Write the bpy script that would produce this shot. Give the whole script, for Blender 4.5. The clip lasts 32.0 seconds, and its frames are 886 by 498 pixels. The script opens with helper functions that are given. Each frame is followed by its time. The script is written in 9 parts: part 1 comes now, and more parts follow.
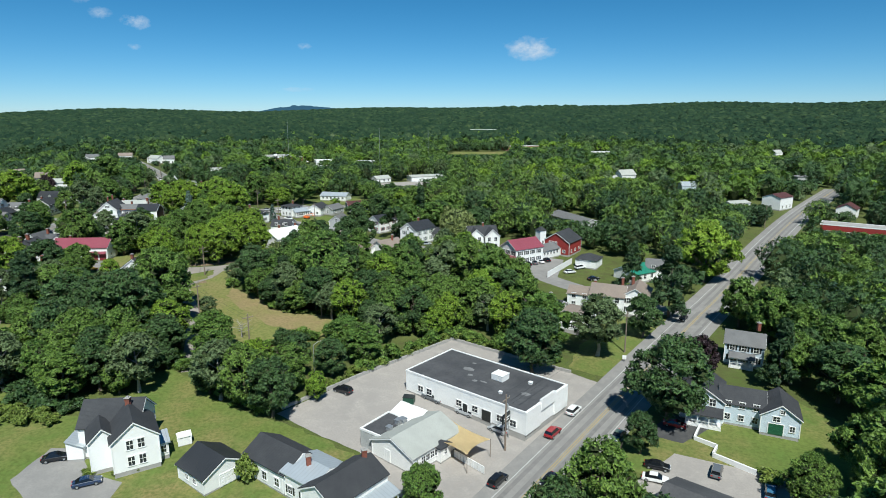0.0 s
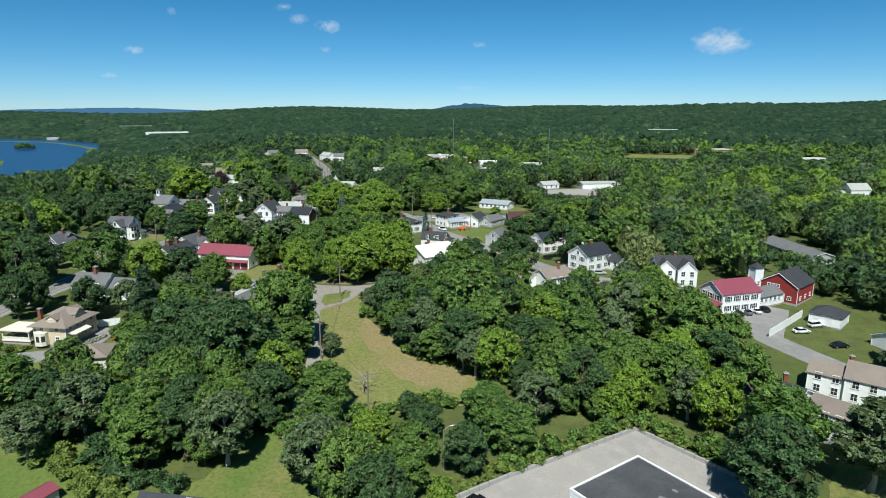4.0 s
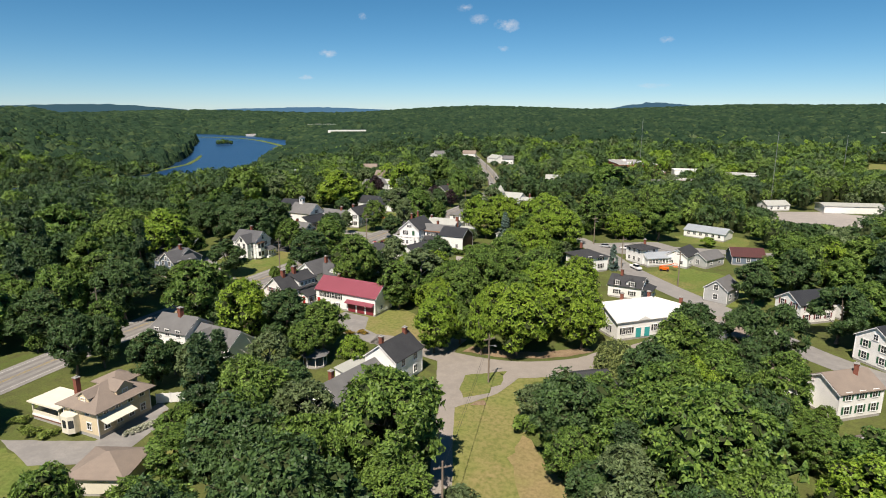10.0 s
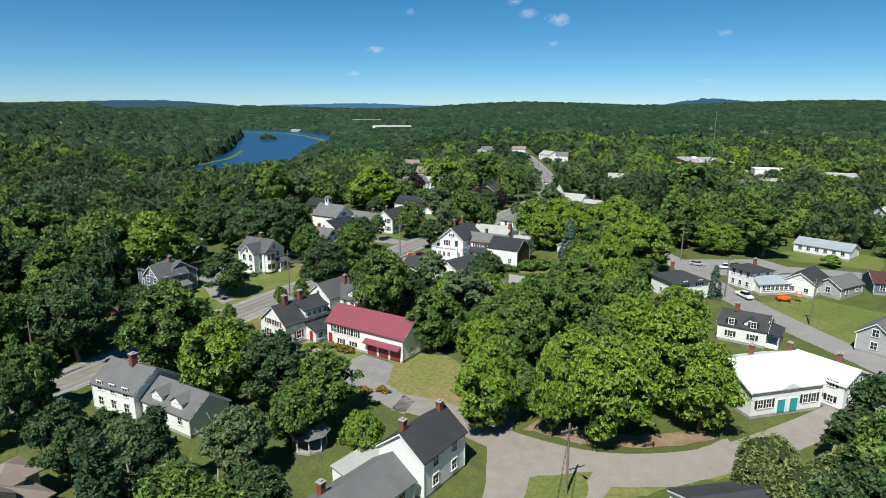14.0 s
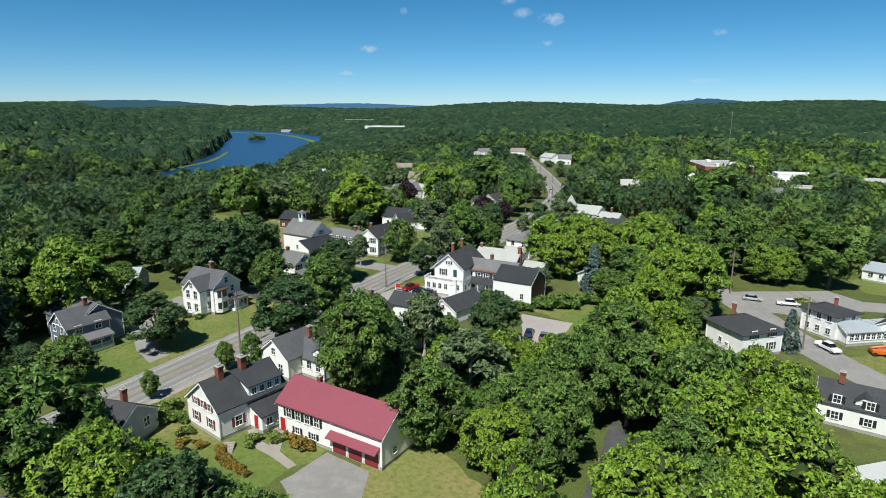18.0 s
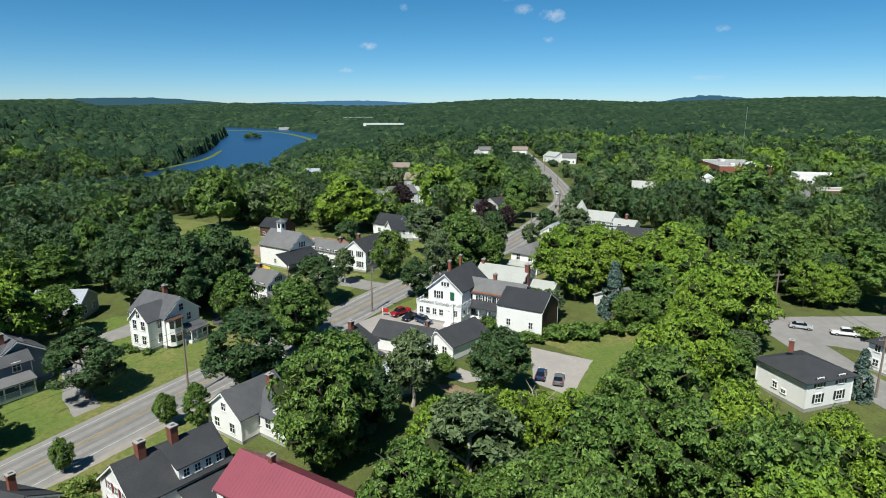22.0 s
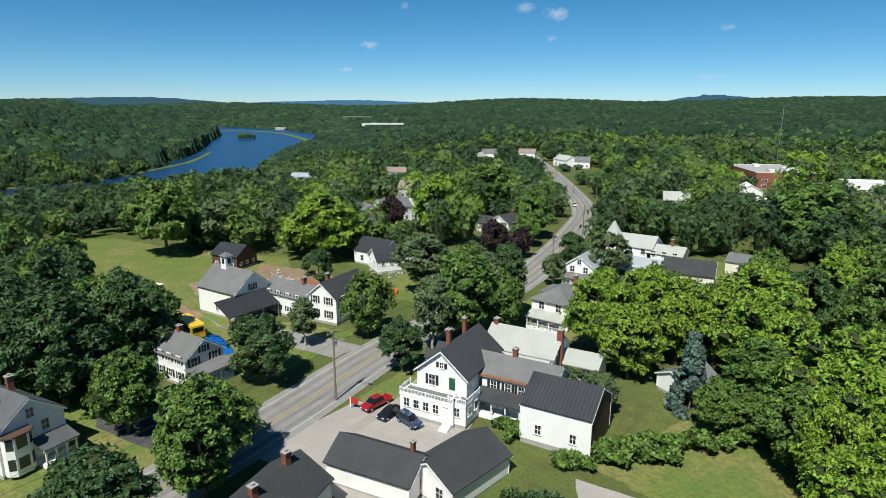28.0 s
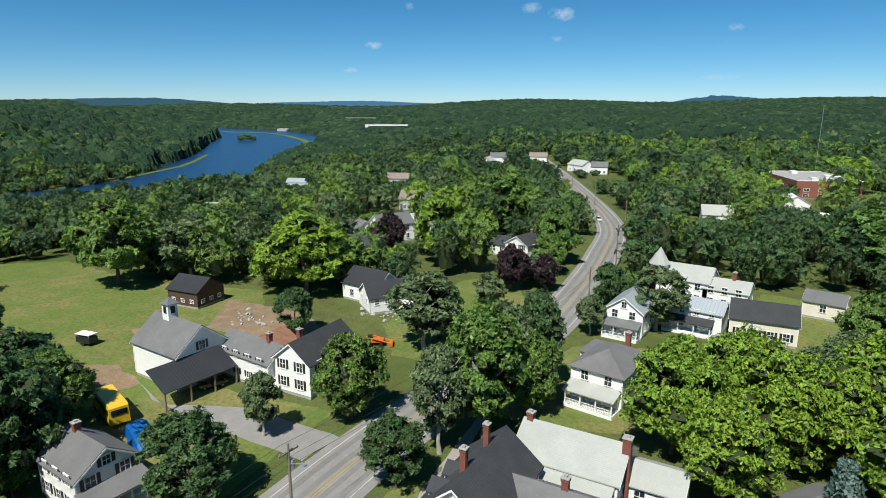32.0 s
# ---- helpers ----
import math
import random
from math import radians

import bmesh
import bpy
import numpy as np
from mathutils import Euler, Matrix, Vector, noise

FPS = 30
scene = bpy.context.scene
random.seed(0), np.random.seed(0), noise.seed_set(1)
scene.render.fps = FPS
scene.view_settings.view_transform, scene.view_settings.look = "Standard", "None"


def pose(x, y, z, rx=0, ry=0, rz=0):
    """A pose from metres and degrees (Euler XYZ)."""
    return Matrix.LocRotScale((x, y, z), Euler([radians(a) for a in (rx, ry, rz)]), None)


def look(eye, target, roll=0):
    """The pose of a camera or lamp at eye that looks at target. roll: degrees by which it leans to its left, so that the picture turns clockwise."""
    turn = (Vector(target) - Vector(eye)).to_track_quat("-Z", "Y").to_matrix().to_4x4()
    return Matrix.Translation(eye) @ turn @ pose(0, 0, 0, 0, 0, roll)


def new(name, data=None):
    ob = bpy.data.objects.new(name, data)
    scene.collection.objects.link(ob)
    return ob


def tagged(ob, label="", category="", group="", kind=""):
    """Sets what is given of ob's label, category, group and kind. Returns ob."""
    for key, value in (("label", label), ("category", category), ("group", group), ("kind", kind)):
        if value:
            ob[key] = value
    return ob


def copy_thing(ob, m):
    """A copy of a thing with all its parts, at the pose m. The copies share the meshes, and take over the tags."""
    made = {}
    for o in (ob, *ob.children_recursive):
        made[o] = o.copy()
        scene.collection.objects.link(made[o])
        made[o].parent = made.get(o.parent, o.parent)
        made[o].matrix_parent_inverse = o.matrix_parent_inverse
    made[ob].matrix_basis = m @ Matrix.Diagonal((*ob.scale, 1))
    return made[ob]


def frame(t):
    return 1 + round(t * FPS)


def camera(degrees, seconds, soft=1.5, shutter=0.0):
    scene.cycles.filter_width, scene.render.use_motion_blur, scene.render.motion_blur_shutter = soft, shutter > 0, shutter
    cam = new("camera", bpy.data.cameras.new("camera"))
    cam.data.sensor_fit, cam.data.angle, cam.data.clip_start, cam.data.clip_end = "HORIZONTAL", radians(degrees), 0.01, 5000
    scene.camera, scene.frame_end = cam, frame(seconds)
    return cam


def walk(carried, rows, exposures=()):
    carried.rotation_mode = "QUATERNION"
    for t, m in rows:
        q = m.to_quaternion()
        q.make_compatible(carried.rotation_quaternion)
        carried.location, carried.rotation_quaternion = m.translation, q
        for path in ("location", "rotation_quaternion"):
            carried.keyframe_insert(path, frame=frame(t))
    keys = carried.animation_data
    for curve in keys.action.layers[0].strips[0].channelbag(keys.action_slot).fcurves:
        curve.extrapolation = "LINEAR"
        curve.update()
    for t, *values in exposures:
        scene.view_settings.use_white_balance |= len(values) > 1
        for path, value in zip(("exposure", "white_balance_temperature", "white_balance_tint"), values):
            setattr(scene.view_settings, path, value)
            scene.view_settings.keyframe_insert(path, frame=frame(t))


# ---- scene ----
cam = camera(71.97, 32.0, soft=0.95)
SCALE = 1.22          # metres for each unit of the plan below
# seconds, x, y, z (in units of the plan), yaw, pitch, roll of the drone's camera
ROWS = [
    (0.0, -0.00, 0.00, 50.00, 0.00, -12.54, 0.06),
    (1.0, -0.48, 8.60, 50.25, 4.17, -12.57, 0.05),
    (2.0, -1.21, 17.32, 50.41, 7.91, -12.65, 0.01),
    (3.0, -2.40, 26.16, 50.52, 11.57, -12.70, -0.04),
    (3.5, -3.18, 30.57, 50.56, 13.50, -12.72, -0.06),
    (5.5, -7.98, 47.74, 50.34, 20.74, -12.71, -0.01),
    (6.0, -9.52, 52.02, 50.31, 22.05, -12.73, -0.02),
    (7.0, -12.86, 60.46, 50.26, 24.77, -12.78, -0.06),
    (8.0, -16.54, 68.66, 50.20, 27.24, -12.84, -0.10),
    (9.0, -20.71, 76.78, 50.09, 29.33, -12.85, -0.11),
    (10.0, -25.53, 84.96, 49.84, 31.31, -12.79, -0.12),
    (11.0, -30.60, 93.04, 49.24, 33.04, -12.77, -0.14),
    (12.0, -35.54, 100.71, 48.25, 34.39, -12.85, -0.17),
    (13.0, -40.49, 108.05, 47.15, 35.21, -12.99, -0.18),
    (14.0, -45.77, 115.39, 46.31, 35.56, -13.09, -0.16),
    (14.5, -48.47, 119.10, 46.01, 35.54, -13.08, -0.14),
    (16.5, -58.93, 133.51, 45.83, 35.22, -13.00, -0.16),
    (17.0, -60.91, 136.20, 45.85, 35.12, -13.01, -0.16),
    (18.0, -64.46, 141.03, 45.85, 35.00, -13.08, -0.17),
    (19.0, -67.49, 145.37, 45.84, 34.91, -13.16, -0.16),
    (20.0, -70.12, 149.44, 45.81, 34.86, -13.23, -0.13),
    (21.0, -72.47, 153.40, 45.69, 34.94, -13.28, -0.10),
    (22.0, -74.83, 157.62, 45.47, 35.06, -13.32, -0.09),
    (23.0, -77.65, 162.23, 45.16, 35.18, -13.36, -0.10),
    (24.0, -81.04, 167.25, 44.83, 35.24, -13.43, -0.12),
    (25.0, -84.84, 172.67, 44.62, 35.26, -13.43, -0.14),
    (25.5, -86.77, 175.43, 44.57, 35.27, -13.42, -0.14),
    (27.5, -94.22, 186.54, 44.75, 35.24, -13.36, -0.10),
    (28.0, -96.20, 189.35, 44.78, 35.20, -13.35, -0.10),
    (29.0, -100.22, 194.90, 44.80, 35.13, -13.35, -0.09),
    (30.0, -104.38, 200.34, 44.76, 35.34, -13.36, -0.09),
    (31.0, -108.57, 205.94, 44.75, 35.48, -13.35, -0.10),
    (32.0, -112.88, 211.79, 44.81, 35.63, -13.28, -0.10),
]
walk(cam, [(t, pose(x * SCALE, y * SCALE, z * SCALE, 0, 0, yaw) @ pose(0, 0, 0, 90 + pitch, 0, 0) @ pose(0, 0, 0, 0, 0, -roll)) for t, x, y, z, yaw, pitch, roll in ROWS],
     exposures=[(0.0, 0.2, 5850.0, 4.0), (3.5, 0.22, 5850.0, 4.0), (5.5, 0.3, 6300.0, 8.0), (7.0, 0.34, 6900.0, 15.0), (10.0, 0.34, 6900.0, 15.0), (12.0, 0.27, 6100.0, 7.0), (32.0, 0.27, 6150.0, 7.0)])

# ---- world and light ----
SUN_AZ, SUN_EL = 169.0, 55.0          # degrees clockwise from +y, degrees up
w = bpy.data.worlds.new("sky")
scene.world = w
w.use_nodes = True
wn = w.node_tree
wn.nodes.clear()
sky = wn.nodes.new("ShaderNodeTexSky")
sky.sky_type = "NISHITA"
sky.sun_disc = False
sky.sun_elevation = radians(SUN_EL)
sky.sun_rotation = radians(SUN_AZ)
sky.altitude = 80.0
sky.air_density, sky.dust_density, sky.ozone_density = 0.6, 0.05, 6.0
bg = wn.nodes.new("ShaderNodeBackground")
bg.inputs["Strength"].default_value = 0.078
wo = wn.nodes.new("ShaderNodeOutputWorld")
hs = wn.nodes.new("ShaderNodeHueSaturation")
hs.inputs["Hue"].default_value, hs.inputs["Saturation"].default_value = 0.484, 1.2
wn.links.new(sky.outputs[0], hs.inputs["Color"])
wn.links.new(hs.outputs[0], bg.inputs["Color"])
wn.links.new(bg.outputs[0], wo.inputs["Surface"])

sun_data = bpy.data.lights.new("sun", "SUN")
sun_data.energy, sun_data.angle, sun_data.color = 5.4, radians(0.55), (1.0, 0.94, 0.83)
sun = new("sun", sun_data)
sun_dir = Vector((math.sin(radians(SUN_AZ)) * math.cos(radians(SUN_EL)), math.cos(radians(SUN_AZ)) * math.cos(radians(SUN_EL)), math.sin(radians(SUN_EL))))
sun.matrix_world = look(sun_dir * 400, (0, 0, 0))
scene.view_settings.exposure = 0.0


# ---- materials ----
def nodes_of(name):
    m = bpy.data.materials.new(name)
    m.use_nodes = True
    nt = m.node_tree
    nt.nodes.clear()
    out = nt.nodes.new("ShaderNodeOutputMaterial")
    return m, nt, out


def add(nt, kind, **values):
    n = nt.nodes.new(kind)
    for k, v in values.items():
        n.inputs[k.replace("_", " ")].default_value = v
    return n


def mix_rgb(nt, fac, a, b, blend="MIX"):
    n = nt.nodes.new("ShaderNodeMix")
    n.data_type, n.blend_type = "RGBA", blend
    for sock, v in ((0, fac), (6, a), (7, b)):
        if isinstance(v, bpy.types.NodeSocket):
            nt.links.new(v, n.inputs[sock])
        elif sock == 0:
            n.inputs[0].default_value = v
        else:
            n.inputs[sock].default_value = (*v, 1)
    return n.outputs[2]


def ramp(nt, fac, lo, hi):
    n = nt.nodes.new("ShaderNodeMapRange")
    nt.links.new(fac, n.inputs[0])
    n.inputs[1].default_value, n.inputs[2].default_value = lo, hi
    return n.outputs[0]


def noise_tex(nt, scale, detail=3.0, rough=0.6, vec=None, coord="Object"):
    tc = nt.nodes.new("ShaderNodeTexCoord")
    n = add(nt, "ShaderNodeTexNoise", Scale=scale, Detail=detail, Roughness=rough)
    nt.links.new(vec or tc.outputs[coord], n.inputs["Vector"])
    return n.outputs[0]


def surface(name, base, other, scale=0.6, fine=9.0, rough=0.8, metal=0.0, bump=0.3, amount=0.6, lines=None, seams=0.05, spec=0.4, tint=0.0):
    """A weathered surface: two base colours mixed by coarse and fine noise, with relief. lines: (axis, metres) of clapboards, courses or ribs."""
    m, nt, out = nodes_of(name)
    tc = nt.nodes.new("ShaderNodeTexCoord")
    big = ramp(nt, noise_tex(nt, scale, 4), 0.35, 0.7)
    small = noise_tex(nt, fine, 4)
    col = mix_rgb(nt, big, base, other)
    dark = tuple(c * (1 - 0.45 * amount) for c in base)
    col = mix_rgb(nt, ramp(nt, small, 0.45, 0.75), col, mix_rgb(nt, 0.6, col, dark))
    if tint:
        oi = nt.nodes.new("ShaderNodeObjectInfo")
        col = mix_rgb(nt, ramp(nt, oi.outputs["Random"], 0.0, 1.0 / tint), col, tuple(c * 0.55 for c in base))
    height = small
    if lines:
        axis, step = lines
        sep = nt.nodes.new("ShaderNodeSeparateXYZ")
        nt.links.new(tc.outputs["Object"], sep.inputs[0])
        mt = nt.nodes.new("ShaderNodeMath")
        mt.operation = "MULTIPLY"
        nt.links.new(sep.outputs["XYZ".index(axis)], mt.inputs[0])
        mt.inputs[1].default_value = 1.0 / step
        fr = nt.nodes.new("ShaderNodeMath")
        fr.operation = "FRACT"
        nt.links.new(mt.outputs[0], fr.inputs[0])
        edge = ramp(nt, fr.outputs[0], seams, seams + 0.12)
        col = mix_rgb(nt, edge, tuple(c * 0.72 for c in base), col)
        ad = nt.nodes.new("ShaderNodeMath")
        nt.links.new(edge, ad.inputs[0])
        nt.links.new(small, ad.inputs[1])
        height = ad.outputs[0]
    b = add(nt, "ShaderNodeBump", Strength=bump, Distance=0.05)
    nt.links.new(height, b.inputs["Height"])
    p = add(nt, "ShaderNodeBsdfPrincipled", Roughness=rough, Metallic=metal)
    p.inputs["Specular IOR Level"].default_value = spec
    nt.links.new(col, p.inputs["Base Color"])
    nt.links.new(b.outputs[0], p.inputs["Normal"])
    nt.links.new(p.outputs[0], out.inputs[0])
    return m


def leaf_material(name, a, b, c, through_light=0.2, cells=5.0, keep=0.66):
    """Foliage: sprays broken into leaf tufts with gaps between; colour varies by tree, spray and tuft, with some light let through."""
    m, nt, out = nodes_of(name)
    oi = nt.nodes.new("ShaderNodeObjectInfo")
    ge = nt.nodes.new("ShaderNodeNewGeometry")
    tc = nt.nodes.new("ShaderNodeTexCoord")
    vo = add(nt, "ShaderNodeTexVoronoi", Scale=cells)
    nt.links.new(tc.outputs["Object"], vo.inputs["Vector"])
    sep = nt.nodes.new("ShaderNodeSeparateColor")
    nt.links.new(vo.outputs["Color"], sep.inputs[0])
    col = mix_rgb(nt, oi.outputs["Random"], a, b)
    col = mix_rgb(nt, ramp(nt, ge.outputs["Random Per Island"], 0.2, 1.15), col, c)
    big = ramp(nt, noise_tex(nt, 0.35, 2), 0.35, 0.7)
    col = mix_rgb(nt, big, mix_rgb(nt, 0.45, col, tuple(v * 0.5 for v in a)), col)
    # each tuft darker or paler at random
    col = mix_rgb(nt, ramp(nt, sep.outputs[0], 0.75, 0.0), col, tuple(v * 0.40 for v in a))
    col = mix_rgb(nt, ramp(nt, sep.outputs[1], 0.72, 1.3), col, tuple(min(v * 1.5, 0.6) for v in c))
    # each tuft lies its own way
    way = nt.nodes.new("ShaderNodeVectorMath")
    way.operation = "MULTIPLY_ADD"
    nt.links.new(vo.outputs["Color"], way.inputs[0])
    way.inputs[1].default_value = (1.5, 1.5, 1.5)
    way.inputs[2].default_value = (-0.75, -0.75, -0.6)
    tilt = nt.nodes.new("ShaderNodeVectorMath")
    tilt.operation = "ADD"
    nt.links.new(ge.outputs["Normal"], tilt.inputs[0])
    nt.links.new(way.outputs[0], tilt.inputs[1])
    unit = nt.nodes.new("ShaderNodeVectorMath")
    unit.operation = "NORMALIZE"
    nt.links.new(tilt.outputs[0], unit.inputs[0])
    df = add(nt, "ShaderNodeBsdfPrincipled", Roughness=0.5)
    df.inputs["Specular IOR Level"].default_value = 0.3
    nt.links.new(col, df.inputs["Base Color"])
    nt.links.new(unit.outputs[0], df.inputs["Normal"])
    tr = nt.nodes.new("ShaderNodeBsdfTranslucent")
    nt.links.new(mix_rgb(nt, 0.5, col, (0.13, 0.25, 0.035)), tr.inputs[0])
    mx = nt.nodes.new("ShaderNodeMixShader")
    mx.inputs[0].default_value = through_light
    nt.links.new(df.outputs[0], mx.inputs[1])
    nt.links.new(tr.outputs[0], mx.inputs[2])
    # gaps between the leaves of a spray
    tp = nt.nodes.new("ShaderNodeBsdfTransparent")
    m2 = nt.nodes.new("ShaderNodeMixShader")
    edge = nt.nodes.new("ShaderNodeMath")
    edge.operation = "GREATER_THAN"
    edge.inputs[1].default_value = keep
    nt.links.new(vo.outputs["Distance"], edge.inputs[0])
    nt.links.new(edge.outputs[0], m2.inputs[0])
    nt.links.new(mx.outputs[0], m2.inputs[1])
    nt.links.new(tp.outputs[0], m2.inputs[2])
    nt.links.new(m2.outputs[0], out.inputs[0])
    return m


def ground_material(name, colours, scales, bump=0.4, speck=0.6):
    """Ground cover from three colours mixed at two scales."""
    m, nt, out = nodes_of(name)
    n1 = ramp(nt, noise_tex(nt, scales[0], 4), 0.4, 0.62)
    n2 = ramp(nt, noise_tex(nt, scales[1], 5), 0.42, 0.7)
    n3 = noise_tex(nt, scales[1] * 9, 3)
    col = mix_rgb(nt, n2, mix_rgb(nt, n1, colours[0], colours[1]), colours[2])
    col = mix_rgb(nt, ramp(nt, n3, 0.4, 0.8), col, tuple(v * speck for v in colours[0]))
    b = add(nt, "ShaderNodeBump", Strength=bump, Distance=0.15)
    nt.links.new(n3, b.inputs["Height"])
    p = add(nt, "ShaderNodeBsdfPrincipled", Roughness=0.95)
    p.inputs["Specular IOR Level"].default_value = 0.15
    nt.links.new(col, p.inputs["Base Color"])
    nt.links.new(b.outputs[0], p.inputs["Normal"])
    nt.links.new(p.outputs[0], out.inputs[0])
    return m


def glass_material(name, tone):
    m, nt, out = nodes_of(name)
    p = add(nt, "ShaderNodeBsdfPrincipled", Roughness=0.06)
    p.inputs["Base Color"].default_value = (*tone, 1)
    p.inputs["Specular IOR Level"].default_value = 0.7
    nt.links.new(p.outputs[0], out.inputs[0])
    return m


def paint(name, base, rough=0.35, coat=0.0, metal=0.0):
    m, nt, out = nodes_of(name)
    n = noise_tex(nt, 3.0, 3)
    p = add(nt, "ShaderNodeBsdfPrincipled", Roughness=rough, Metallic=metal)
    nt.links.new(mix_rgb(nt, ramp(nt, n, 0.4, 0.8), base, tuple(c * 0.82 for c in base)), p.inputs["Base Color"])
    p.inputs["Coat Weight"].default_value = coat
    nt.links.new(p.outputs[0], out.inputs[0])
    return m


M = {}
M["white"] = surface("white_clapboard", (0.86, 0.86, 0.84), (0.80, 0.80, 0.775), lines=("Z", 0.14), amount=0.2, bump=0.2, rough=0.6, tint=0.15)
M["cream"] = surface("cream_clapboard", (0.74, 0.70, 0.58), (0.68, 0.64, 0.52), lines=("Z", 0.14), amount=0.25, rough=0.6)
M["tan"] = surface("tan_stucco", (0.64, 0.54, 0.37), (0.58, 0.48, 0.33), lines=("Z", 0.18), amount=0.3, rough=0.75)
M["paleblue"] = surface("pale_blue_clapboard", (0.56, 0.64, 0.70), (0.50, 0.58, 0.65), lines=("Z", 0.14), amount=0.25, rough=0.6)
M["slateblue"] = surface("slate_blue_clapboard", (0.15, 0.19, 0.25), (0.12, 0.16, 0.22), lines=("Z", 0.14), amount=0.3, rough=0.65)
M["greyclap"] = surface("grey_clapboard", (0.42, 0.43, 0.43), (0.36, 0.37, 0.37), lines=("Z", 0.14), amount=0.3, rough=0.65)
M["redclap"] = surface("barn_red_boards", (0.30, 0.035, 0.03), (0.24, 0.03, 0.028), lines=("X", 0.25), amount=0.4, rough=0.75)
M["brownwood"] = surface("weathered_brown_boards", (0.10, 0.055, 0.035), (0.065, 0.04, 0.03), lines=("X", 0.22), amount=0.6, rough=0.85)
M["dark"] = surface("charcoal_shingles", (0.040, 0.042, 0.047), (0.060, 0.062, 0.066), scale=0.4, fine=6, lines=("Y", 0.16), amount=0.5, rough=0.85, bump=0.4, tint=0.3)
M["slateroof"] = surface("slate_grey_shingles", (0.085, 0.088, 0.096), (0.125, 0.127, 0.132), scale=0.5, fine=6, lines=("Y", 0.16), amount=0.6, rough=0.86, bump=0.4, tint=0.35)
M["grey"] = surface("grey_shingles", (0.17, 0.17, 0.17), (0.125, 0.125, 0.125), scale=0.4, fine=6, lines=("Y", 0.16), amount=0.5, rough=0.88, bump=0.4, tint=0.3)
M["palegrey"] = surface("pale_grey_shingles", (0.40, 0.41, 0.38), (0.33, 0.34, 0.31), scale=0.4, fine=6, lines=("Y", 0.16), amount=0.4, rough=0.88, bump=0.3)
M["tanroof"] = surface("tan_shingles", (0.255, 0.208, 0.172), (0.205, 0.168, 0.142), scale=0.4, fine=6, lines=("Y", 0.16), amount=0.4, rough=0.88, bump=0.3)
M["redroof"] = surface("red_metal_roof", (0.25, 0.062, 0.085), (0.22, 0.056, 0.075), scale=0.25, fine=3, lines=("X", 0.45), seams=0.04, amount=0.3, rough=0.42, bump=0.4, spec=0.5)
M["greenroof"] = surface("green_metal_roof", (0.03, 0.20, 0.13), (0.03, 0.16, 0.11), lines=("X", 0.45), amount=0.3, rough=0.4, bump=0.4)
M["metalroof"] = surface("galvanised_metal_roof", (0.50, 0.54, 0.57), (0.42, 0.46, 0.49), scale=0.3, fine=3, lines=("X", 0.6), amount=0.3, rough=0.38, metal=0.35, bump=0.35)
M["whiteroof"] = surface("white_metal_roof", (0.78, 0.78, 0.75), (0.70, 0.70, 0.67), scale=0.3, fine=3, lines=("X", 0.6), amount=0.2, rough=0.45, bump=0.25)
M["blackmetal"] = surface("black_metal_roof", (0.030, 0.032, 0.036), (0.042, 0.044, 0.048), scale=0.3, fine=3, lines=("X", 0.45), amount=0.3, rough=0.45, bump=0.5)
M["rubber"] = surface("black_rubber_flat_roof", (0.055, 0.056, 0.060), (0.095, 0.095, 0.098), scale=0.18, fine=2.5, amount=0.6, rough=0.8, bump=0.15)
M["patch"] = surface("pale_roof_patch", (0.22, 0.22, 0.22), (0.12, 0.12, 0.12), scale=0.5, fine=4, amount=0.5)
M["maroon"] = surface("maroon_shingles", (0.085, 0.03, 0.03), (0.07, 0.028, 0.028), lines=("Y", 0.16), amount=0.4)
M["rust"] = surface("rusted_flashing", (0.22, 0.10, 0.055), (0.30, 0.16, 0.10), scale=1.2, amount=0.6)
M["trim"] = surface("white_trim", (0.80, 0.80, 0.79), (0.74, 0.74, 0.72), amount=0.2, bump=0.08, rough=0.55)
M["brick"] = surface("red_chimney_brick", (0.25, 0.085, 0.055), (0.19, 0.07, 0.05), scale=2, fine=14, lines=("Z", 0.075), amount=0.5, bump=0.5)
M["brickwall"] = surface("red_brick_wall", (0.27, 0.10, 0.065), (0.22, 0.08, 0.055), scale=0.5, fine=8, lines=("Z", 0.2), amount=0.4)
M["concrete"] = surface("weathered_concrete", (0.36, 0.35, 0.33), (0.28, 0.27, 0.255), amount=0.4)
M["shutter"] = paint("black_shutter", (0.018, 0.022, 0.022), 0.5)
M["redshutter"] = paint("maroon_shutter", (0.16, 0.025, 0.03), 0.5)
M["greenshutter"] = paint("green_shutter", (0.02, 0.10, 0.05), 0.5)
M["teal"] = paint("teal_door_paint", (0.03, 0.33, 0.33), 0.4)
M["redpaint"] = paint("red_paint", (0.42, 0.02, 0.02), 0.4)
M["reddoor"] = paint("maroon_garage_door", (0.22, 0.03, 0.04), 0.5)
M["glass"] = glass_material("dark_window_glass", (0.025, 0.03, 0.035))
M["asphalt"] = ground_material("old_grey_asphalt", ((0.245, 0.236, 0.224), (0.205, 0.198, 0.190), (0.280, 0.268, 0.252)), (0.05, 0.5), 0.1, 0.86)
M["darkasphalt"] = ground_material("dark_asphalt_drive", ((0.075, 0.075, 0.077), (0.06, 0.06, 0.062), (0.10, 0.098, 0.095)), (0.08, 0.6), 0.1, 0.86)
M["gravel"] = ground_material("pale_gravel_lot", ((0.325, 0.300, 0.276), (0.275, 0.256, 0.238), (0.370, 0.342, 0.310)), (0.05, 0.4), 0.1, 0.86)
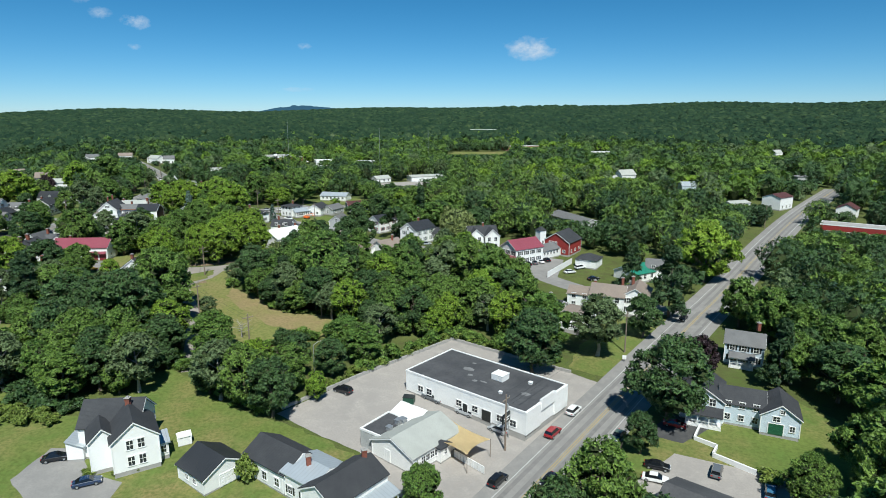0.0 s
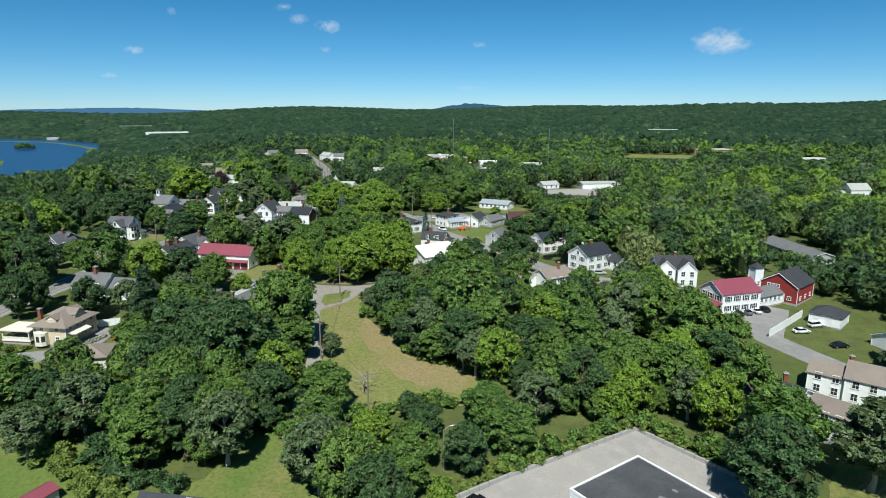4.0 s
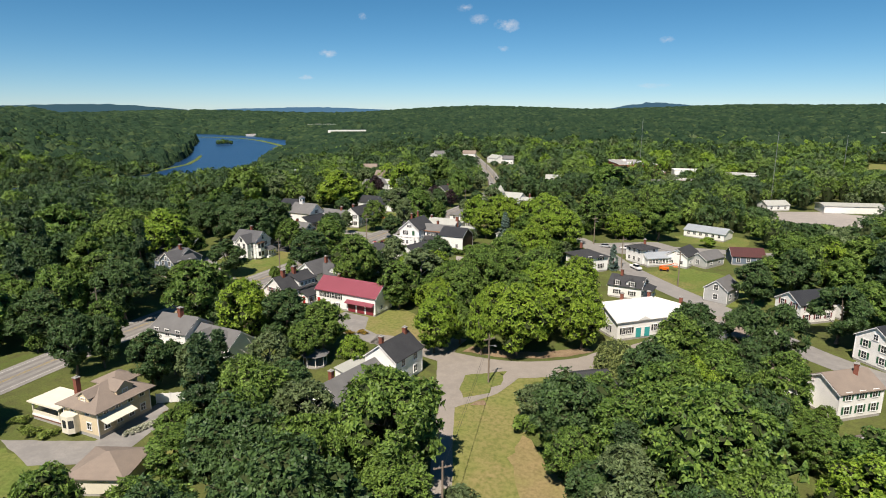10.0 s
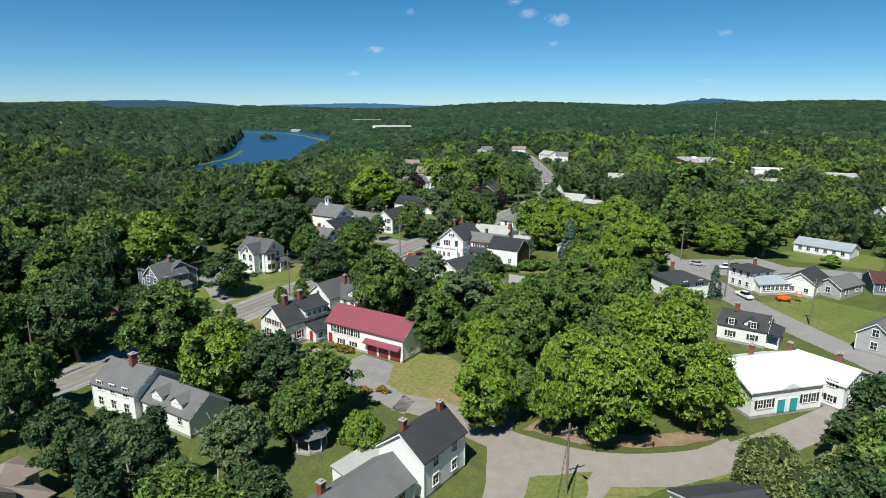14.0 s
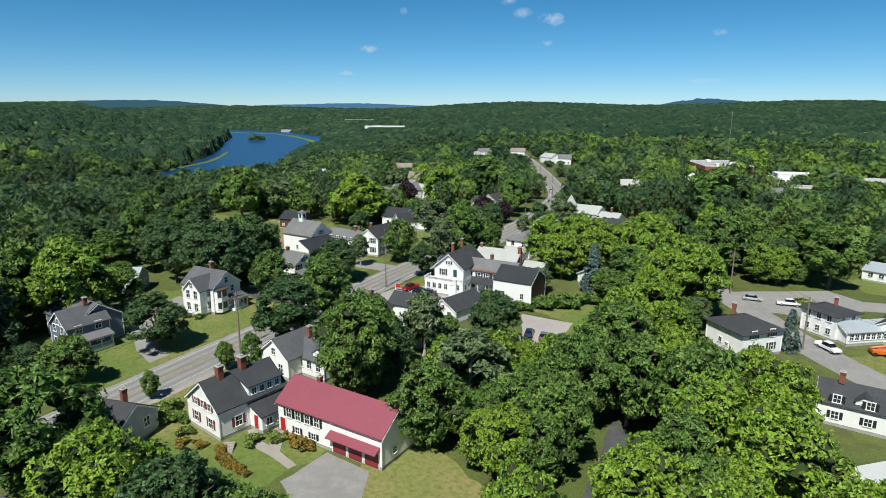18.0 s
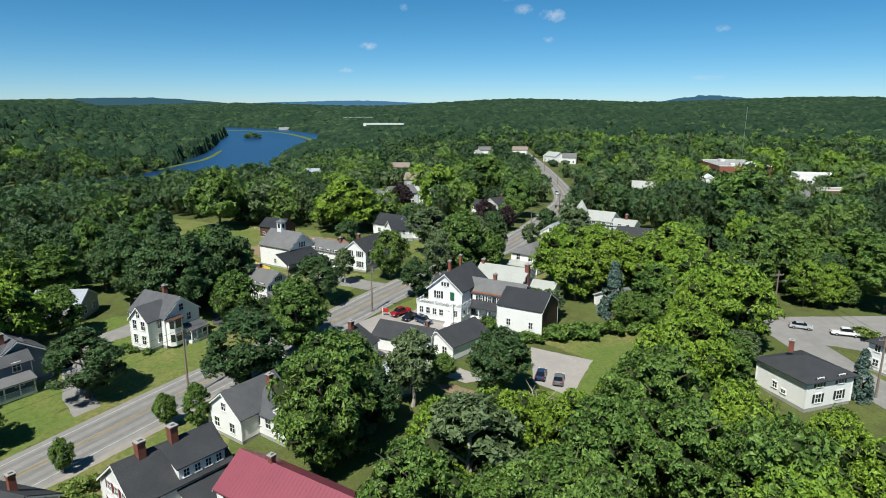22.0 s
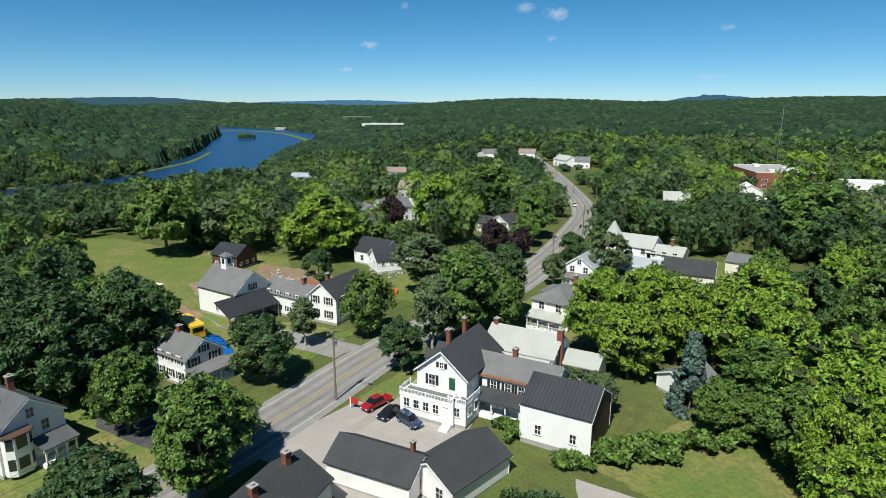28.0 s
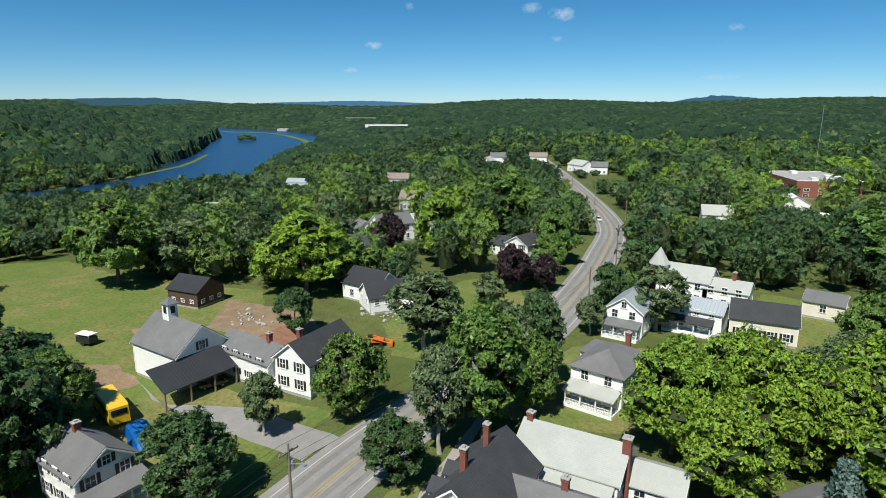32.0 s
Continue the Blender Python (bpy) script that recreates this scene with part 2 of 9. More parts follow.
M["dirt"] = ground_material("bare_earth", ((0.26, 0.185, 0.115), (0.21, 0.15, 0.095), (0.30, 0.23, 0.15)), (0.08, 0.5), 0.5)
M["dryearth"] = ground_material("sunburnt_turf", ((0.245, 0.202, 0.092), (0.190, 0.200, 0.060), (0.275, 0.205, 0.108)), (0.06, 0.2), 0.5)
M["wheeltrack"] = ground_material("darker_wheel_track", ((0.195, 0.188, 0.180), (0.165, 0.160, 0.154), (0.225, 0.216, 0.205)), (0.12, 0.8), 0.1, 0.86)
M["lane"] = ground_material("old_tan_lane", ((0.268, 0.242, 0.214), (0.225, 0.205, 0.182), (0.305, 0.276, 0.243)), (0.07, 0.5), 0.1, 0.86)
M["sidewalk"] = ground_material("pale_sidewalk", ((0.30, 0.27, 0.235), (0.27, 0.245, 0.215), (0.33, 0.30, 0.265)), (0.1, 0.7), 0.1, 0.86)
M["lawn"] = ground_material("mown_lawn", ((0.130, 0.170, 0.040), (0.225, 0.190, 0.078), (0.105, 0.162, 0.036)), (0.045, 0.2), 0.6)
M["dryfield"] = ground_material("dry_mown_field", ((0.160, 0.192, 0.050), (0.255, 0.205, 0.094), (0.175, 0.194, 0.056)), (0.045, 0.16), 0.6)
M["forestfloor"] = ground_material("shaded_undergrowth", ((0.092, 0.122, 0.032), (0.125, 0.142, 0.042), (0.082, 0.084, 0.034)), (0.05, 0.4), 0.8)
M["whiteline"] = paint("worn_white_line", (0.44, 0.44, 0.42), 0.7)
M["yellowline"] = paint("worn_yellow_line", (0.38, 0.28, 0.08), 0.7)
M["bark"] = surface("grey_bark", (0.15, 0.115, 0.085), (0.10, 0.08, 0.06), scale=2, fine=12, amount=0.7, bump=0.8)
M["palebark"] = surface("pale_bark", (0.42, 0.39, 0.34), (0.28, 0.26, 0.22), scale=2, fine=8, amount=0.7, bump=0.5)
M["poletimber"] = surface("weathered_pole_timber", (0.23, 0.18, 0.14), (0.18, 0.145, 0.115), scale=2, fine=10, amount=0.5)
M["steel"] = paint("galvanised_steel", (0.45, 0.46, 0.47), 0.4, metal=0.6)
M["blackwire"] = paint("black_cable", (0.02, 0.02, 0.02), 0.6)
# inner leaves coloured darker, standing in for shade in the crown's gaps
M["innershade"] = ground_material("shade_dark_inner_leaves", ((0.036, 0.056, 0.018), (0.050, 0.070, 0.024), (0.042, 0.044, 0.024)), (0.3, 1.6), 0.6)
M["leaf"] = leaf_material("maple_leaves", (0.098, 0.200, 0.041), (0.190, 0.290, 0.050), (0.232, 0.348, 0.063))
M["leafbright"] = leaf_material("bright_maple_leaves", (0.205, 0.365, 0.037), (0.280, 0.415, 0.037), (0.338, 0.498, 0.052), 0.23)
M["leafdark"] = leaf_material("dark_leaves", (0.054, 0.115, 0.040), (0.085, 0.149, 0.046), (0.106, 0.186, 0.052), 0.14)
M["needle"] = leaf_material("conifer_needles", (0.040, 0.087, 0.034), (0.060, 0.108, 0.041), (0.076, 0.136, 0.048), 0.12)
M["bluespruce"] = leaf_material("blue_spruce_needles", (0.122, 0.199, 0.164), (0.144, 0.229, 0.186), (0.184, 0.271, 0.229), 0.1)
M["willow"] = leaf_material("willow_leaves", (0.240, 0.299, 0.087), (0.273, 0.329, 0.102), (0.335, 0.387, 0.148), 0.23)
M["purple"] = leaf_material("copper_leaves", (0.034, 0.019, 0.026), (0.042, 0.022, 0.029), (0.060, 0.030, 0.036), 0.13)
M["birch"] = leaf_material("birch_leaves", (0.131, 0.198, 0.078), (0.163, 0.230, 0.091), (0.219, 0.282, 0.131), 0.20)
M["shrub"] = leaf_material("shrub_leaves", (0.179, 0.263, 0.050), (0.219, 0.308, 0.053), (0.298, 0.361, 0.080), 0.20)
M["flower"] = leaf_material("orange_lilies", (0.34, 0.20, 0.03), (0.42, 0.22, 0.03), (0.16, 0.20, 0.04), 0.13)
M["whiteflower"] = leaf_material("white_flowers", (0.6, 0.6, 0.52), (0.6, 0.6, 0.5), (0.2, 0.26, 0.08), 0.13)


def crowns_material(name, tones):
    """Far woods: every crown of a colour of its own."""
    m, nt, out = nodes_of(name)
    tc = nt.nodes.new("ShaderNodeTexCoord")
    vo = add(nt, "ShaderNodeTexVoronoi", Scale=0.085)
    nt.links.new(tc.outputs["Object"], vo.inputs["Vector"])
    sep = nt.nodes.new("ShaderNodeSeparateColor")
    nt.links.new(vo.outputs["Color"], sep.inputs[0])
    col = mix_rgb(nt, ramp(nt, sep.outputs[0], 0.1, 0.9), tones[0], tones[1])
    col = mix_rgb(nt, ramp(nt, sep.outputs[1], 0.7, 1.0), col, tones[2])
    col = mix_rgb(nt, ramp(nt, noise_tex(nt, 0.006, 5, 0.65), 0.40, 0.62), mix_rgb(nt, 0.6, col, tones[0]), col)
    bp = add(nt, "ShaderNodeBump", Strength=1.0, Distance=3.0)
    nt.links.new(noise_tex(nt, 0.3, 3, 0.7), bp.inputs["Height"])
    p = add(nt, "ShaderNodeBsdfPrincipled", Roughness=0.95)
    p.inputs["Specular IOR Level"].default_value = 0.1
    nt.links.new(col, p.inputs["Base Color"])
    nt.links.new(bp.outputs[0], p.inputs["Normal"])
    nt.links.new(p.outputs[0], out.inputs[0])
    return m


# a blue cast for distance haze is mixed into these dark greens
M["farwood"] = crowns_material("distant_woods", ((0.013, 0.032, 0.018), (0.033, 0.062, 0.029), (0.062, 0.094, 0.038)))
M["reeds"] = ground_material("river_reeds", ((0.115, 0.155, 0.042), (0.145, 0.175, 0.05), (0.085, 0.135, 0.038)), (0.02, 0.12), 0.6)

# ---- the lie of the land ----
# the land climbs along one line from the first street to the second
S_AT = [-400, 40, 90, 125, 150, 185, 225, 290, 350, 9000]
S_UP = [-3.5, -3.0, -1.8, 0.5, 2.6, 3.9, 4.2, 6.2, 6.5, 6.5]
SX, SY = -0.4711, 0.8821
S_NODES = np.unique(np.concatenate([np.arange(-120, 520, 8.0)]))


def _smooth(s):
    return np.mean([np.interp(s + o, S_AT, S_UP) for o in (-14, -7, 0, 7, 14)], axis=0)


S_Z = _smooth(S_NODES)
RIVER = np.array([(-605, 45), (-530, 199), (-504, 309), (-501, 395), (-519, 460), (-584, 523), (-695, 639), (-838, 780), (-984, 912), (-1177, 1002), (-1529, 1035)], float)
RIVER_W = np.array([37, 37, 37, 37, 42, 37, 46, 68, 77, 77, 77], float)
RIVER_Z = -9.0


def river_gap(x, y):
    """Distance to the river's bank (negative in the water), and the side: +1 on the far, hilly bank."""
    x, y = np.asarray(x, float), np.asarray(y, float)
    best, side = np.full(x.shape, 1e9), np.ones(x.shape)
    for (a, b, wa, wb) in zip(RIVER[:-1], RIVER[1:], RIVER_W[:-1], RIVER_W[1:]):
        d = b - a
        f = np.clip(((x - a[0]) * d[0] + (y - a[1]) * d[1]) / (d @ d), 0, 1)
        gap = np.hypot(x - a[0] - f * d[0], y - a[1] - f * d[1]) - (wa + (wb - wa) * f)
        cross = d[0] * (y - a[1]) - d[1] * (x - a[0])
        side = np.where(gap < best, np.sign(cross), side)
        best = np.minimum(best, gap)
    return best, side


def step(v, lo, hi):
    v = np.clip((v - lo) / (hi - lo), 0, 1)
    return v * v * (3 - 2 * v)


def land(x, y):
    """Height of the ground."""
    x, y = np.asarray(x, float), np.asarray(y, float)
    z = np.interp(SX * x + SY * y, S_NODES, S_Z)
    r = np.hypot(x + 60, y - 150)
    roll = np.sin(x / 610 + 1.3) * np.sin(y / 740 + 0.4) + 0.6 * np.sin(x / 270 + y / 390) + 0.4 * np.sin(y / 210 - x / 330 + 2)
    az = np.degrees(np.arctan2(-(x + 60), y - 150))
    ridge = 25 * step(-az, -9, 7) * (1 - 0.6 * step(-az, 12, 26))
    z = z + step(r, 2500, 3700) * ridge + step(r, 800, 3900) * (50 - 38 * step(az, 2, 42)) + step(r, 900, 3600) * roll * 17
    gap, side = river_gap(x, y)
    z = z + np.where(side > 0, step(gap, 30, 480) * 26, 0)
    valley = step(-gap, -230, 0)
    z = z * (1 - valley) + (RIVER_Z - 1.5) * valley
    return z


def gz(x, y):
    return float(land(x, y))


def link(name, bm, material, kind="structure", label=""):
    me = bpy.data.meshes.new(name)
    bm.to_mesh(me)
    bm.free()
    for m in material if isinstance(material, (list, tuple)) else [material]:
        me.materials.append(m)
    return tagged(new(name, me), label, "", "", kind)


def grid_mesh(name, us, vs, place, material):
    """A sheet from two rows of parameters; place gives x, y, z arrays."""
    U, V = np.meshgrid(us, vs, indexing="ij")
    X, Y, Z = place(U, V)
    co = np.stack([X, Y, Z], -1).reshape(-1, 3)
    n, k = len(us), len(vs)
    i = np.arange(n * k).reshape(n, k)
    f = np.stack([i[:-1, :-1], i[1:, :-1], i[1:, 1:], i[:-1, 1:]], -1).reshape(-1, 4)
    return quads_mesh(name, co, f, material)


def quads_mesh(name, co, f, material, smooth=False):
    me = bpy.data.meshes.new(name)
    me.vertices.add(len(co))
    me.vertices.foreach_set("co", np.ascontiguousarray(co, np.float32).ravel())
    k = f.shape[1]
    me.loops.add(f.size)
    me.loops.foreach_set("vertex_index", np.ascontiguousarray(f, np.int32).ravel())
    me.polygons.add(len(f))
    me.polygons.foreach_set("loop_start", np.arange(len(f), dtype=np.int32) * k)
    me.polygons.foreach_set("use_smooth", np.full(len(f), smooth))
    me.materials.append(material)
    me.update(calc_edges=True)
    return me


def far_steps(a, b, first, grow):
    out, v, d = [a], a, first
    while v < b:
        v += d
        d *= grow
        out.append(v)
    return out


s_line = np.array([-v for v in far_steps(130, 600, 30, 1.3)][::-1] + list(S_NODES) + far_steps(520, 3900, 14, 1.045))
u_side = np.array(far_steps(0, 3900, 12, 1.032))
u_line = np.concatenate([-u_side[:0:-1], u_side])


def from_su(S, U):
    return S * SX + U * SY, S * SY - U * SX


def ground_place(S, U):
    X, Y = from_su(S, U)
    return X, Y, land(X, Y)


ground = tagged(new("ground", grid_mesh("ground", s_line, u_line, ground_place, M["forestfloor"])), "shaded green undergrowth and earth", "ground", kind="structure")

# the river
bm = bmesh.new()
rows = []
for k in range(len(RIVER)):
    a, b = RIVER[max(k - 1, 0)], RIVER[min(k + 1, len(RIVER) - 1)]
    d = (b - a) / np.linalg.norm(b - a)
    nrm = np.array((-d[1], d[0])) * (RIVER_W[k] + 9)
    rows.append([bm.verts.new((*(RIVER[k] + nrm * e), RIVER_Z)) for e in (-1, 1)])
for p, q in zip(rows[:-1], rows[1:]):
    bm.faces.new((p[0], p[1], q[1], q[0]))
m, nt, out = nodes_of("river_water")
pr = add(nt, "ShaderNodeBsdfPrincipled", Roughness=0.28)
pr.inputs["Base Color"].default_value = (0.008, 0.032, 0.092, 1)
pr.inputs["Specular IOR Level"].default_value = 0.4
bp = add(nt, "ShaderNodeBump", Strength=0.6, Distance=0.6)
nt.links.new(noise_tex(nt, 0.12, 6, 0.7), bp.inputs["Height"])
nt.links.new(bp.outputs[0], pr.inputs["Normal"])
nt.links.new(pr.outputs[0], out.inputs[0])
link("river_water", bm, m, "structure", "dark blue rippled river between wooded banks")

for ends, half in (([(-566, 434), (-592, 474), (-622, 520), (-666, 564), (-718, 610)], 4), ([(-1230, 965), (-1150, 990), (-1080, 990), (-985, 950), (-900, 900), (-800, 835), (-745, 760)], 5)):
    bm = bmesh.new()
    rr = random.Random(half)
    rows = []
    for k, (x, y) in enumerate(ends):
        a, b = ends[max(k - 1, 0)], ends[min(k + 1, len(ends) - 1)]
        dx, dy = b[0] - a[0], b[1] - a[1]
        ln = math.hypot(dx, dy)
        wd = half * rr.uniform(0.5, 1.2)
        rows.append([bm.verts.new((x - dy / ln * wd * e, y + dx / ln * wd * e, RIVER_Z + (0.8 if e == 0 else 0.1))) for e in (-1, 0, 1)])
    for q, r_ in zip(rows[:-1], rows[1:]):
        for i in (0, 1):
            bm.faces.new((q[i + 1], q[i], r_[i], r_[i + 1]))
    bmesh.ops.recalc_face_normals(bm, faces=bm.faces[:])
    link("reed_bank", bm, M["reeds"], "structure", "yellow-green reeds along the river bank")

OPEN = []          # clearings, kept free of woods
FOOT = []          # x, y, rot, half length, half width of buildings
LANES = []         # centre lines and half widths


def split_by_land(bm):
    """Cut the faces where the land bends, and lay them on it."""
    bm.verts.ensure_lookup_table()
    vals = [SX * v.co.x + SY * v.co.y for v in bm.verts]
    for s in S_NODES:
        if min(vals) < s < max(vals):
            bmesh.ops.bisect_plane(bm, geom=bm.verts[:] + bm.edges[:] + bm.faces[:], plane_co=(s * SX, s * SY, 0), plane_no=(SX, SY, 0))


def patch(name, pts, material, lift, label="", clear=True):
    """A flat cover (lawn, lot, field) on the ground."""
    bm = bmesh.new()
    wob = random.Random(int(abs(pts[0][0] * 31 + pts[0][1] * 17)))
    ring, soft = [], 0.45 if material in (M["lawn"], M["dryfield"], M["dryearth"], M["dirt"]) else 0.12
    for (x0, y0), (x1, y1) in zip(pts, list(pts[1:]) + [pts[0]]):
        ln = math.hypot(x1 - x0, y1 - y0)
        n = max(1, int(ln / 1.5)) if ln < 60 else 1
        for k in range(n):
            t = k / n
            ring.append((x0 + (x1 - x0) * t + wob.uniform(-soft, soft), y0 + (y1 - y0) * t + wob.uniform(-soft, soft)))
    vs = [bm.verts.new((x, y, 0)) for x, y in ring]
    f = bm.faces.new(vs)
    f.normal_update()
    if f.normal.z < 0:
        f.normal_flip()
    bmesh.ops.triangulate(bm, faces=bm.faces[:])
    split_by_land(bm)
    for v in bm.verts:
        v.co.z = gz(v.co.x, v.co.y) + lift
    if clear:
        OPEN.append(np.array(pts, float))
    return link(name, bm, material, "structure", label)


def dense(pts, every=4.0):
    """Points along a smooth line through pts."""
    pts = [np.array(p, float) for p in pts]
    out = []
    for i in range(len(pts) - 1):
        p0, p1, p2, p3 = pts[max(i - 1, 0)], pts[i], pts[i + 1], pts[min(i + 2, len(pts) - 1)]
        n = max(2, int(np.linalg.norm(p2 - p1) / every))
        for k in range(n):
            t = k / n
            out.append(0.5 * (2 * p1 + (p2 - p0) * t + (2 * p0 - 5 * p1 + 4 * p2 - p3) * t * t + (3 * p1 - p0 - 3 * p2 + p3) * t ** 3))
    out.append(pts[-1])
    return out


def strip_mesh(bm, line, off_a, off_b, lift, dash=None):
    vs, run = [], 0.0
    for k, p in enumerate(line):
        d = line[min(k + 1, len(line) - 1)] - line[max(k - 1, 0)]
        d = d / np.linalg.norm(d)
        nrm = np.array((d[1], -d[0]))
        a, b = p + nrm * off_a, p + nrm * off_b
        vs.append((bm.verts.new((a[0], a[1], gz(*a) + lift)), bm.verts.new((b[0], b[1], gz(*b) + lift))))
    for k in range(len(vs) - 1):
        if dash and k % 3 == 2:
            continue
        bm.faces.new((vs[k][0], vs[k][1], vs[k + 1][1], vs[k + 1][0]))
    for f in bm.faces:
        f.normal_update()
        if f.normal.z < 0:
            f.normal_flip()


def road(name, pts, half, material, lift, label="", lines=True, margin=1.0):
    line = dense(pts, 2.5)
    bm = bmesh.new()
    strip_mesh(bm, line, -half, half, lift)
    ob = link(name, bm, material, "structure", label)
    LANES.append((np.array(line), half + margin))
    if lines:
        for off in (-2.65, -0.95, 0.95, 2.65):
            bm = bmesh.new()
            strip_mesh(bm, line, off - 0.36, off + 0.36, lift + 0.018)
            link("wheel_track", bm, M["wheeltrack"], "structure", "darker worn wheel track on the asphalt")
        for off in (-0.19, 0.19):
            bm = bmesh.new()
            strip_mesh(bm, line, off - 0.055, off + 0.055, lift + 0.035)
            link("centre_line", bm, M["yellowline"], "structure", "worn double yellow centre line")
        for off in (-3.55, 3.55):
            bm = bmesh.new()
            strip_mesh(bm, line, off - 0.07, off + 0.07, lift + 0.035)
            link("edge_line", bm, M["whiteline"], "structure", "worn white edge line")
    return ob


# streets
road("road", [(-150, -140), (-90, -60), (-30, 20), (-8, 49), (11.2, 75.6), (27.5, 98), (55.5, 135.8), (90, 181), (128, 232), (173, 290), (240, 372)], 5.8, M["asphalt"], 0.06, "grey asphalt street with worn lines")
road("road", [(-108, -80), (-118, -20), (-128, 40), (-137, 100), (-145.5, 150), (-151.2, 195), (-153.9, 235), (-156.6, 262), (-157, 300), (-162, 332), (-170, 365), (-182, 402), (-212, 455), (-262, 535), (-340, 655)], 4.7, M["asphalt"], 0.06, "grey asphalt street through the village")
road("side_road", [(-95, 288), (-84, 277), (-70, 260), (-55, 246), (-40, 234), (-20, 215), (0, 205), (20, 192), (33, 174), (50, 158), (64, 150)], 3.4, M["asphalt"], 0.045, "narrow grey side street", lines=False)
road("side_road", [(-84, 276), (-60, 290), (-20, 300), (20, 310)], 3.2, M["asphalt"], 0.05, "narrow grey side street", lines=False)
road("village_lane", [(-99, 178.5), (-92, 180), (-82, 178.5), (-71, 180), (-63, 184.5), (-56, 192), (-50, 203), (-44, 216), (-38, 230)], 2.6, M["lane"], 0.05, "pale worn lane", lines=False)
road("village_lane", [(-50, 112), (-60, 140), (-67, 153), (-73, 164), (-78.5, 173), (-83, 181), (-84, 188)], 1.5, M["lane"], 0.055, "pale worn lane beside the field", lines=False)

# ---- builders ----
MESHES = {}


def mesh_of(name, bm, material):
    me = bpy.data.meshes.new(name)
    bm.to_mesh(me)
    bm.free()
    for m in material if isinstance(material, (list, tuple)) else [material]:
        me.materials.append(m)
    return me


def part(name, bm, material, parent, label="", at=None):
    """Links a bmesh, or a mesh already made, as one part under a thing or part, at its own local pose."""
    me = bm if isinstance(bm, bpy.types.Mesh) else mesh_of(name, bm, material)
    ob = new(name, me)
    ob.parent = parent
    if at is not None:
        ob.matrix_local = at
    return tagged(ob, label)


LOW = {}           # buildings whose storeys are lower than the plan draws them
BUILT = ("house", "building", "barn", "garage", "shed", "tower", "pavilion")


def thing(name, x, y, label, category, group="", rot=0.0, z=None, low=None):
    e = new(name)
    if category in BUILT:
        LOW[e.name] = low or 0.87
    e.empty_display_size = 0.5
    e.matrix_world = pose(x, y, gz(x, y) if z is None else z, 0, 0, rot)
    return tagged(e, label, category, group)


def box(bm, x0, x1, y0, y1, z0, z1):
    v = [bm.verts.new(c) for c in ((x0, y0, z0), (x1, y0, z0), (x1, y1, z0), (x0, y1, z0), (x0, y0, z1), (x1, y0, z1), (x1, y1, z1), (x0, y1, z1))]
    for q in ((3, 2, 1, 0), (4, 5, 6, 7), (0, 1, 5, 4), (1, 2, 6, 5), (2, 3, 7, 6), (3, 0, 4, 7)):
        bm.faces.new([v[i] for i in q])
    return v


def solid(bm, ring, z0, z1):
    a = [bm.verts.new((x, y, z0)) for x, y in ring]
    b = [bm.verts.new((x, y, z1)) for x, y in ring]
    n = len(ring)
    bm.faces.new(a[::-1])
    bm.faces.new(b)
    for i in range(n):
        bm.faces.new((a[i], a[(i + 1) % n], b[(i + 1) % n], b[i]))


def tube(bm, a, b, ra, rb, sides=6):
    a, b = Vector(a), Vector(b)
    d = (b - a).normalized()
    u = d.orthogonal().normalized()
    w_ = d.cross(u)
    rings = [[bm.verts.new(p + (u * math.cos(t) + w_ * math.sin(t)) * r) for t in [2 * math.pi * k / sides for k in range(sides)]] for p, r in ((a, ra), (b, rb))]
    for k in range(sides):
        bm.faces.new((rings[0][k], rings[0][(k + 1) % sides], rings[1][(k + 1) % sides], rings[1][k]))
    bm.faces.new(rings[0][::-1])
    bm.faces.new(rings[1])


def window_mesh(wd, ht):
    """Frame, sill and glazing bars; its back lies at y = 0 and it stands proud towards -y."""
    key = ("window", wd, ht)
    if key not in MESHES:
        bm = bmesh.new()
        f = 0.11
        box(bm, -wd / 2 - f, -wd / 2, -0.07, 0.02, 0, ht)
        box(bm, wd / 2, wd / 2 + f, -0.07, 0.02, 0, ht)
        box(bm, -wd / 2 - f - 0.03, wd / 2 + f + 0.03, -0.10, 0.02, ht, ht + f + 0.03)
        box(bm, -wd / 2 - f - 0.05, wd / 2 + f + 0.05, -0.13, 0.02, -0.09, 0)
        box(bm, -wd / 2, wd / 2, -0.045, 0.0, ht * 0.48, ht * 0.52)
        box(bm, -0.025, 0.025, -0.04, 0.0, 0, ht * 0.48)
        box(bm, -0.025, 0.025, -0.04, 0.0, ht * 0.52, ht)
        MESHES[key] = mesh_of("window", bm, M["trim"])
        bm = bmesh.new()
        box(bm, -wd / 2, wd / 2, -0.022, 0.015, 0, ht)
        MESHES[("pane", wd, ht)] = mesh_of("pane", bm, M["glass"])
    return MESHES[key], MESHES[("pane", wd, ht)]


def shutter_mesh(ht, mat):
    key = ("shutter", ht, mat)
    if key not in MESHES:
        bm = bmesh.new()
        box(bm, -0.19, 0.19, -0.05, 0.0, 0.0, ht)
        bmesh.ops.bevel(bm, geom=bm.edges[:], offset=0.012, segments=1, affect="EDGES")
        MESHES[key] = mesh_of("shutter", bm, M[mat])
    return MESHES[key]


def window(parent, at, wd=0.95, ht=1.45, shutters=None):
    fr, pn = window_mesh(wd, ht)
    ob = part("window", fr, None, parent, at=at)
    part("pane", pn, None, ob, "dark window glass")
    if shutters:
        for e in (-1, 1):
            part("shutter", shutter_mesh(ht, shutters), None, ob, at=pose(e * (wd / 2 + 0.32), 0.0, 0))
    return ob


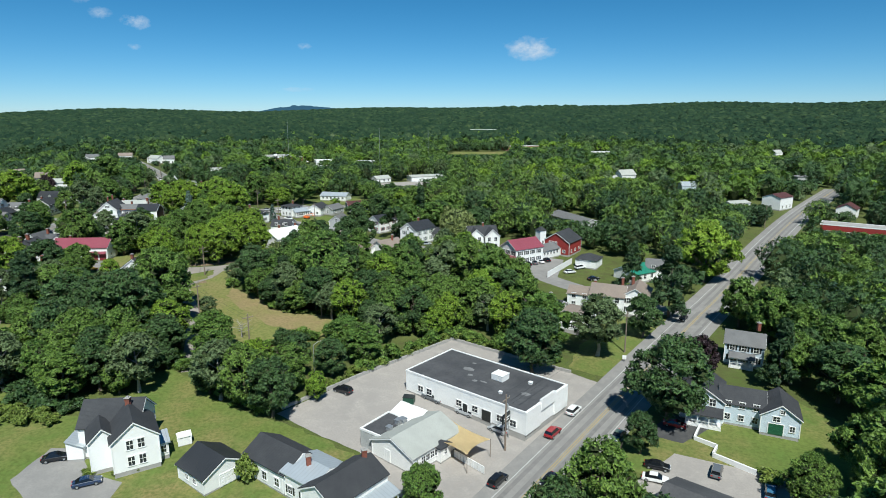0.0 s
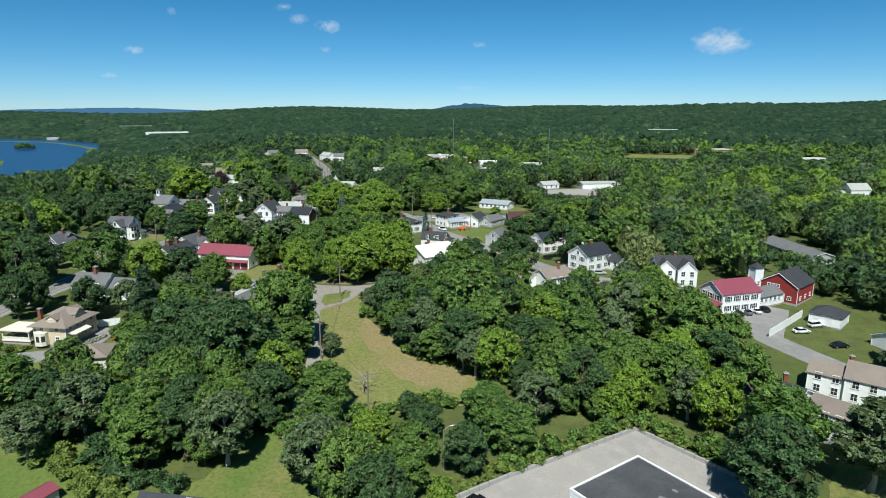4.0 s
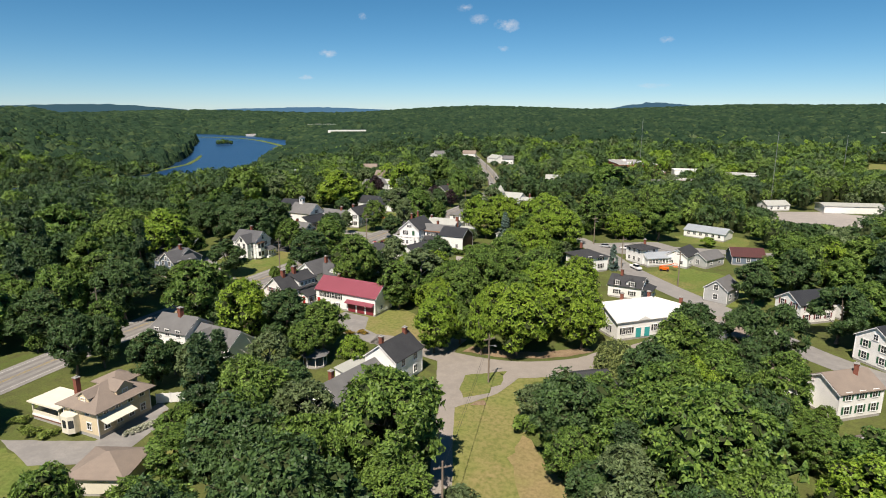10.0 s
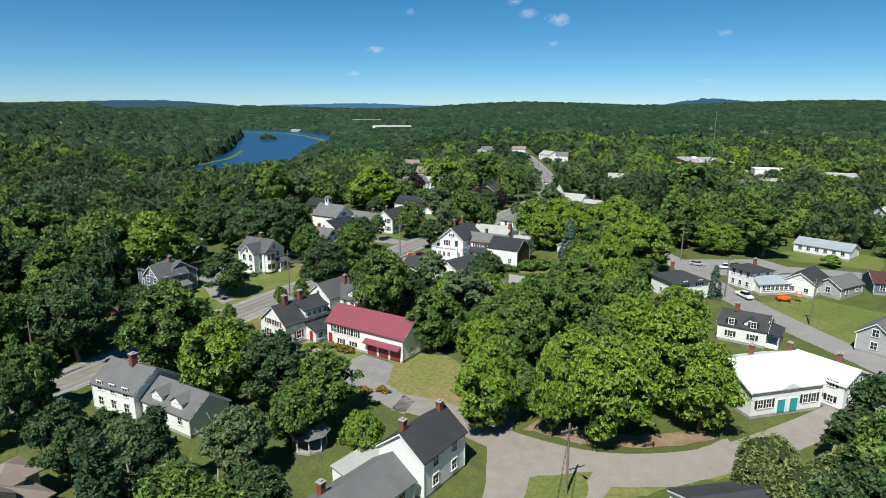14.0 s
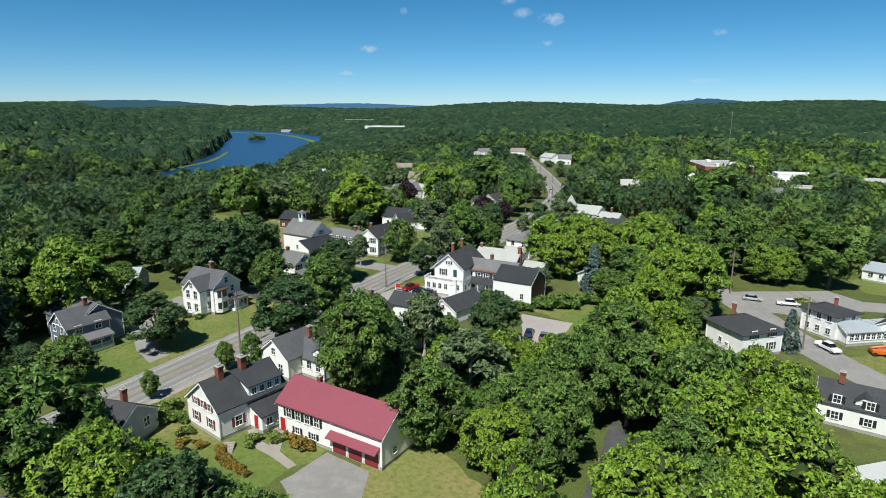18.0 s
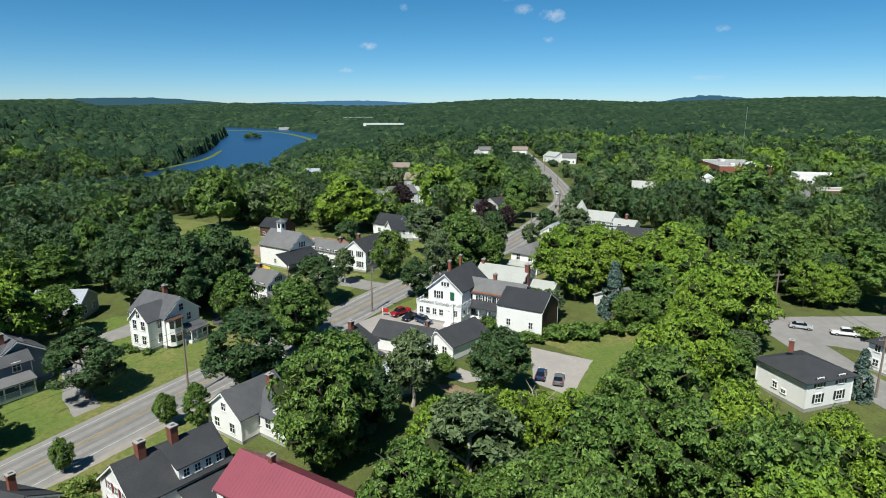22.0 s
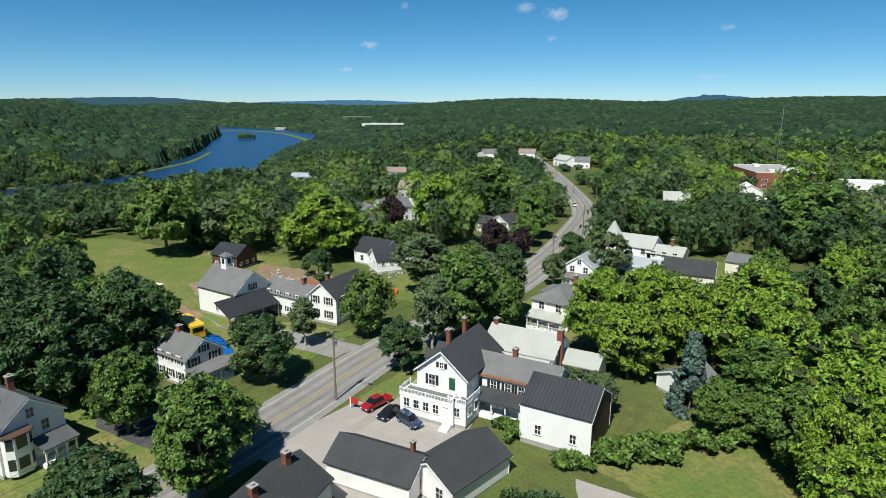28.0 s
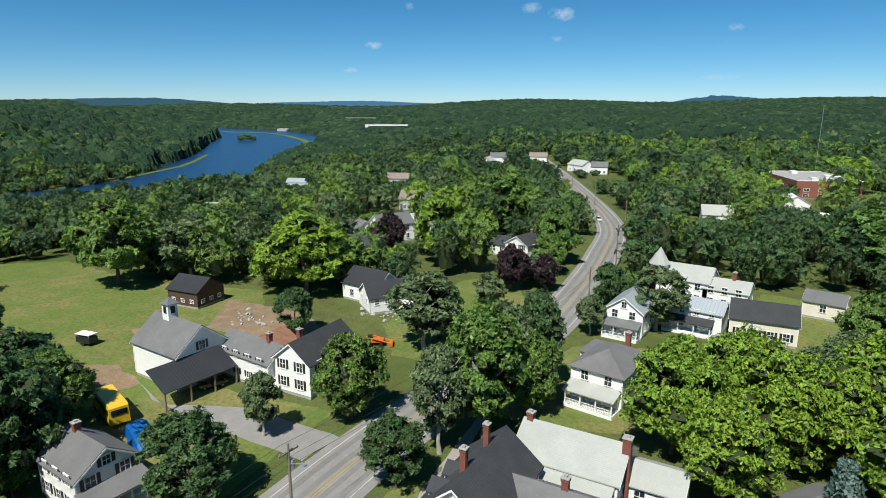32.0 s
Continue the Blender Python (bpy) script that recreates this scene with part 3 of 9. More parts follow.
def side_pose(side, L, W):
    """Local pose of a wall's foot centre; -y points outwards."""
    return {"f": pose(0, -W / 2, 0), "b": pose(0, W / 2, 0, 0, 0, 180), "l": pose(-L / 2, 0, 0, 0, 0, -90), "r": pose(L / 2, 0, 0, 0, 0, 90)}[side]


def side_length(side, L, W):
    return L if side in "fb" else W


def block(parent, cx, cy, rot, L, W, eave, ridge, roof="dark", wall="white", kind="gable", wins="", shutters=None, over=0.3, base=0.0, wsize=(0.95, 1.45), found=0.45, footprint=True, trim=True):
    """One block of a building: L along the ridge, W across. wins: words like f2x4 (side, floors x columns)."""
    px, py, pz = parent.matrix_world.translation
    bz = min(gz(cx, cy), pz + 0.0) if base == 0.0 else pz
    at = pose(cx - px, cy - py, pz * 0 + base, 0, 0, rot)
    h, k = L / 2, W / 2
    if footprint:
        FOOT.append((cx, cy, rot, h, k))
    if base == 0.0:
        bm = bmesh.new()
        box(bm, -h + 0.03, h - 0.03, -k + 0.03, k - 0.03, -1.6, found)
        part("foundation", bm, M["concrete"], parent, "grey concrete footing", at)
    z0 = found if base == 0.0 else 0.0
    # walls
    bm = bmesh.new()
    lo = [bm.verts.new(c) for c in ((-h, -k, z0), (h, -k, z0), (h, k, z0), (-h, k, z0))]
    hi = [bm.verts.new((v.co.x, v.co.y, eave)) for v in lo]
    if kind == "gable":
        g = [bm.verts.new((-h, 0, ridge - 0.05)), bm.verts.new((h, 0, ridge - 0.05))]
        bm.faces.new((lo[0], lo[1], hi[1], hi[0]))
        bm.faces.new((lo[2], lo[3], hi[3], hi[2]))
        bm.faces.new((lo[1], lo[2], hi[2], g[1], hi[1]))
        bm.faces.new((lo[3], lo[0], hi[0], g[0], hi[3]))
    elif kind == "shed":
        for v in hi[2:]:
            v.co.z = ridge - 0.05
        for i in range(4):
            bm.faces.new((lo[i], lo[(i + 1) % 4], hi[(i + 1) % 4], hi[i]))
    else:
        for i in range(4):
            bm.faces.new((lo[i], lo[(i + 1) % 4], hi[(i + 1) % 4], hi[i]))
        bm.faces.new(hi)
    part("wall", bm, M[wall], parent, "", at)
    # roof
    t = 0.16
    if kind == "gable":
        for e, nm in ((-1, "f"), (1, "b")):
            bm = bmesh.new()
            drop = over * (ridge - eave) / k
            x0, x1 = -h - over, h + over
            yo, yi = e * (k + over), 0.0
            zo, zi = eave - drop + 0.05, ridge + 0.05
            pts = [(x0, yo, zo), (x1, yo, zo), (x1, yi, zi), (x0, yi, zi)]
            a = [bm.verts.new(c) for c in pts]
            b = [bm.verts.new((c[0], c[1], c[2] + t)) for c in pts]
            bm.faces.new(a if e > 0 else a[::-1])
            bm.faces.new(b[::-1] if e > 0 else b)
            for i in range(4):
                q = (a[i], a[(i + 1) % 4], b[(i + 1) % 4], b[i])
                bm.faces.new(q if e < 0 else q[::-1])
            part("roof_slope", bm, M[roof], parent, "", at)
        if trim:
            for e in (-1, 1):
                bm = bmesh.new()
                drop = over * (ridge - eave) / k
                for sgn in (-1, 1):
                    pts = [(sgn * (k + over), eave - drop + 0.05), (0, ridge + 0.05)]
                    vs = []
                    for xx in (e * (h + over) - 0.03, e * (h + over) + 0.03):
                        for dz in (-0.2, 0.02):
                            for y_, z_ in pts:
                                vs.append(bm.verts.new((xx, y_, z_ + dz)))
                    for q in ((0, 1, 3, 2), (4, 6, 7, 5), (0, 4, 5, 1), (2, 3, 7, 6), (0, 2, 6, 4), (1, 5, 7, 3)):
                        bm.faces.new([vs[i] for i in q])
                bmesh.ops.recalc_face_normals(bm, faces=bm.faces[:])
                part("rake_board", bm, M["trim"], parent, "white rake board", at)
    elif kind == "hip":
        bm = bmesh.new()
        ho, ko = h + over, k + over
        r = max(ho - ko, 0.01)
        a = [bm.verts.new(c) for c in ((-ho, -ko, eave - 0.02), (ho, -ko, eave - 0.02), (ho, ko, eave - 0.02), (-ho, ko, eave - 0.02))]
        b = [bm.verts.new((v.co.x, v.co.y, eave + 0.14)) for v in a]
        c = [bm.verts.new((-r, 0, ridge)), bm.verts.new((r, 0, ridge))]
        bm.faces.new(a[::-1])
        for i in range(4):
            bm.faces.new((a[i], a[(i + 1) % 4], b[(i + 1) % 4], b[i]))
        bm.faces.new((b[0], b[1], c[1], c[0]))
        bm.faces.new((b[2], b[3], c[0], c[1]))
        bm.faces.new((b[1], b[2], c[1]))
        bm.faces.new((b[3], b[0], c[0]))
        part("roof", bm, M[roof], parent, "", at)
    elif kind == "shed":
        bm = bmesh.new()
        drop = over * (ridge - eave) / W
        pts = [(-h - over, -k - over, eave - drop + 0.02), (h + over, -k - over, eave - drop + 0.02), (h + over, k + 0.02, ridge + 0.02), (-h - over, k + 0.02, ridge + 0.02)]
        a = [bm.verts.new(c) for c in pts]
        b = [bm.verts.new((c[0], c[1], c[2] + t)) for c in pts]
        bm.faces.new(a[::-1])
        bm.faces.new(b)
        for i in range(4):
            bm.faces.new((a[i], a[(i + 1) % 4], b[(i + 1) % 4], b[i]))
        part("roof", bm, M[roof], parent, "", at)
    elif kind == "flat":
        bm = bmesh.new()
        box(bm, -h + 0.2, h - 0.2, -k + 0.2, k - 0.2, eave + 0.003, eave + 0.05)
        part("roof", bm, M[roof], parent, "", at)
        bm = bmesh.new()
        for q in ((-h - 0.06, h + 0.06, -k - 0.06, -k + 0.2), (-h - 0.06, h + 0.06, k - 0.2, k + 0.06), (-h - 0.06, -h + 0.2, -k + 0.2, k - 0.2), (h - 0.2, h + 0.06, -k + 0.2, k - 0.2)):
            box(bm, *q, eave - 0.15, eave + 0.22)
        part("parapet", bm, M["trim"], parent, "", at)
    if trim and kind in ("gable", "hip"):
        for x_ in (-h, h):
            for y_ in (-k, k):
                bm = bmesh.new()
                box(bm, x_ - 0.07, x_ + 0.07, y_ - 0.07, y_ + 0.07, z0, eave)
                part("corner_board", bm, M["trim"], parent, "white corner board", at)
    # windows
    wd, ht = wsize
    for word in wins.split():
        side, rest = word[0], word[1:]
        fl, cols = [int(v) for v in rest.split("x")]
        sp, n = side_pose(side, L, W), side_length(side, L, W)
        for j in range(fl):
            z = (z0 + 0.75 + j * 2.65) if fl > 1 or eave > 3.6 else max(z0 + 0.6, eave - ht - 0.45)
            for i in range(cols):
                x = (i + 0.5) / cols * n * 0.92 - n * 0.46
                window(parent, at @ sp @ pose(x, 0, z), wd, ht, shutters)
    return at


def attic_window(parent, at, side, L, W, z, shutters=None, wd=0.8, ht=1.2, x=0.0):
    return window(parent, at @ side_pose(side, L, W) @ pose(x, 0, z), wd, ht, shutters)


def door(parent, at, side, L, W, x, wd=1.0, ht=2.05, mat="trim", z=0.45, label="", panels=2):
    key = ("door", wd, ht, mat, panels)
    if key not in MESHES:
        bm = bmesh.new()
        box(bm, -wd / 2, wd / 2, -0.05, 0.02, 0, ht)
        for i in range(panels):
            for j in range(2 if wd < 2 else 4):
                rows_ = 2 if wd < 2 else 4
                pw, ph = wd / panels * 0.7, ht / rows_ * 0.72
                cx_, cz_ = -wd / 2 + wd * (i + 0.5) / panels, ht * (j + 0.5) / rows_
                box(bm, cx_ - pw / 2, cx_ + pw / 2, -0.075, -0.05, cz_ - ph / 2, cz_ + ph / 2)
        MESHES[key] = mesh_of("door", bm, M[mat])
        bm = bmesh.new()
        box(bm, -wd / 2 - 0.13, -wd / 2, -0.09, 0.02, 0, ht + 0.13)
        box(bm, wd / 2, wd / 2 + 0.13, -0.09, 0.02, 0, ht + 0.13)
        box(bm, -wd / 2, wd / 2, -0.09, 0.02, ht, ht + 0.13)
        MESHES[("doorframe", wd, ht)] = mesh_of("door_frame", bm, M["trim"])
    ob = part("door", MESHES[key], None, parent, label, at @ side_pose(side, L, W) @ pose(x, 0, z))
    part("door_frame", MESHES[("doorframe", wd, ht)], None, ob)
    return ob


def chimney(parent, x, y, z0, z1, rot=0.0, wd=0.65, mat="brick"):
    px, py, pz = parent.matrix_world.translation
    bm = bmesh.new()
    box(bm, -wd / 2, wd / 2, -wd / 2, wd / 2, z0, z1)
    box(bm, -wd / 2 - 0.06, wd / 2 + 0.06, -wd / 2 - 0.06, wd / 2 + 0.06, z1 - 0.28, z1 - 0.12)
    ob = part("chimney", bm, M[mat], parent, "red brick chimney", pose(x - px, y - py, 0, 0, 0, rot))
    bm = bmesh.new()
    box(bm, -wd / 2 - 0.09, wd / 2 + 0.09, -wd / 2 - 0.09, wd / 2 + 0.09, z1, z1 + 0.09)
    box(bm, -wd / 4, wd / 4, -wd / 4, wd / 4, z1 + 0.09, z1 + 0.3)
    part("chimney_cap", bm, M["concrete"], ob)
    return ob


def porch(parent, at, side, L, W, x0, x1, depth, height=2.7, roof="dark", rails=True, posts=4, floor=0.5, wall_mat="trim"):
    """A roofed porch along part of a wall."""
    m = at @ side_pose(side, L, W)
    bm = bmesh.new()
    box(bm, x0, x1, -depth, -0.01, 0.0, floor)
    part("porch_floor", bm, M[wall_mat], parent, "", m)
    bm = bmesh.new()
    pts = [(x0 - 0.2, -depth - 0.3, height), (x1 + 0.2, -depth - 0.3, height), (x1 + 0.2, -0.01, height + 0.75), (x0 - 0.2, -0.01, height + 0.75)]
    a = [bm.verts.new(c) for c in pts]
    b = [bm.verts.new((c[0], c[1], c[2] + 0.16)) for c in pts]
    bm.faces.new(a[::-1])
    bm.faces.new(b)
    for i in range(4):
        bm.faces.new((a[i], a[(i + 1) % 4], b[(i + 1) % 4], b[i]))
    part("porch_roof", bm, M[roof], parent, "", m)
    bm = bmesh.new()
    box(bm, x0 - 0.12, x1 + 0.12, -depth - 0.12, -depth + 0.1, height - 0.22, height + 0.0)
    part("porch_beam", bm, M["trim"], parent, "", m)
    for i in range(posts):
        x = x0 + 0.12 + (x1 - x0 - 0.24) * i / max(posts - 1, 1)
        bm = bmesh.new()
        box(bm, x - 0.08, x + 0.08, -depth + 0.0, -depth + 0.16, floor, height - 0.22)
        box(bm, x - 0.12, x + 0.12, -depth - 0.04, -depth + 0.2, floor, floor + 0.15)
        part("porch_post", bm, M["trim"], parent, "", m)
    if rails:
        bm = bmesh.new()
        box(bm, x0, x1, -depth + 0.05, -depth + 0.11, floor + 0.85, floor + 0.92)
        box(bm, x0, x1, -depth + 0.05, -depth + 0.11, floor + 0.12, floor + 0.18)
        n = int((x1 - x0) / 0.22)
        for i in range(n):
            x = x0 + (i + 0.5) * (x1 - x0) / n
            box(bm, x - 0.02, x + 0.02, -depth + 0.06, -depth + 0.1, floor + 0.18, floor + 0.85)
        part("porch_railing", bm, M["trim"], parent, "white baluster railing", m)


def dormer(parent, at, side, L, W, x, y, z, wd, ht, ridge_len, wall, roof):
    """A gabled dormer on a roof slope: x along the wall, y metres in from it."""
    m = at @ side_pose(side, L, W) @ pose(x, y, z)
    bm = bmesh.new()
    h = wd / 2
    a = [bm.verts.new(c) for c in ((-h, 0, 0), (h, 0, 0), (h, 0, ht), (0, 0, ht + h * 0.8), (-h, 0, ht))]
    b = [bm.verts.new((v.co.x, ridge_len, v.co.z)) for v in a]
    bm.faces.new(a)
    for i in range(5):
        bm.faces.new((a[i], b[i], b[(i + 1) % 5], a[(i + 1) % 5]))
    bmesh.ops.recalc_face_normals(bm, faces=bm.faces[:])
    ob = part("dormer", bm, M[wall], parent, "", m)
    for e in (-1, 1):
        bm = bmesh.new()
        p = [(e * (h + 0.18), -0.18, ht - 0.15), (0, -0.18, ht + h * 0.8 + 0.03), (0, ridge_len, ht + h * 0.8 + 0.03), (e * (h + 0.18), ridge_len, ht - 0.15)]
        va = [bm.verts.new(c) for c in p]
        vb = [bm.verts.new((c[0], c[1], c[2] + 0.1)) for c in p]
        bm.faces.new(va)
        bm.faces.new(vb)
        for i in range(4):
            bm.faces.new((va[i], va[(i + 1) % 4], vb[(i + 1) % 4], vb[i]))
        bmesh.ops.recalc_face_normals(bm, faces=bm.faces[:])
        part("dormer_roof", bm, M[roof], ob)
    fr, pn = window_mesh(0.75, 1.0)
    part("window", fr, None, ob, at=pose(0, 0, 0.25))


def garage_doors(parent, at, side, L, W, xs, wd=2.6, ht=2.1, mat="trim", z=0.1):
    for x in xs:
        door(parent, at, side, L, W, x, wd, ht, mat, z, "", 4)


# ---- trees ----
def rand_dirs(rng, n, up=0.0):
    v = rng.normal(size=(n, 3))
    v[:, 2] += up
    return v / np.linalg.norm(v, axis=1)[:, None]


def leaf_tris(rng, centres, normals, size, stretch=1.25, jitter=0.36):
    """Leaf sprays: one triangle each, facing near the given normals."""
    n = len(centres)
    nv = normals / (np.linalg.norm(normals, axis=1)[:, None] + 1e-9) + rng.normal(size=(n, 3)) * jitter
    nv /= np.linalg.norm(nv, axis=1)[:, None]
    t = np.cross(nv, rng.normal(size=(n, 3)))
    t /= np.linalg.norm(t, axis=1)[:, None] + 1e-9
    b = np.cross(nv, t)
    s = size * rng.uniform(0.6, 1.4, (n, 1))
    w_ = rng.uniform(0.35, 0.7, (n, 1))
    corners = np.stack([t * stretch * 0.62, -t * stretch * 0.38 + b * w_, -t * stretch * 0.38 - b * w_], 1) * s[:, None]
    return (centres[:, None] + corners).reshape(-1, 3)


def crown_points(rng, clumps, per, shape, clump_r, droop=0.0):
    """Leaf places and normals for a crown made of clumps; shape(rng, n) gives clump centres and outward ways."""
    c, out = shape(rng, clumps)
    pts, nor, size = [], [], []
    for k in range(clumps):
        r = clump_r * rng.uniform(0.6, 1.3)
        d = rand_dirs(rng, per, 0.3) + out[k] * 0.6
        d /= np.linalg.norm(d, axis=1)[:, None]
        q = d * r * rng.uniform(0.72, 1.06, (per, 1)) * np.array((1, 1, 0.7))
        q[:, 2] -= droop * rng.uniform(0, 1, per) * r
        pts.append(c[k] + q)
        nor.append(d + out[k] * 0.25 + np.array((0, 0, 0.25)))
        size.append(r)
    return np.concatenate(pts), np.concatenate(nor), c, np.array(size)


def round_shape(radius, low, high):
    """A broad crown: clumps on and inside an egg-shaped surface."""
    def f(rng, n):
        d = rand_dirs(rng, n, 0.25)
        mid, hh = (low + high) / 2, (high - low) / 2
        rr = rng.uniform(0.62, 1.0, (n, 1)) ** 0.7
        lump = 1 + 0.16 * np.sin(3 * np.arctan2(d[:, 1], d[:, 0]) + rng.uniform(0, 6)) + 0.1 * np.sin(5 * np.arctan2(d[:, 1], d[:, 0]) + rng.uniform(0, 6))
        wide = np.where(d[:, 2] < 0, 1.0, 1.0 - 0.22 * d[:, 2])
        c = d * rr * np.array((radius * 0.82, radius * 0.82, hh * 0.86))
        c[:, :2] *= (lump * wide)[:, None]
        c[:, 2] += mid
        return c, d
    return f


def cone_shape(radius, low, high, layers=11):
    def f(rng, n):
        t = rng.uniform(0, 1, n) ** 1.25
        lay = np.round(t * layers) / layers
        a = rng.uniform(0, 2 * np.pi, n)
        r = radius * (1 - lay) * rng.uniform(0.45, 1.0, n) + 0.1
        d = np.stack([np.cos(a), np.sin(a), np.full(n, 0.35)], 1)
        return np.stack([np.cos(a) * r, np.sin(a) * r, low + (high - low) * lay], 1), d / np.linalg.norm(d, axis=1)[:, None]
    return f


OCTA = np.array([(1, 0, 0), (0, 1, 0), (-1, 0, 0), (0, -1, 0), (0, 0, 1), (0, 0, -1)], float)
OCTA_F = np.array([(0, 1, 4), (1, 2, 4), (2, 3, 4), (3, 0, 4), (1, 0, 5), (2, 1, 5), (3, 2, 5), (0, 3, 5)])


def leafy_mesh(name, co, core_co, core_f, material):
    """Leaf sprays around inner twigs and leaves, coloured dark for the shade in a crown's gaps."""
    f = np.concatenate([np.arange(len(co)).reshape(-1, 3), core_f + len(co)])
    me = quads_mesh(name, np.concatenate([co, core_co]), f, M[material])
    me.materials.append(M["innershade"])
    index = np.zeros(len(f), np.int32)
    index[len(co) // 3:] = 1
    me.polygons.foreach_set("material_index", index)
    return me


def crown_mesh(name, seed, shape, clumps, per, clump_r, leaf, material, droop=0.0, stretch=1.3):
    rng = np.random.default_rng(seed)
    p, nv, mid, size = crown_points(rng, clumps, per, shape, clump_r, droop)
    co = leaf_tris(rng, p, nv, leaf, stretch, 0.6)
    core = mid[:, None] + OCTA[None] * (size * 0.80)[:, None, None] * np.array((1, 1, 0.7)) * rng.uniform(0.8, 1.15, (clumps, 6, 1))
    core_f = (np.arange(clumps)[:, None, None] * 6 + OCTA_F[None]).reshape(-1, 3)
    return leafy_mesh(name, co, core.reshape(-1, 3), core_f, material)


def trunk_mesh(name, seed, height, radius, reach, low, material="bark", limbs=7):
    rng = np.random.default_rng(seed + 77)
    bm = bmesh.new()
    a = Vector((0, 0, -0.4))
    bends = [Vector((rng.normal() * 0.18, rng.normal() * 0.18, height * f)) for f in (0.12, 0.35, 0.6, 0.85)]
    r = radius * 1.35
    prev = a
    for i, b in enumerate(bends):
        nr = radius * (1.0 - 0.21 * (i + 1))
        tube(bm, prev, b, r, nr, 7)
        prev, r = b, nr
    for i in range(limbs):
        f = 0.3 + 0.5 * i / limbs
        ang = i * 2.4 + rng.uniform(-0.4, 0.4)
        root = Vector((0, 0, max(low * 0.8, height * f * 0.9)))
        mid = root + Vector((math.cos(ang) * reach * 0.4, math.sin(ang) * reach * 0.4, height * 0.12))
        tip = mid + Vector((math.cos(ang + 0.3) * reach * 0.4, math.sin(ang + 0.3) * reach * 0.4, height * 0.12))
        tube(bm, root, mid, radius * 0.42, radius * 0.26, 5)
        tube(bm, mid, tip, radius * 0.26, radius * 0.09, 5)
        side = mid + Vector((math.cos(ang - 0.8) * reach * 0.3, math.sin(ang - 0.8) * reach * 0.3, height * 0.05))
        tube(bm, mid, side, radius * 0.2, radius * 0.07, 4)
    return mesh_of(name, bm, M[material])


# species: name, height, crown radius, and how it is built at three levels of detail
SPECIES = {
    "maple": dict(h=12.0, r=5.2, low=1.3, mat="leaf", seeds=(1, 2, 3)),
    "bright": dict(h=12.5, r=5.6, low=1.2, mat="leafbright", seeds=(4, 5)),
    "dark": dict(h=12.5, r=4.8, low=1.3, mat="leafdark", seeds=(6, 7)),
    "birch": dict(h=12.0, r=4.0, low=2.0, mat="birch", seeds=(8, 9)),
    "purple": dict(h=9.0, r=3.8, low=1.4, mat="purple", seeds=(10,)),
    "willow": dict(h=9.5, r=5.0, low=0.8, mat="willow", seeds=(11,)),
    "pine": dict(h=17.0, r=3.9, low=3.0, mat="needle", seeds=(12, 13)),
    "spruce": dict(h=9.0, r=2.5, low=0.3, mat="bluespruce", seeds=(14,)),
    "oval": dict(h=14.0, r=4.2, low=1.2, mat="leaf", seeds=(15, 16)),
}
TREE_WORDS = {"maple": ("maple_tree", "green leafy maple tree with a rounded crown"), "bright": ("maple_tree", "sunlit yellow-green maple tree with a broad crown"), "dark": ("leafy_tree", "dark green leafy tree with a dense crown"), "birch": ("birch_tree", "thin-leaved birch tree with pale limbs"), "purple": ("copper_beech", "dark purple-leaved tree with a rounded crown"), "willow": ("willow_tree", "drooping pale green willow tree"), "pine": ("pine_tree", "tall dark pine tree with layered boughs"), "spruce": ("spruce_tree", "blue-grey conical spruce tree"), "oval": ("leafy_tree", "tall green leafy tree with an upright crown")}
PROTO = {}


def tree_meshes(sp, variant, lod):
    key = (sp, variant, lod)
    if key not in PROTO:
        d = SPECIES[sp]
        seed = d["seeds"][variant % len(d["seeds"])]
        h, r, low = d["h"], d["r"], d["low"]
        if sp in ("pine", "spruce"):
            cl, per, leaf = ((84, 28, 0.6) if lod == 0 else (56, 18, 0.9))
            if sp == "spruce":
                cl, per, leaf = 110, 40, 0.30
            crown = crown_mesh("crown", seed, cone_shape(r, low, h, 13), cl, per, r * 0.26, leaf, d["mat"], 0.3, 1.8)
        elif sp == "willow":
            crown = crown_mesh("crown", seed, round_shape(r, low + 1.5, h), 60, 90 if lod == 0 else 32, 1.5, 0.42 if lod == 0 else 0.8, d["mat"], 1.9, 2.2)
        else:
            cl, per, leaf = ((100, 37, 0.545) if lod == 0 else (62, 30, 0.86))
            if sp == "birch":
                per = int(per * 0.62)
            crown = crown_mesh("crown", seed, round_shape(r, low, h), cl, per, r * 0.25, leaf, d["mat"])
        trunk = trunk_mesh("trunk", seed, h, 0.30 if sp != "spruce" else 0.14, r * (0.85 if sp not in ("pine", "spruce") else 0.35), low, "palebark" if sp == "birch" else "bark", 6 if lod == 0 else 2)
        PROTO[key] = (trunk, crown)
    return PROTO[key]


TREES = []


def tree(sp, x, y, r=None, h=None, lod=0, turn=None, sink=0.0):
    """One tree of a kind, with its crown's radius and its height."""
    d = SPECIES[sp]
    k = len(TREES)
    name, label = TREE_WORDS[sp]
    tr, cr = tree_meshes(sp, k * 7 % 5, lod)
    e = thing(name, x, y, label, "tree", "", z=gz(x, y) - sink)
    rr, hh = (r or d["r"]) / d["r"], (h or d["h"]) / d["h"]
    m = pose(0, 0, 0, 0, 0, (k * 137.5) % 360 if turn is None else turn) @ Matrix.Diagonal((rr, rr, hh, 1))
    part("trunk", tr, None, e, at=m)
    part("crown", cr, None, e, at=m)
    TREES.append((x, y, r or d["r"]))
    return e


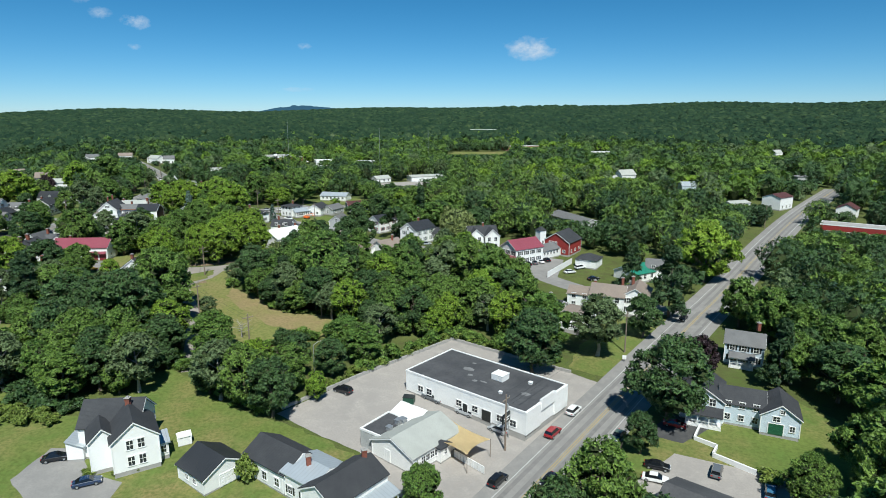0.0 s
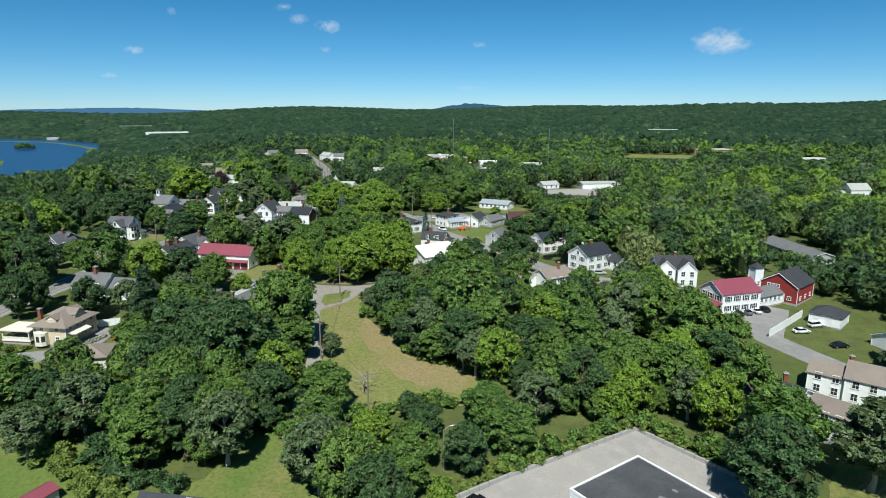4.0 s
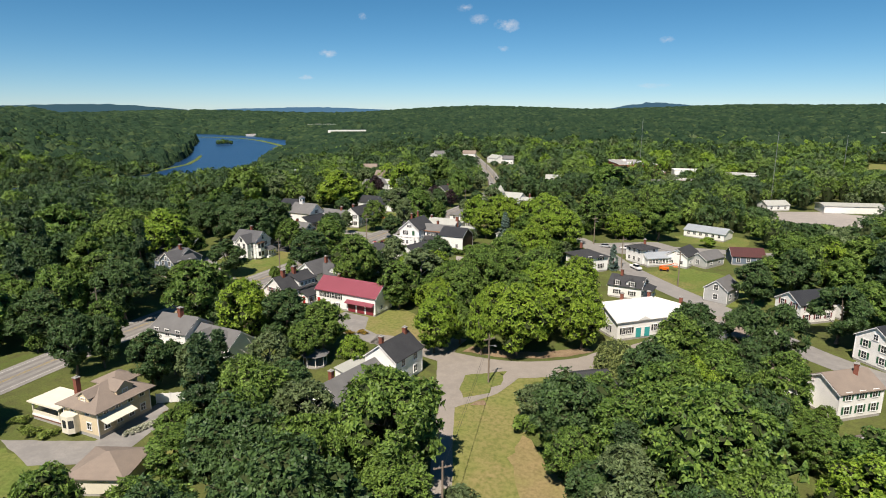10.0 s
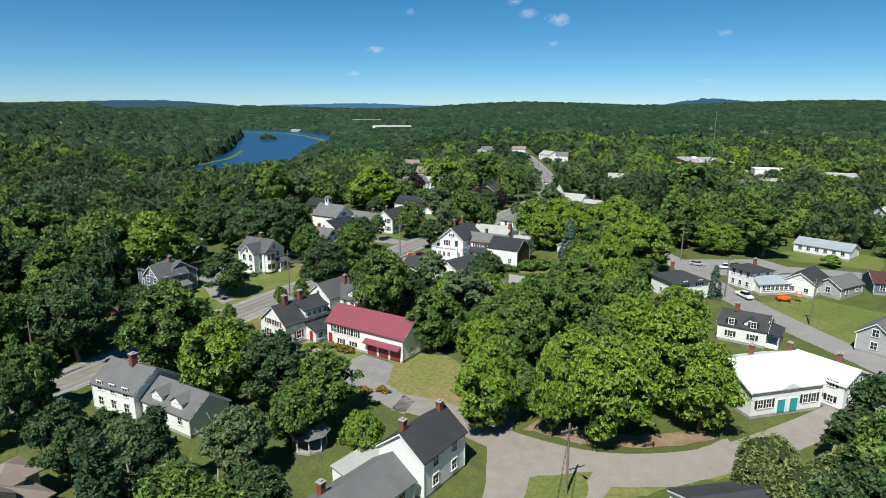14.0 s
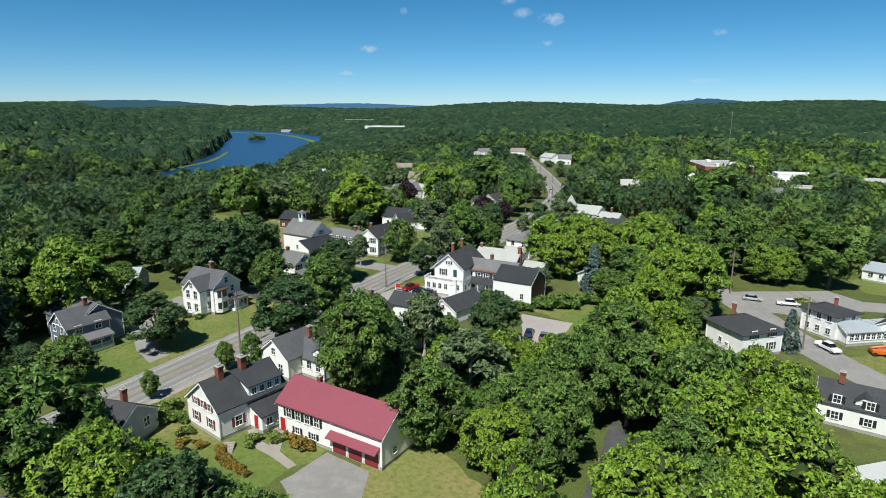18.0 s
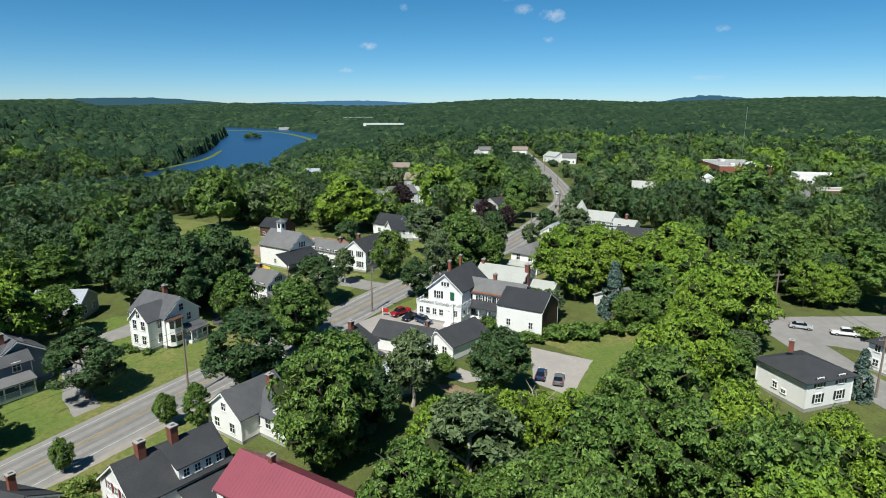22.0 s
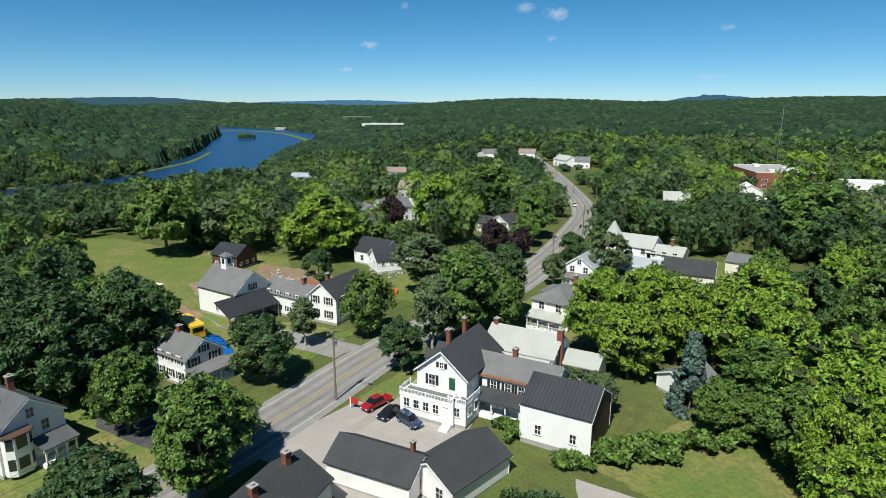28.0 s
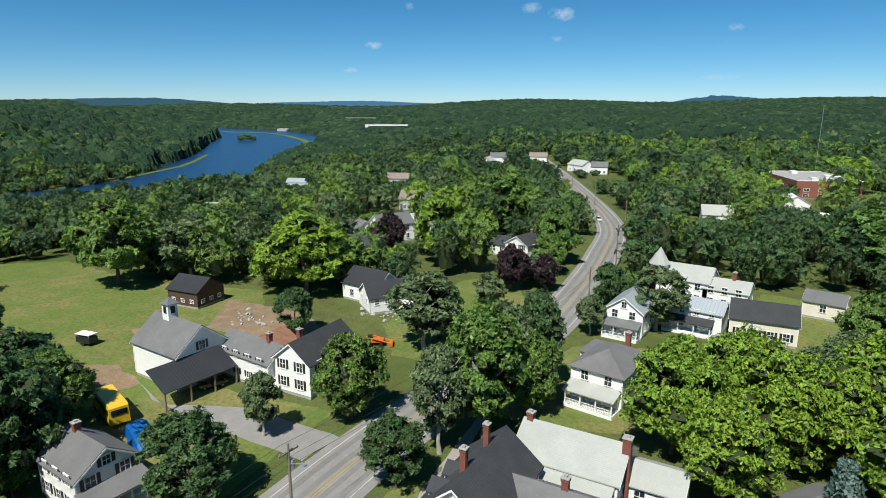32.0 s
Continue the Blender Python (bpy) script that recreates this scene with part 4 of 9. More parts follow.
def shrub_mesh(seed, material):
    key = ("shrub", seed, material)
    if key not in PROTO:
        PROTO[key] = crown_mesh("shrub", seed, round_shape(1.0, 0.1, 1.4), 15, 36, 0.42, 0.30, material)
    return PROTO[key]


def shrub(x, y, r, h, material="shrub", label="rounded green garden shrub"):
    ob = new("shrub", shrub_mesh(len(TREES) % 3, material))
    ob.matrix_world = pose(x, y, gz(x, y) - 0.05, 0, 0, (x * 77 + y * 31) % 360) @ Matrix.Diagonal((r, r, h / 1.4, 1))
    return tagged(ob, label, "shrub")

# ---- open ground ----
# village plots, where every tree stands on its own
OPEN.append(np.array([(-188, 178), (-122, 178), (-100, 226), (-97, 264), (-118, 300), (-150, 312), (-200, 302), (-212, 250), (-190, 226)], float))
OPEN.append(np.array([(-124, 178), (-86, 176), (-80, 196), (-106, 206), (-124, 200)], float))
OPEN.append(np.array([(-92, 250), (-66, 224), (-40, 222), (-30, 262), (-48, 290), (-84, 290)], float))
OPEN.append(np.array([(15, 180), (36, 160), (58, 176), (52, 200), (30, 212), (14, 200)], float))
patch("field", [(-48, 118), (-24, 131), (-22, 140), (-30, 142.5), (-39, 143), (-46.6, 152.5), (-53, 156.5), (-57.5, 161), (-63, 170), (-63.5, 177), (-56, 187), (-52, 196), (-60, 186), (-70, 179), (-80, 179), (-77, 172), (-66, 154), (-60, 138), (-55, 128)], M["dryfield"], 0.03, "dry mown field with bare brown streaks")
patch("lawn", [(-58.5, 112), (-56, 115.5), (-52, 112), (-46.7, 107), (-41, 102), (-35, 98), (-29.6, 96), (-21, 91), (-14, 86), (-10, 74), (-12, 40), (-95, 40), (-98, 90), (-94, 100), (-88, 103.5), (-82, 104.5), (-77, 101), (-73, 97.5), (-68, 95), (-61, 95), (-57.5, 99), (-56.5, 105)], M["lawn"], 0.03, "sunlit mown lawn")
patch("parking_lot", [(-29, 97.5), (-16, 112.5), (2, 130.5), (26, 115.5), (31, 111), (2, 72), (-7, 76), (-13, 86.5), (-21, 91.5)], M["gravel"], 0.045, "pale worn asphalt parking lot")
patch("lawn", [(26, 118), (33, 114), (60, 150), (50, 156), (40, 140), (30, 128)], M["lawn"], 0.03, "grass verge beside the street")
patch("lawn", [(27, 85), (38, 97), (66, 104), (72, 92), (50, 70), (34, 72)], M["lawn"], 0.03, "sunlit lawn beside the street")
patch("parking_lot", [(28, 79.5), (36.5, 87), (50, 81), (52, 70), (34, 66)], M["gravel"], 0.045, "pale asphalt lot")
patch("driveway", [(33.5, 93), (41, 99.5), (46, 95), (39, 90)], M["darkasphalt"], 0.05, "dark asphalt driveway")
patch("lawn", [(-106, 179), (-110, 190), (-106, 198), (-92, 192), (-86, 184), (-97, 181)], M["dryfield"], 0.03, "dry grassy mound")
patch("driveway", [(-115, 181), (-115, 188.3), (-108, 188.3), (-104, 182), (-97, 180), (-96, 176), (-108, 178)], M["asphalt"], 0.05, "pale asphalt driveway")
patch("lawn", [(-147, 172), (-149, 196), (-138, 200), (-124, 188), (-115, 189), (-116, 179), (-130, 172)], M["lawn"], 0.03, "sloping front lawn")
patch("lawn", [(-161, 190), (-162, 222), (-178, 222), (-190, 212), (-188, 196), (-172, 180), (-158, 176)], M["lawn"], 0.03, "mown roadside lawn")
patch("parking_lot", [(-118, 245), (-107.5, 246), (-105.5, 233), (-112, 234)], M["gravel"], 0.045, "grey gravel parking lot")
patch("lawn", [(-120, 248), (-110, 266), (-100, 270), (-96, 248), (-102, 231), (-112, 232), (-106, 234), (-108, 246)], M["lawn"], 0.03, "bright mown lawn")
patch("parking_lot", [(-150, 228), (-149, 244), (-140.5, 245.5), (-133, 248), (-131, 240), (-126, 232), (-118, 231), (-120, 228)], M["gravel"], 0.045, "pale asphalt yard")
patch("lawn", [(-149, 244), (-149.5, 256), (-144, 258), (-143, 246)], M["lawn"], 0.035, "grass verge")
patch("meadow", [(-300, 268), (-283, 280), (-250, 278), (-231, 284), (-216, 290), (-196, 276), (-196, 262), (-200, 240), (-225, 246), (-262, 252)], M["lawn"], 0.03, "open grassy meadow")
patch("yard", [(-201, 256), (-187, 256), (-178, 259), (-166, 262), (-162, 240), (-180, 240), (-198, 238)], M["lawn"], 0.035, "worn farmyard grass")
patch("driveway", [(-196, 252), (-186, 250), (-176, 256), (-161, 258), (-161, 252), (-180, 250), (-188, 250)], M["asphalt"], 0.05, "worn asphalt drive")
patch("driveway", [(-122, 120), (-110, 127), (-112, 139), (-106.5, 138), (-103, 125), (-112, 119)], M["asphalt"], 0.05, "grey asphalt driveway")
patch("lawn", [(-125, 118), (-108, 121), (-98, 112), (-104, 100), (-122, 106)], M["lawn"], 0.03, "sunlit lawn")
patch("lawn", [(-64, 258), (-56, 250), (-40, 238), (-30, 246), (-40, 266), (-55, 268)], M["lawn"], 0.03, "mown lawn beside the side street")
patch("parking_lot", [(-88, 283), (-69, 297), (-60, 291), (-66, 276), (-79, 274)], M["asphalt"], 0.047, "grey asphalt lot beside the side street")
patch("lawn", [(-62, 300), (-42, 302), (-42, 318), (-58, 322), (-66, 310)], M["lawn"], 0.03, "mown lawn")
patch("lawn", [(-150, 275), (-150, 300), (-140, 306), (-128, 300), (-132, 280), (-142, 272)], M["lawn"], 0.03, "roadside lawn")
patch("lawn", [(-163, 282), (-165, 312), (-176, 330), (-186, 322), (-182, 290), (-172, 280)], M["lawn"], 0.03, "roadside lawn")
patch("lawn", [(-130, 318), (-118, 318), (-104, 330), (-100, 350), (-130, 350)], M["lawn"], 0.03, "back lawn")
patch("driveway", [(-89, 216), (-83, 215), (-79, 204), (-80, 197), (-85.5, 197), (-87, 206)], M["darkasphalt"], 0.05, "dark asphalt lot hidden among tall trees", clear=False)
patch("side_lot", [(22, 188), (34, 176), (40, 196), (30, 200)], M["asphalt"], 0.05, "grey asphalt lot")

patch("sidewalk", [(-145.4, 168), (-144.2, 184), (-145.2, 196), (-146.6, 206), (-147.7, 206), (-146.6, 196), (-145.6, 184), (-146.7, 168)], M["sidewalk"], 0.05, "pale worn sidewalk beside the street")
patch("sidewalk", [(-143.6, 238), (-143.4, 248), (-145.6, 257), (-149.0, 272), (-150.9, 284), (-152.0, 284), (-150.4, 272), (-147.2, 257), (-145.0, 248), (-145.2, 238)], M["sidewalk"], 0.06, "pale worn sidewalk beside the street", clear=False)
patch("verge", [(-140, 166), (-141, 184), (-141, 198), (-146, 212), (-151, 212), (-149.5, 200), (-147, 182), (-146, 166)], M["dryfield"], 0.025, "dry grass verge beside the street", clear=False)
patch("verge", [(-160, 176), (-161, 194), (-163, 214), (-166, 226), (-158, 228), (-156.6, 205), (-154, 176)], M["lawn"], 0.025, "grass verge beside the street", clear=False)
# the dark asphalt colour paints the trees' shade onto a pale gravel drive
patch("driveway", [(-178, 225), (-174, 228.5), (-158, 226.5), (-158, 222), (-171, 220.5)], M["darkasphalt"], 0.05, "gravel drive coloured dark for tree shade")
patch("driveway", [(-157.6, 190.0), (-164, 191.4), (-172, 194.8), (-179, 198.4), (-183, 203.4), (-184, 212), (-178.4, 212.4), (-178.6, 206.4), (-177.4, 202.6), (-171, 198.2), (-163, 194.8), (-157.8, 193.4)], M["asphalt"], 0.05, "worn grey asphalt drive beside the white house")
patch("driveway", [(-62, 78), (-61, 86), (-56, 86), (-52, 80), (-46, 78), (-46, 73), (-56, 73)], M["asphalt"], 0.045, "worn grey drive beside the farmhouse")
patch("garden_path", [(-127.2, 186.0), (-124.0, 183.9), (-120.4, 183.8), (-116.2, 183.2), (-116.0, 184.4), (-120.0, 185.2), (-124.8, 190.4), (-125.8, 189.6), (-122.2, 185.4), (-124.2, 185.4), (-126.6, 187.0)], M["sidewalk"], 0.06, "pale garden path across the front lawn")
patch("bare_earth", [(-80, 182.6), (-71, 183.8), (-64.5, 188.4), (-58.6, 195), (-60, 197), (-66, 190.8), (-72, 186.8), (-80, 185.4)], M["dirt"], 0.052, "bare brown earth along the lane under the trees", clear=False)
patch("grass_island", [(-74.3, 172.9), (-71.5, 176.6), (-68.8, 178.4), (-67.8, 175.2), (-68.2, 169.6), (-70.7, 166.0), (-73.2, 168.5)], M["lawn"], 0.07, "small grass island between the lanes", clear=False)
patch("lane_junction", [(-80.6, 173.7), (-78, 179), (-70, 182), (-62, 187), (-57.5, 196), (-53.5, 191), (-60, 181.5), (-66, 177), (-66.5, 170), (-70.5, 162), (-76, 165)], M["lane"], 0.058, "pale worn gravel where two lanes meet")
patch("lawn", [(-106, 139), (-103, 132), (-97, 130), (-95, 138), (-100, 144), (-108, 145)], M["lawn"], 0.03, "small sunlit lawn beside the tan house")
patch("bare_earth", [(-57.5, 161), (-53, 156.5), (-46.6, 152.5), (-39, 143), (-30, 142.5), (-24, 138), (-25, 134), (-33, 133), (-41, 135.5), (-47, 142), (-53, 148), (-57, 154)], M["dryearth"], 0.04, "worn sunburnt turf along the field", clear=False)
patch("bare_earth", [(-69.0, 164.4), (-67.6, 164.2), (-65.9, 165.9), (-66.8, 166.6), (-67.6, 166.9), (-68.6, 165.7)], M["dirt"], 0.085, "brown rut in the lane", clear=False)
OPEN.append(np.array([(-142, 462), (-100, 472), (-92, 500), (-148, 496)], float))
patch("bare_earth", [(-124, 225), (-119.5, 226.8), (-114.5, 227.0), (-109.5, 226.2), (-107, 223.5), (-109, 223), (-114, 224.8), (-120, 224.4)], M["dirt"], 0.05, "worn earth track behind the gravel lot", clear=False)
patch("bare_earth", [(-212, 262), (-206, 268), (-198, 268), (-196, 262), (-204, 257)], M["dirt"], 0.05, "bare earth beside the barn")
patch("bare_earth", [(-208, 249), (-203, 253), (-194, 251.5), (-194, 248.5), (-203, 247)], M["dirt"], 0.05, "worn earth track across the farm grass", clear=False)

# ---- the first street ----
def vent_box(parent, at, x, y, z, a, b, c, name="roof_vent", mat="trim"):
    bm = bmesh.new()
    box(bm, -a / 2, a / 2, -b / 2, b / 2, 0, c)
    box(bm, -a / 2 - 0.06, a / 2 + 0.06, -b / 2 - 0.06, b / 2 + 0.06, c - 0.1, c + 0.02)
    unit = part(name, bm, M[mat], parent, "", at @ pose(x, y, z))
    if name == "rooftop_unit":
        for k in range(5):
            bm = bmesh.new()
            box(bm, -a / 2 + 0.1, a / 2 - 0.1, -b / 2 - 0.03, -b / 2 + 0.01, 0.1 + k * (c - 0.3) / 5, 0.1 + (k + 0.6) * (c - 0.3) / 5)
            part("louvre", bm, M[mat], unit)
    return unit


def blob_patch(parent, at, x, y, z, a, b, mat="patch"):
    bm = bmesh.new()
    rng = np.random.default_rng(int(abs(x * 13 + y * 7)))
    ring = [(math.cos(t) * a * rng.uniform(0.75, 1.1), math.sin(t) * b * rng.uniform(0.75, 1.1)) for t in np.linspace(0, 2 * math.pi, 13)[:-1]]
    solid(bm, ring, 0, 0.006)
    part("roof_patch", bm, M[mat], parent, "pale patch on the roof", at @ pose(x, y, z))


b = thing("shop_building", 7.5, 103.7, "long white flat-roofed shop building with black rubber roof", "building", z=gz(7.5, 103.7) + 0.45, low=0.84)
L, W = 26.3, 13.6
at = block(b, 7.5, 103.7, -39.7, L, W, 4.9, 5, "rubber", "white", "flat", wsize=(1.3, 1.3), found=0.3)
for x in (-9.5, -7.4, -0.5, 3.0, 8.2, 10.8):
    window(b, at @ side_pose("f", L, W) @ pose(x, 0, 1.2), 1.15, 1.3)
door(b, at, "f", L, W, 5.4, 1.9, 2.4, "shutter", 0.1, "dark glazed double door")
door(b, at, "f", L, W, 0.9, 1.0, 2.1, "shutter", 0.1)
for x in (-3.6, 3.6):
    window(b, at @ side_pose("r", L, W) @ pose(x, 0, 1.0), 2.6, 1.5)
for y0, y1 in ((-6.86, -2.3), (2.3, 6.86)):
    bm = bmesh.new()
    box(bm, L / 2 - 0.02, L / 2 + 0.24, y0, y1, 0.3, 5.1)
    part("facade_panel", bm, M["white"], b, "white stepped street facade", at)
bm = bmesh.new()
box(bm, L / 2 - 0.1, L / 2 + 0.3, -2.3, 2.3, 3.4, 5.75)
part("facade_panel", bm, M["white"], b, "raised middle of the white facade", at)
vent_box(b, at, 2.6, 1.4, 4.95, 2.4, 2.2, 1.3, "rooftop_unit")
vent_box(b, at, 8.0, 3.0, 4.95, 0.6, 0.6, 0.5)
vent_box(b, at, 6.0, -3.5, 4.95, 0.5, 0.5, 0.45)
for x, y, a, c in ((-4.5, 1.2, 1.3, 0.8), (-2.6, -0.8, 0.6, 0.5), (-5.2, 4.0, 0.5, 0.35), (9.5, -1.0, 0.9, 0.7), (1.0, -1.6, 0.9, 0.3), (-0.5, -2.2, 0.5, 0.5)):
    blob_patch(b, at, x, y, 4.955, a, c)
dump = thing("waste_container", -6.2, 102.4, "dark green waste container against the shop wall", "container", rot=-12)
bm = bmesh.new()
box(bm, -1.0, 1.0, -0.7, 0.7, 0.12, 1.25)
part("body", bm, paint("green_container", (0.02, 0.07, 0.045), 0.5), dump)
bm = bmesh.new()
box(bm, -1.05, 1.05, -0.75, 0.75, 1.25, 1.32)
part("lid", bm, M["shutter"], dump)
for x in (-0.8, 0.8):
    bm = bmesh.new()
    box(bm, x - 0.08, x + 0.08, -0.6, 0.6, 0, 0.12)
    part("skid", bm, M["shutter"], dump)

h = thing("eatery", -4.2, 87.3, "low white eatery with pale grey roof and yellow awning", "building", low=0.94)
L, W = 10.8, 8.8
at = block(h, -4.2, 87.3, 49, L, W, 2.9, 4.7, "palegrey", "white", found=0.2)
for x in (-3.2, -2.2, -1.2, -0.2, 0.8):
    window(h, at @ side_pose("f", L, W) @ pose(x, 0, 1.2), 0.8, 1.1)
door(h, at, "l", L, W, -1.0, 1.0, 2.0, "trim", 0.2)
at2 = block(h, -9.2, 89.6, 54, 6.8, 4.8, 3.4, 3.4, "rubber", "greyclap", "flat", found=0.2)
vent_box(h, at2, 1.4, -1.4, 3.45, 0.9, 0.8, 0.8, "rooftop_unit", "steel")
vent_box(h, at2, -1.0, -1.6, 3.45, 0.8, 0.8, 0.7, "rooftop_unit", "steel")
vent_box(h, at, 0.6, 3.6, 3.2, 1.0, 1.0, 1.1, "rooftop_unit", "steel")
block(h, -5.9, 92.9, -38, 5.2, 3.4, 3.2, 4.3, "whiteroof", "white", "shed", found=0.2)
at3 = block(h, -0.4, 85.0, 49, 2.2, 2.0, 2.6, 3.3, "dark", "white", "hip", wins="f1x1 l1x1", wsize=(0.5, 0.9), found=0.2)
# awning over the terrace: a sagging cloth between four posts
aw = thing("awning", 2.4, 86.0, "pale yellow shade awning over a terrace", "awning", rot=49)
bm = bmesh.new()
g = [[None] * 9 for _ in range(9)]
for i in range(9):
    for j in range(9):
        u, v = i / 8 - 0.5, j / 8 - 0.5
        pull = 1 - 0.16 * (1 - (2 * v) ** 2) * abs(2 * u) ** 2
        pull2 = 1 - 0.16 * (1 - (2 * u) ** 2) * abs(2 * v) ** 2
        g[i][j] = bm.verts.new((u * 5.8 * pull, v * 8.0 * pull2, 3.0 - 0.5 * math.cos(math.pi * u) * math.cos(math.pi * v) + 0.5 * (u + 0.5) * (v + 0.5)))
for i in range(8):
    for j in range(8):
        bm.faces.new((g[i][j], g[i + 1][j], g[i + 1][j + 1], g[i][j + 1]))
bmesh.ops.solidify(bm, geom=bm.faces[:], thickness=0.03)
part("cloth", bm, surface("yellow_canvas", (0.74, 0.60, 0.34), (0.68, 0.55, 0.31), amount=0.2, bump=0.1), aw)
for x in (-2.9, 2.9):
    for y in (-4.0, 4.0):
        bm = bmesh.new()
        tube(bm, (x, y, 0), (x, y, 3.1), 0.06, 0.05)
        part("post", bm, M["poletimber"], aw)
fence = thing("terrace_fence", 3.9, 83.3, "low white panel fence round a terrace", "fence", rot=-47)
for k in range(9):
    bm = bmesh.new()
    box(bm, -3.2 + k * 0.72, -2.6 + k * 0.72, -0.04, 0.04, 0.1, 1.25)
    box(bm, -3.22 + k * 0.72, -2.58 + k * 0.72, -0.06, 0.06, 1.2, 1.28)
    part("panel", bm, M["trim"], fence)

h = thing("house", -49.5, 85.0, "white two-storey farmhouse with dark cross-gabled roof", "house", low=0.94)
at = block(h, -50.8, 87.2, 6, 8.6, 6.8, 5.6, 8.6, "dark", "white", wins="l2x2 r2x1")
at2 = block(h, -46.6, 83.4, 122, 7.0, 6.2, 5.6, 8.3, "dark", "white", wins="f1x2")
for x in (-0.75, 0.75):
    for z in (1.2, 3.9):
        window(h, at2 @ side_pose("l", 7.0, 6.2) @ pose(x, 0, z), 0.85, 1.5)
block(h, -50.6, 82.2, 122, 4.4, 3.6, 5.4, 7.2, "dark", "white", footprint=False)
chimney(h, -48.2, 86.0, 7.4, 9.4)
at3 = block(h, -43.6, 84.6, 32, 2.6, 2.6, 2.7, 3.5, "metalroof", "white", "shed", wins="f1x2 r1x1", wsize=(0.7, 1.2))
block(h, -55.5, 85.2, 96, 5.0, 2.4, 2.6, 3.6, "metalroof", "white", "shed", footprint=False)
sh = thing("shed", -41.2, 88.2, "small white garden shed", "shed")
block(sh, -41.2, 88.2, 30, 1.9, 1.6, 1.7, 2.2, "whiteroof", "white", over=0.12, found=0.1)
bm = bmesh.new()
strip_mesh(bm, dense([(-47.4, 79.5), (-45.4, 82.2), (-43.4, 84.4)], 1.0), -0.35, 0.35, 0.06)
link("garden_path", bm, M["sidewalk"], "structure", "pale concrete garden path")

sh = thing("shed", -74.4, 88.2, "long low shed with rusty red metal roof", "shed")
at = block(sh, -74.4, 88.2, 82, 5.6, 2.6, 2.0, 2.7, "redroof", "greyclap", over=0.2, found=0.15, trim=False)
door(sh, at, "l", 5.6, 2.6, 0.0, 0.9, 1.75, "brownwood", 0.15)
h = thing("garage", -33, 79.6, "white double garage with black ribbed metal roof", "garage")
at = block(h, -33.6, 79.9, 142, 6.6, 6.9, 2.8, 4.9, "blackmetal", "white", found=0.2)
garage_doors(h, at, "l", 6.6, 6.9, (0.9,), 3.6, 2.1)
window(h, at @ side_pose("b", 6.6, 6.9) @ pose(1.0, 0, 1.1), 0.7, 0.9)
window(h, at @ side_pose("b", 6.6, 6.9) @ pose(-1.0, 0, 1.1), 0.7, 0.9)

h = thing("house", -18, 76.5, "white house with charcoal and pale metal roofs", "house")
block(h, -23.6, 80.6, -37, 9.0, 6.4, 4.0, 6.1, "dark", "white", wins="f1x3")
block(h, -18.0, 76.4, -37, 6.0, 6.4, 4.4, 5.6, "metalroof", "white", wins="f1x2", wsize=(0.8, 1.3), shutters="shutter")
at = block(h, -13.2, 73.0, 51, 9.4, 6.6, 4.7, 6.7, "dark", "white", wins="f1x3 r2x2", shutters="shutter", wsize=(0.8, 1.2))
chimney(h, -18.6, 75.9, 5.0, 7.0, 20)
chimney(h, -10.9, 76.0, 6.2, 8.0, 20)
porch(h, at, "f", 9.4, 6.6, -4.7, 4.7, 2.2, 2.6, "metalroof", False)

h = thing("house", 50, 97, "pale blue house with long porch and attached barn", "house")
L, W = 7.0, 5.8
at = block(h, 57.0, 95.1, 66, L, W, 4.3, 6.6, "dark", "paleblue", wins="f1x2")
door(h, at, "l", L, W, -0.6, 2.2, 2.2, "greenshutter", 0.4, "dark green barn door", 4)
window(h, at @ side_pose("l", L, W) @ pose(-0.6, 0, 3.1), 1.0, 1.0)
window(h, at @ side_pose("l", L, W) @ pose(0.2, 0, 4.8), 0.6, 0.7)
window(h, at @ side_pose("l", L, W) @ pose(1.8, 0, 1.5), 0.7, 1.1)
at = block(h, 52.0, 98.0, -24, 7, 5.6, 4.6, 6.8, "dark", "paleblue", wins="f2x3", wsize=(0.8, 1.2))
at = block(h, 46.6, 101.2, 66, 9, 7, 5.0, 7.6, "dark", "paleblue", wins="l2x2")
porch(h, at, "l", 9, 7, -2.5, 3.2, 2.2, 2.7, "dark")
h = thing("house", 64.2, 122.5, "pale blue two-storey house with grey roof", "house")
at = block(h, 64.4, 122.8, -27, 7.4, 6.4, 5.4, 7.6, "grey", "paleblue", wins="f2x3 l2x2", shutters="shutter")
chimney(h, 67.5, 123.6, 7.6, 9.6)
porch(h, at, "f", 7.4, 6.4, -2.6, 2, 1.8, 2.6, "grey")
wl = thing("garden_wall", 43.5, 88.5, "white low garden wall along a drive", "wall")
pts = [(44.1, 95.6), (41.3, 91.2), (43.9, 88.6), (42.2, 86.2), (46.6, 81.4)]
for a, c in zip(pts[:-1], pts[1:]):
    a, c = np.array(a), np.array(c)
    d = (c - a) / np.linalg.norm(c - a)
    n_ = np.array((-d[1], d[0])) * 0.14
    bm = bmesh.new()
    solid(bm, [tuple(a - n_ - (43.5, 88.5)), tuple(c - n_ - (43.5, 88.5)), tuple(c + n_ - (43.5, 88.5)), tuple(a + n_ - (43.5, 88.5))], -0.3, 0.75)
    bmesh.ops.recalc_face_normals(bm, faces=bm.faces[:])
    part("wall_section", bm, M["trim"], wl)
h = thing("shop_building", 36, 71, "low building with dark roof and white fascia", "building")
block(h, 34.5, 68.5, -40, 12, 9, 3.6, 5.4, "rubber", "white", over=0.5, found=0.3)

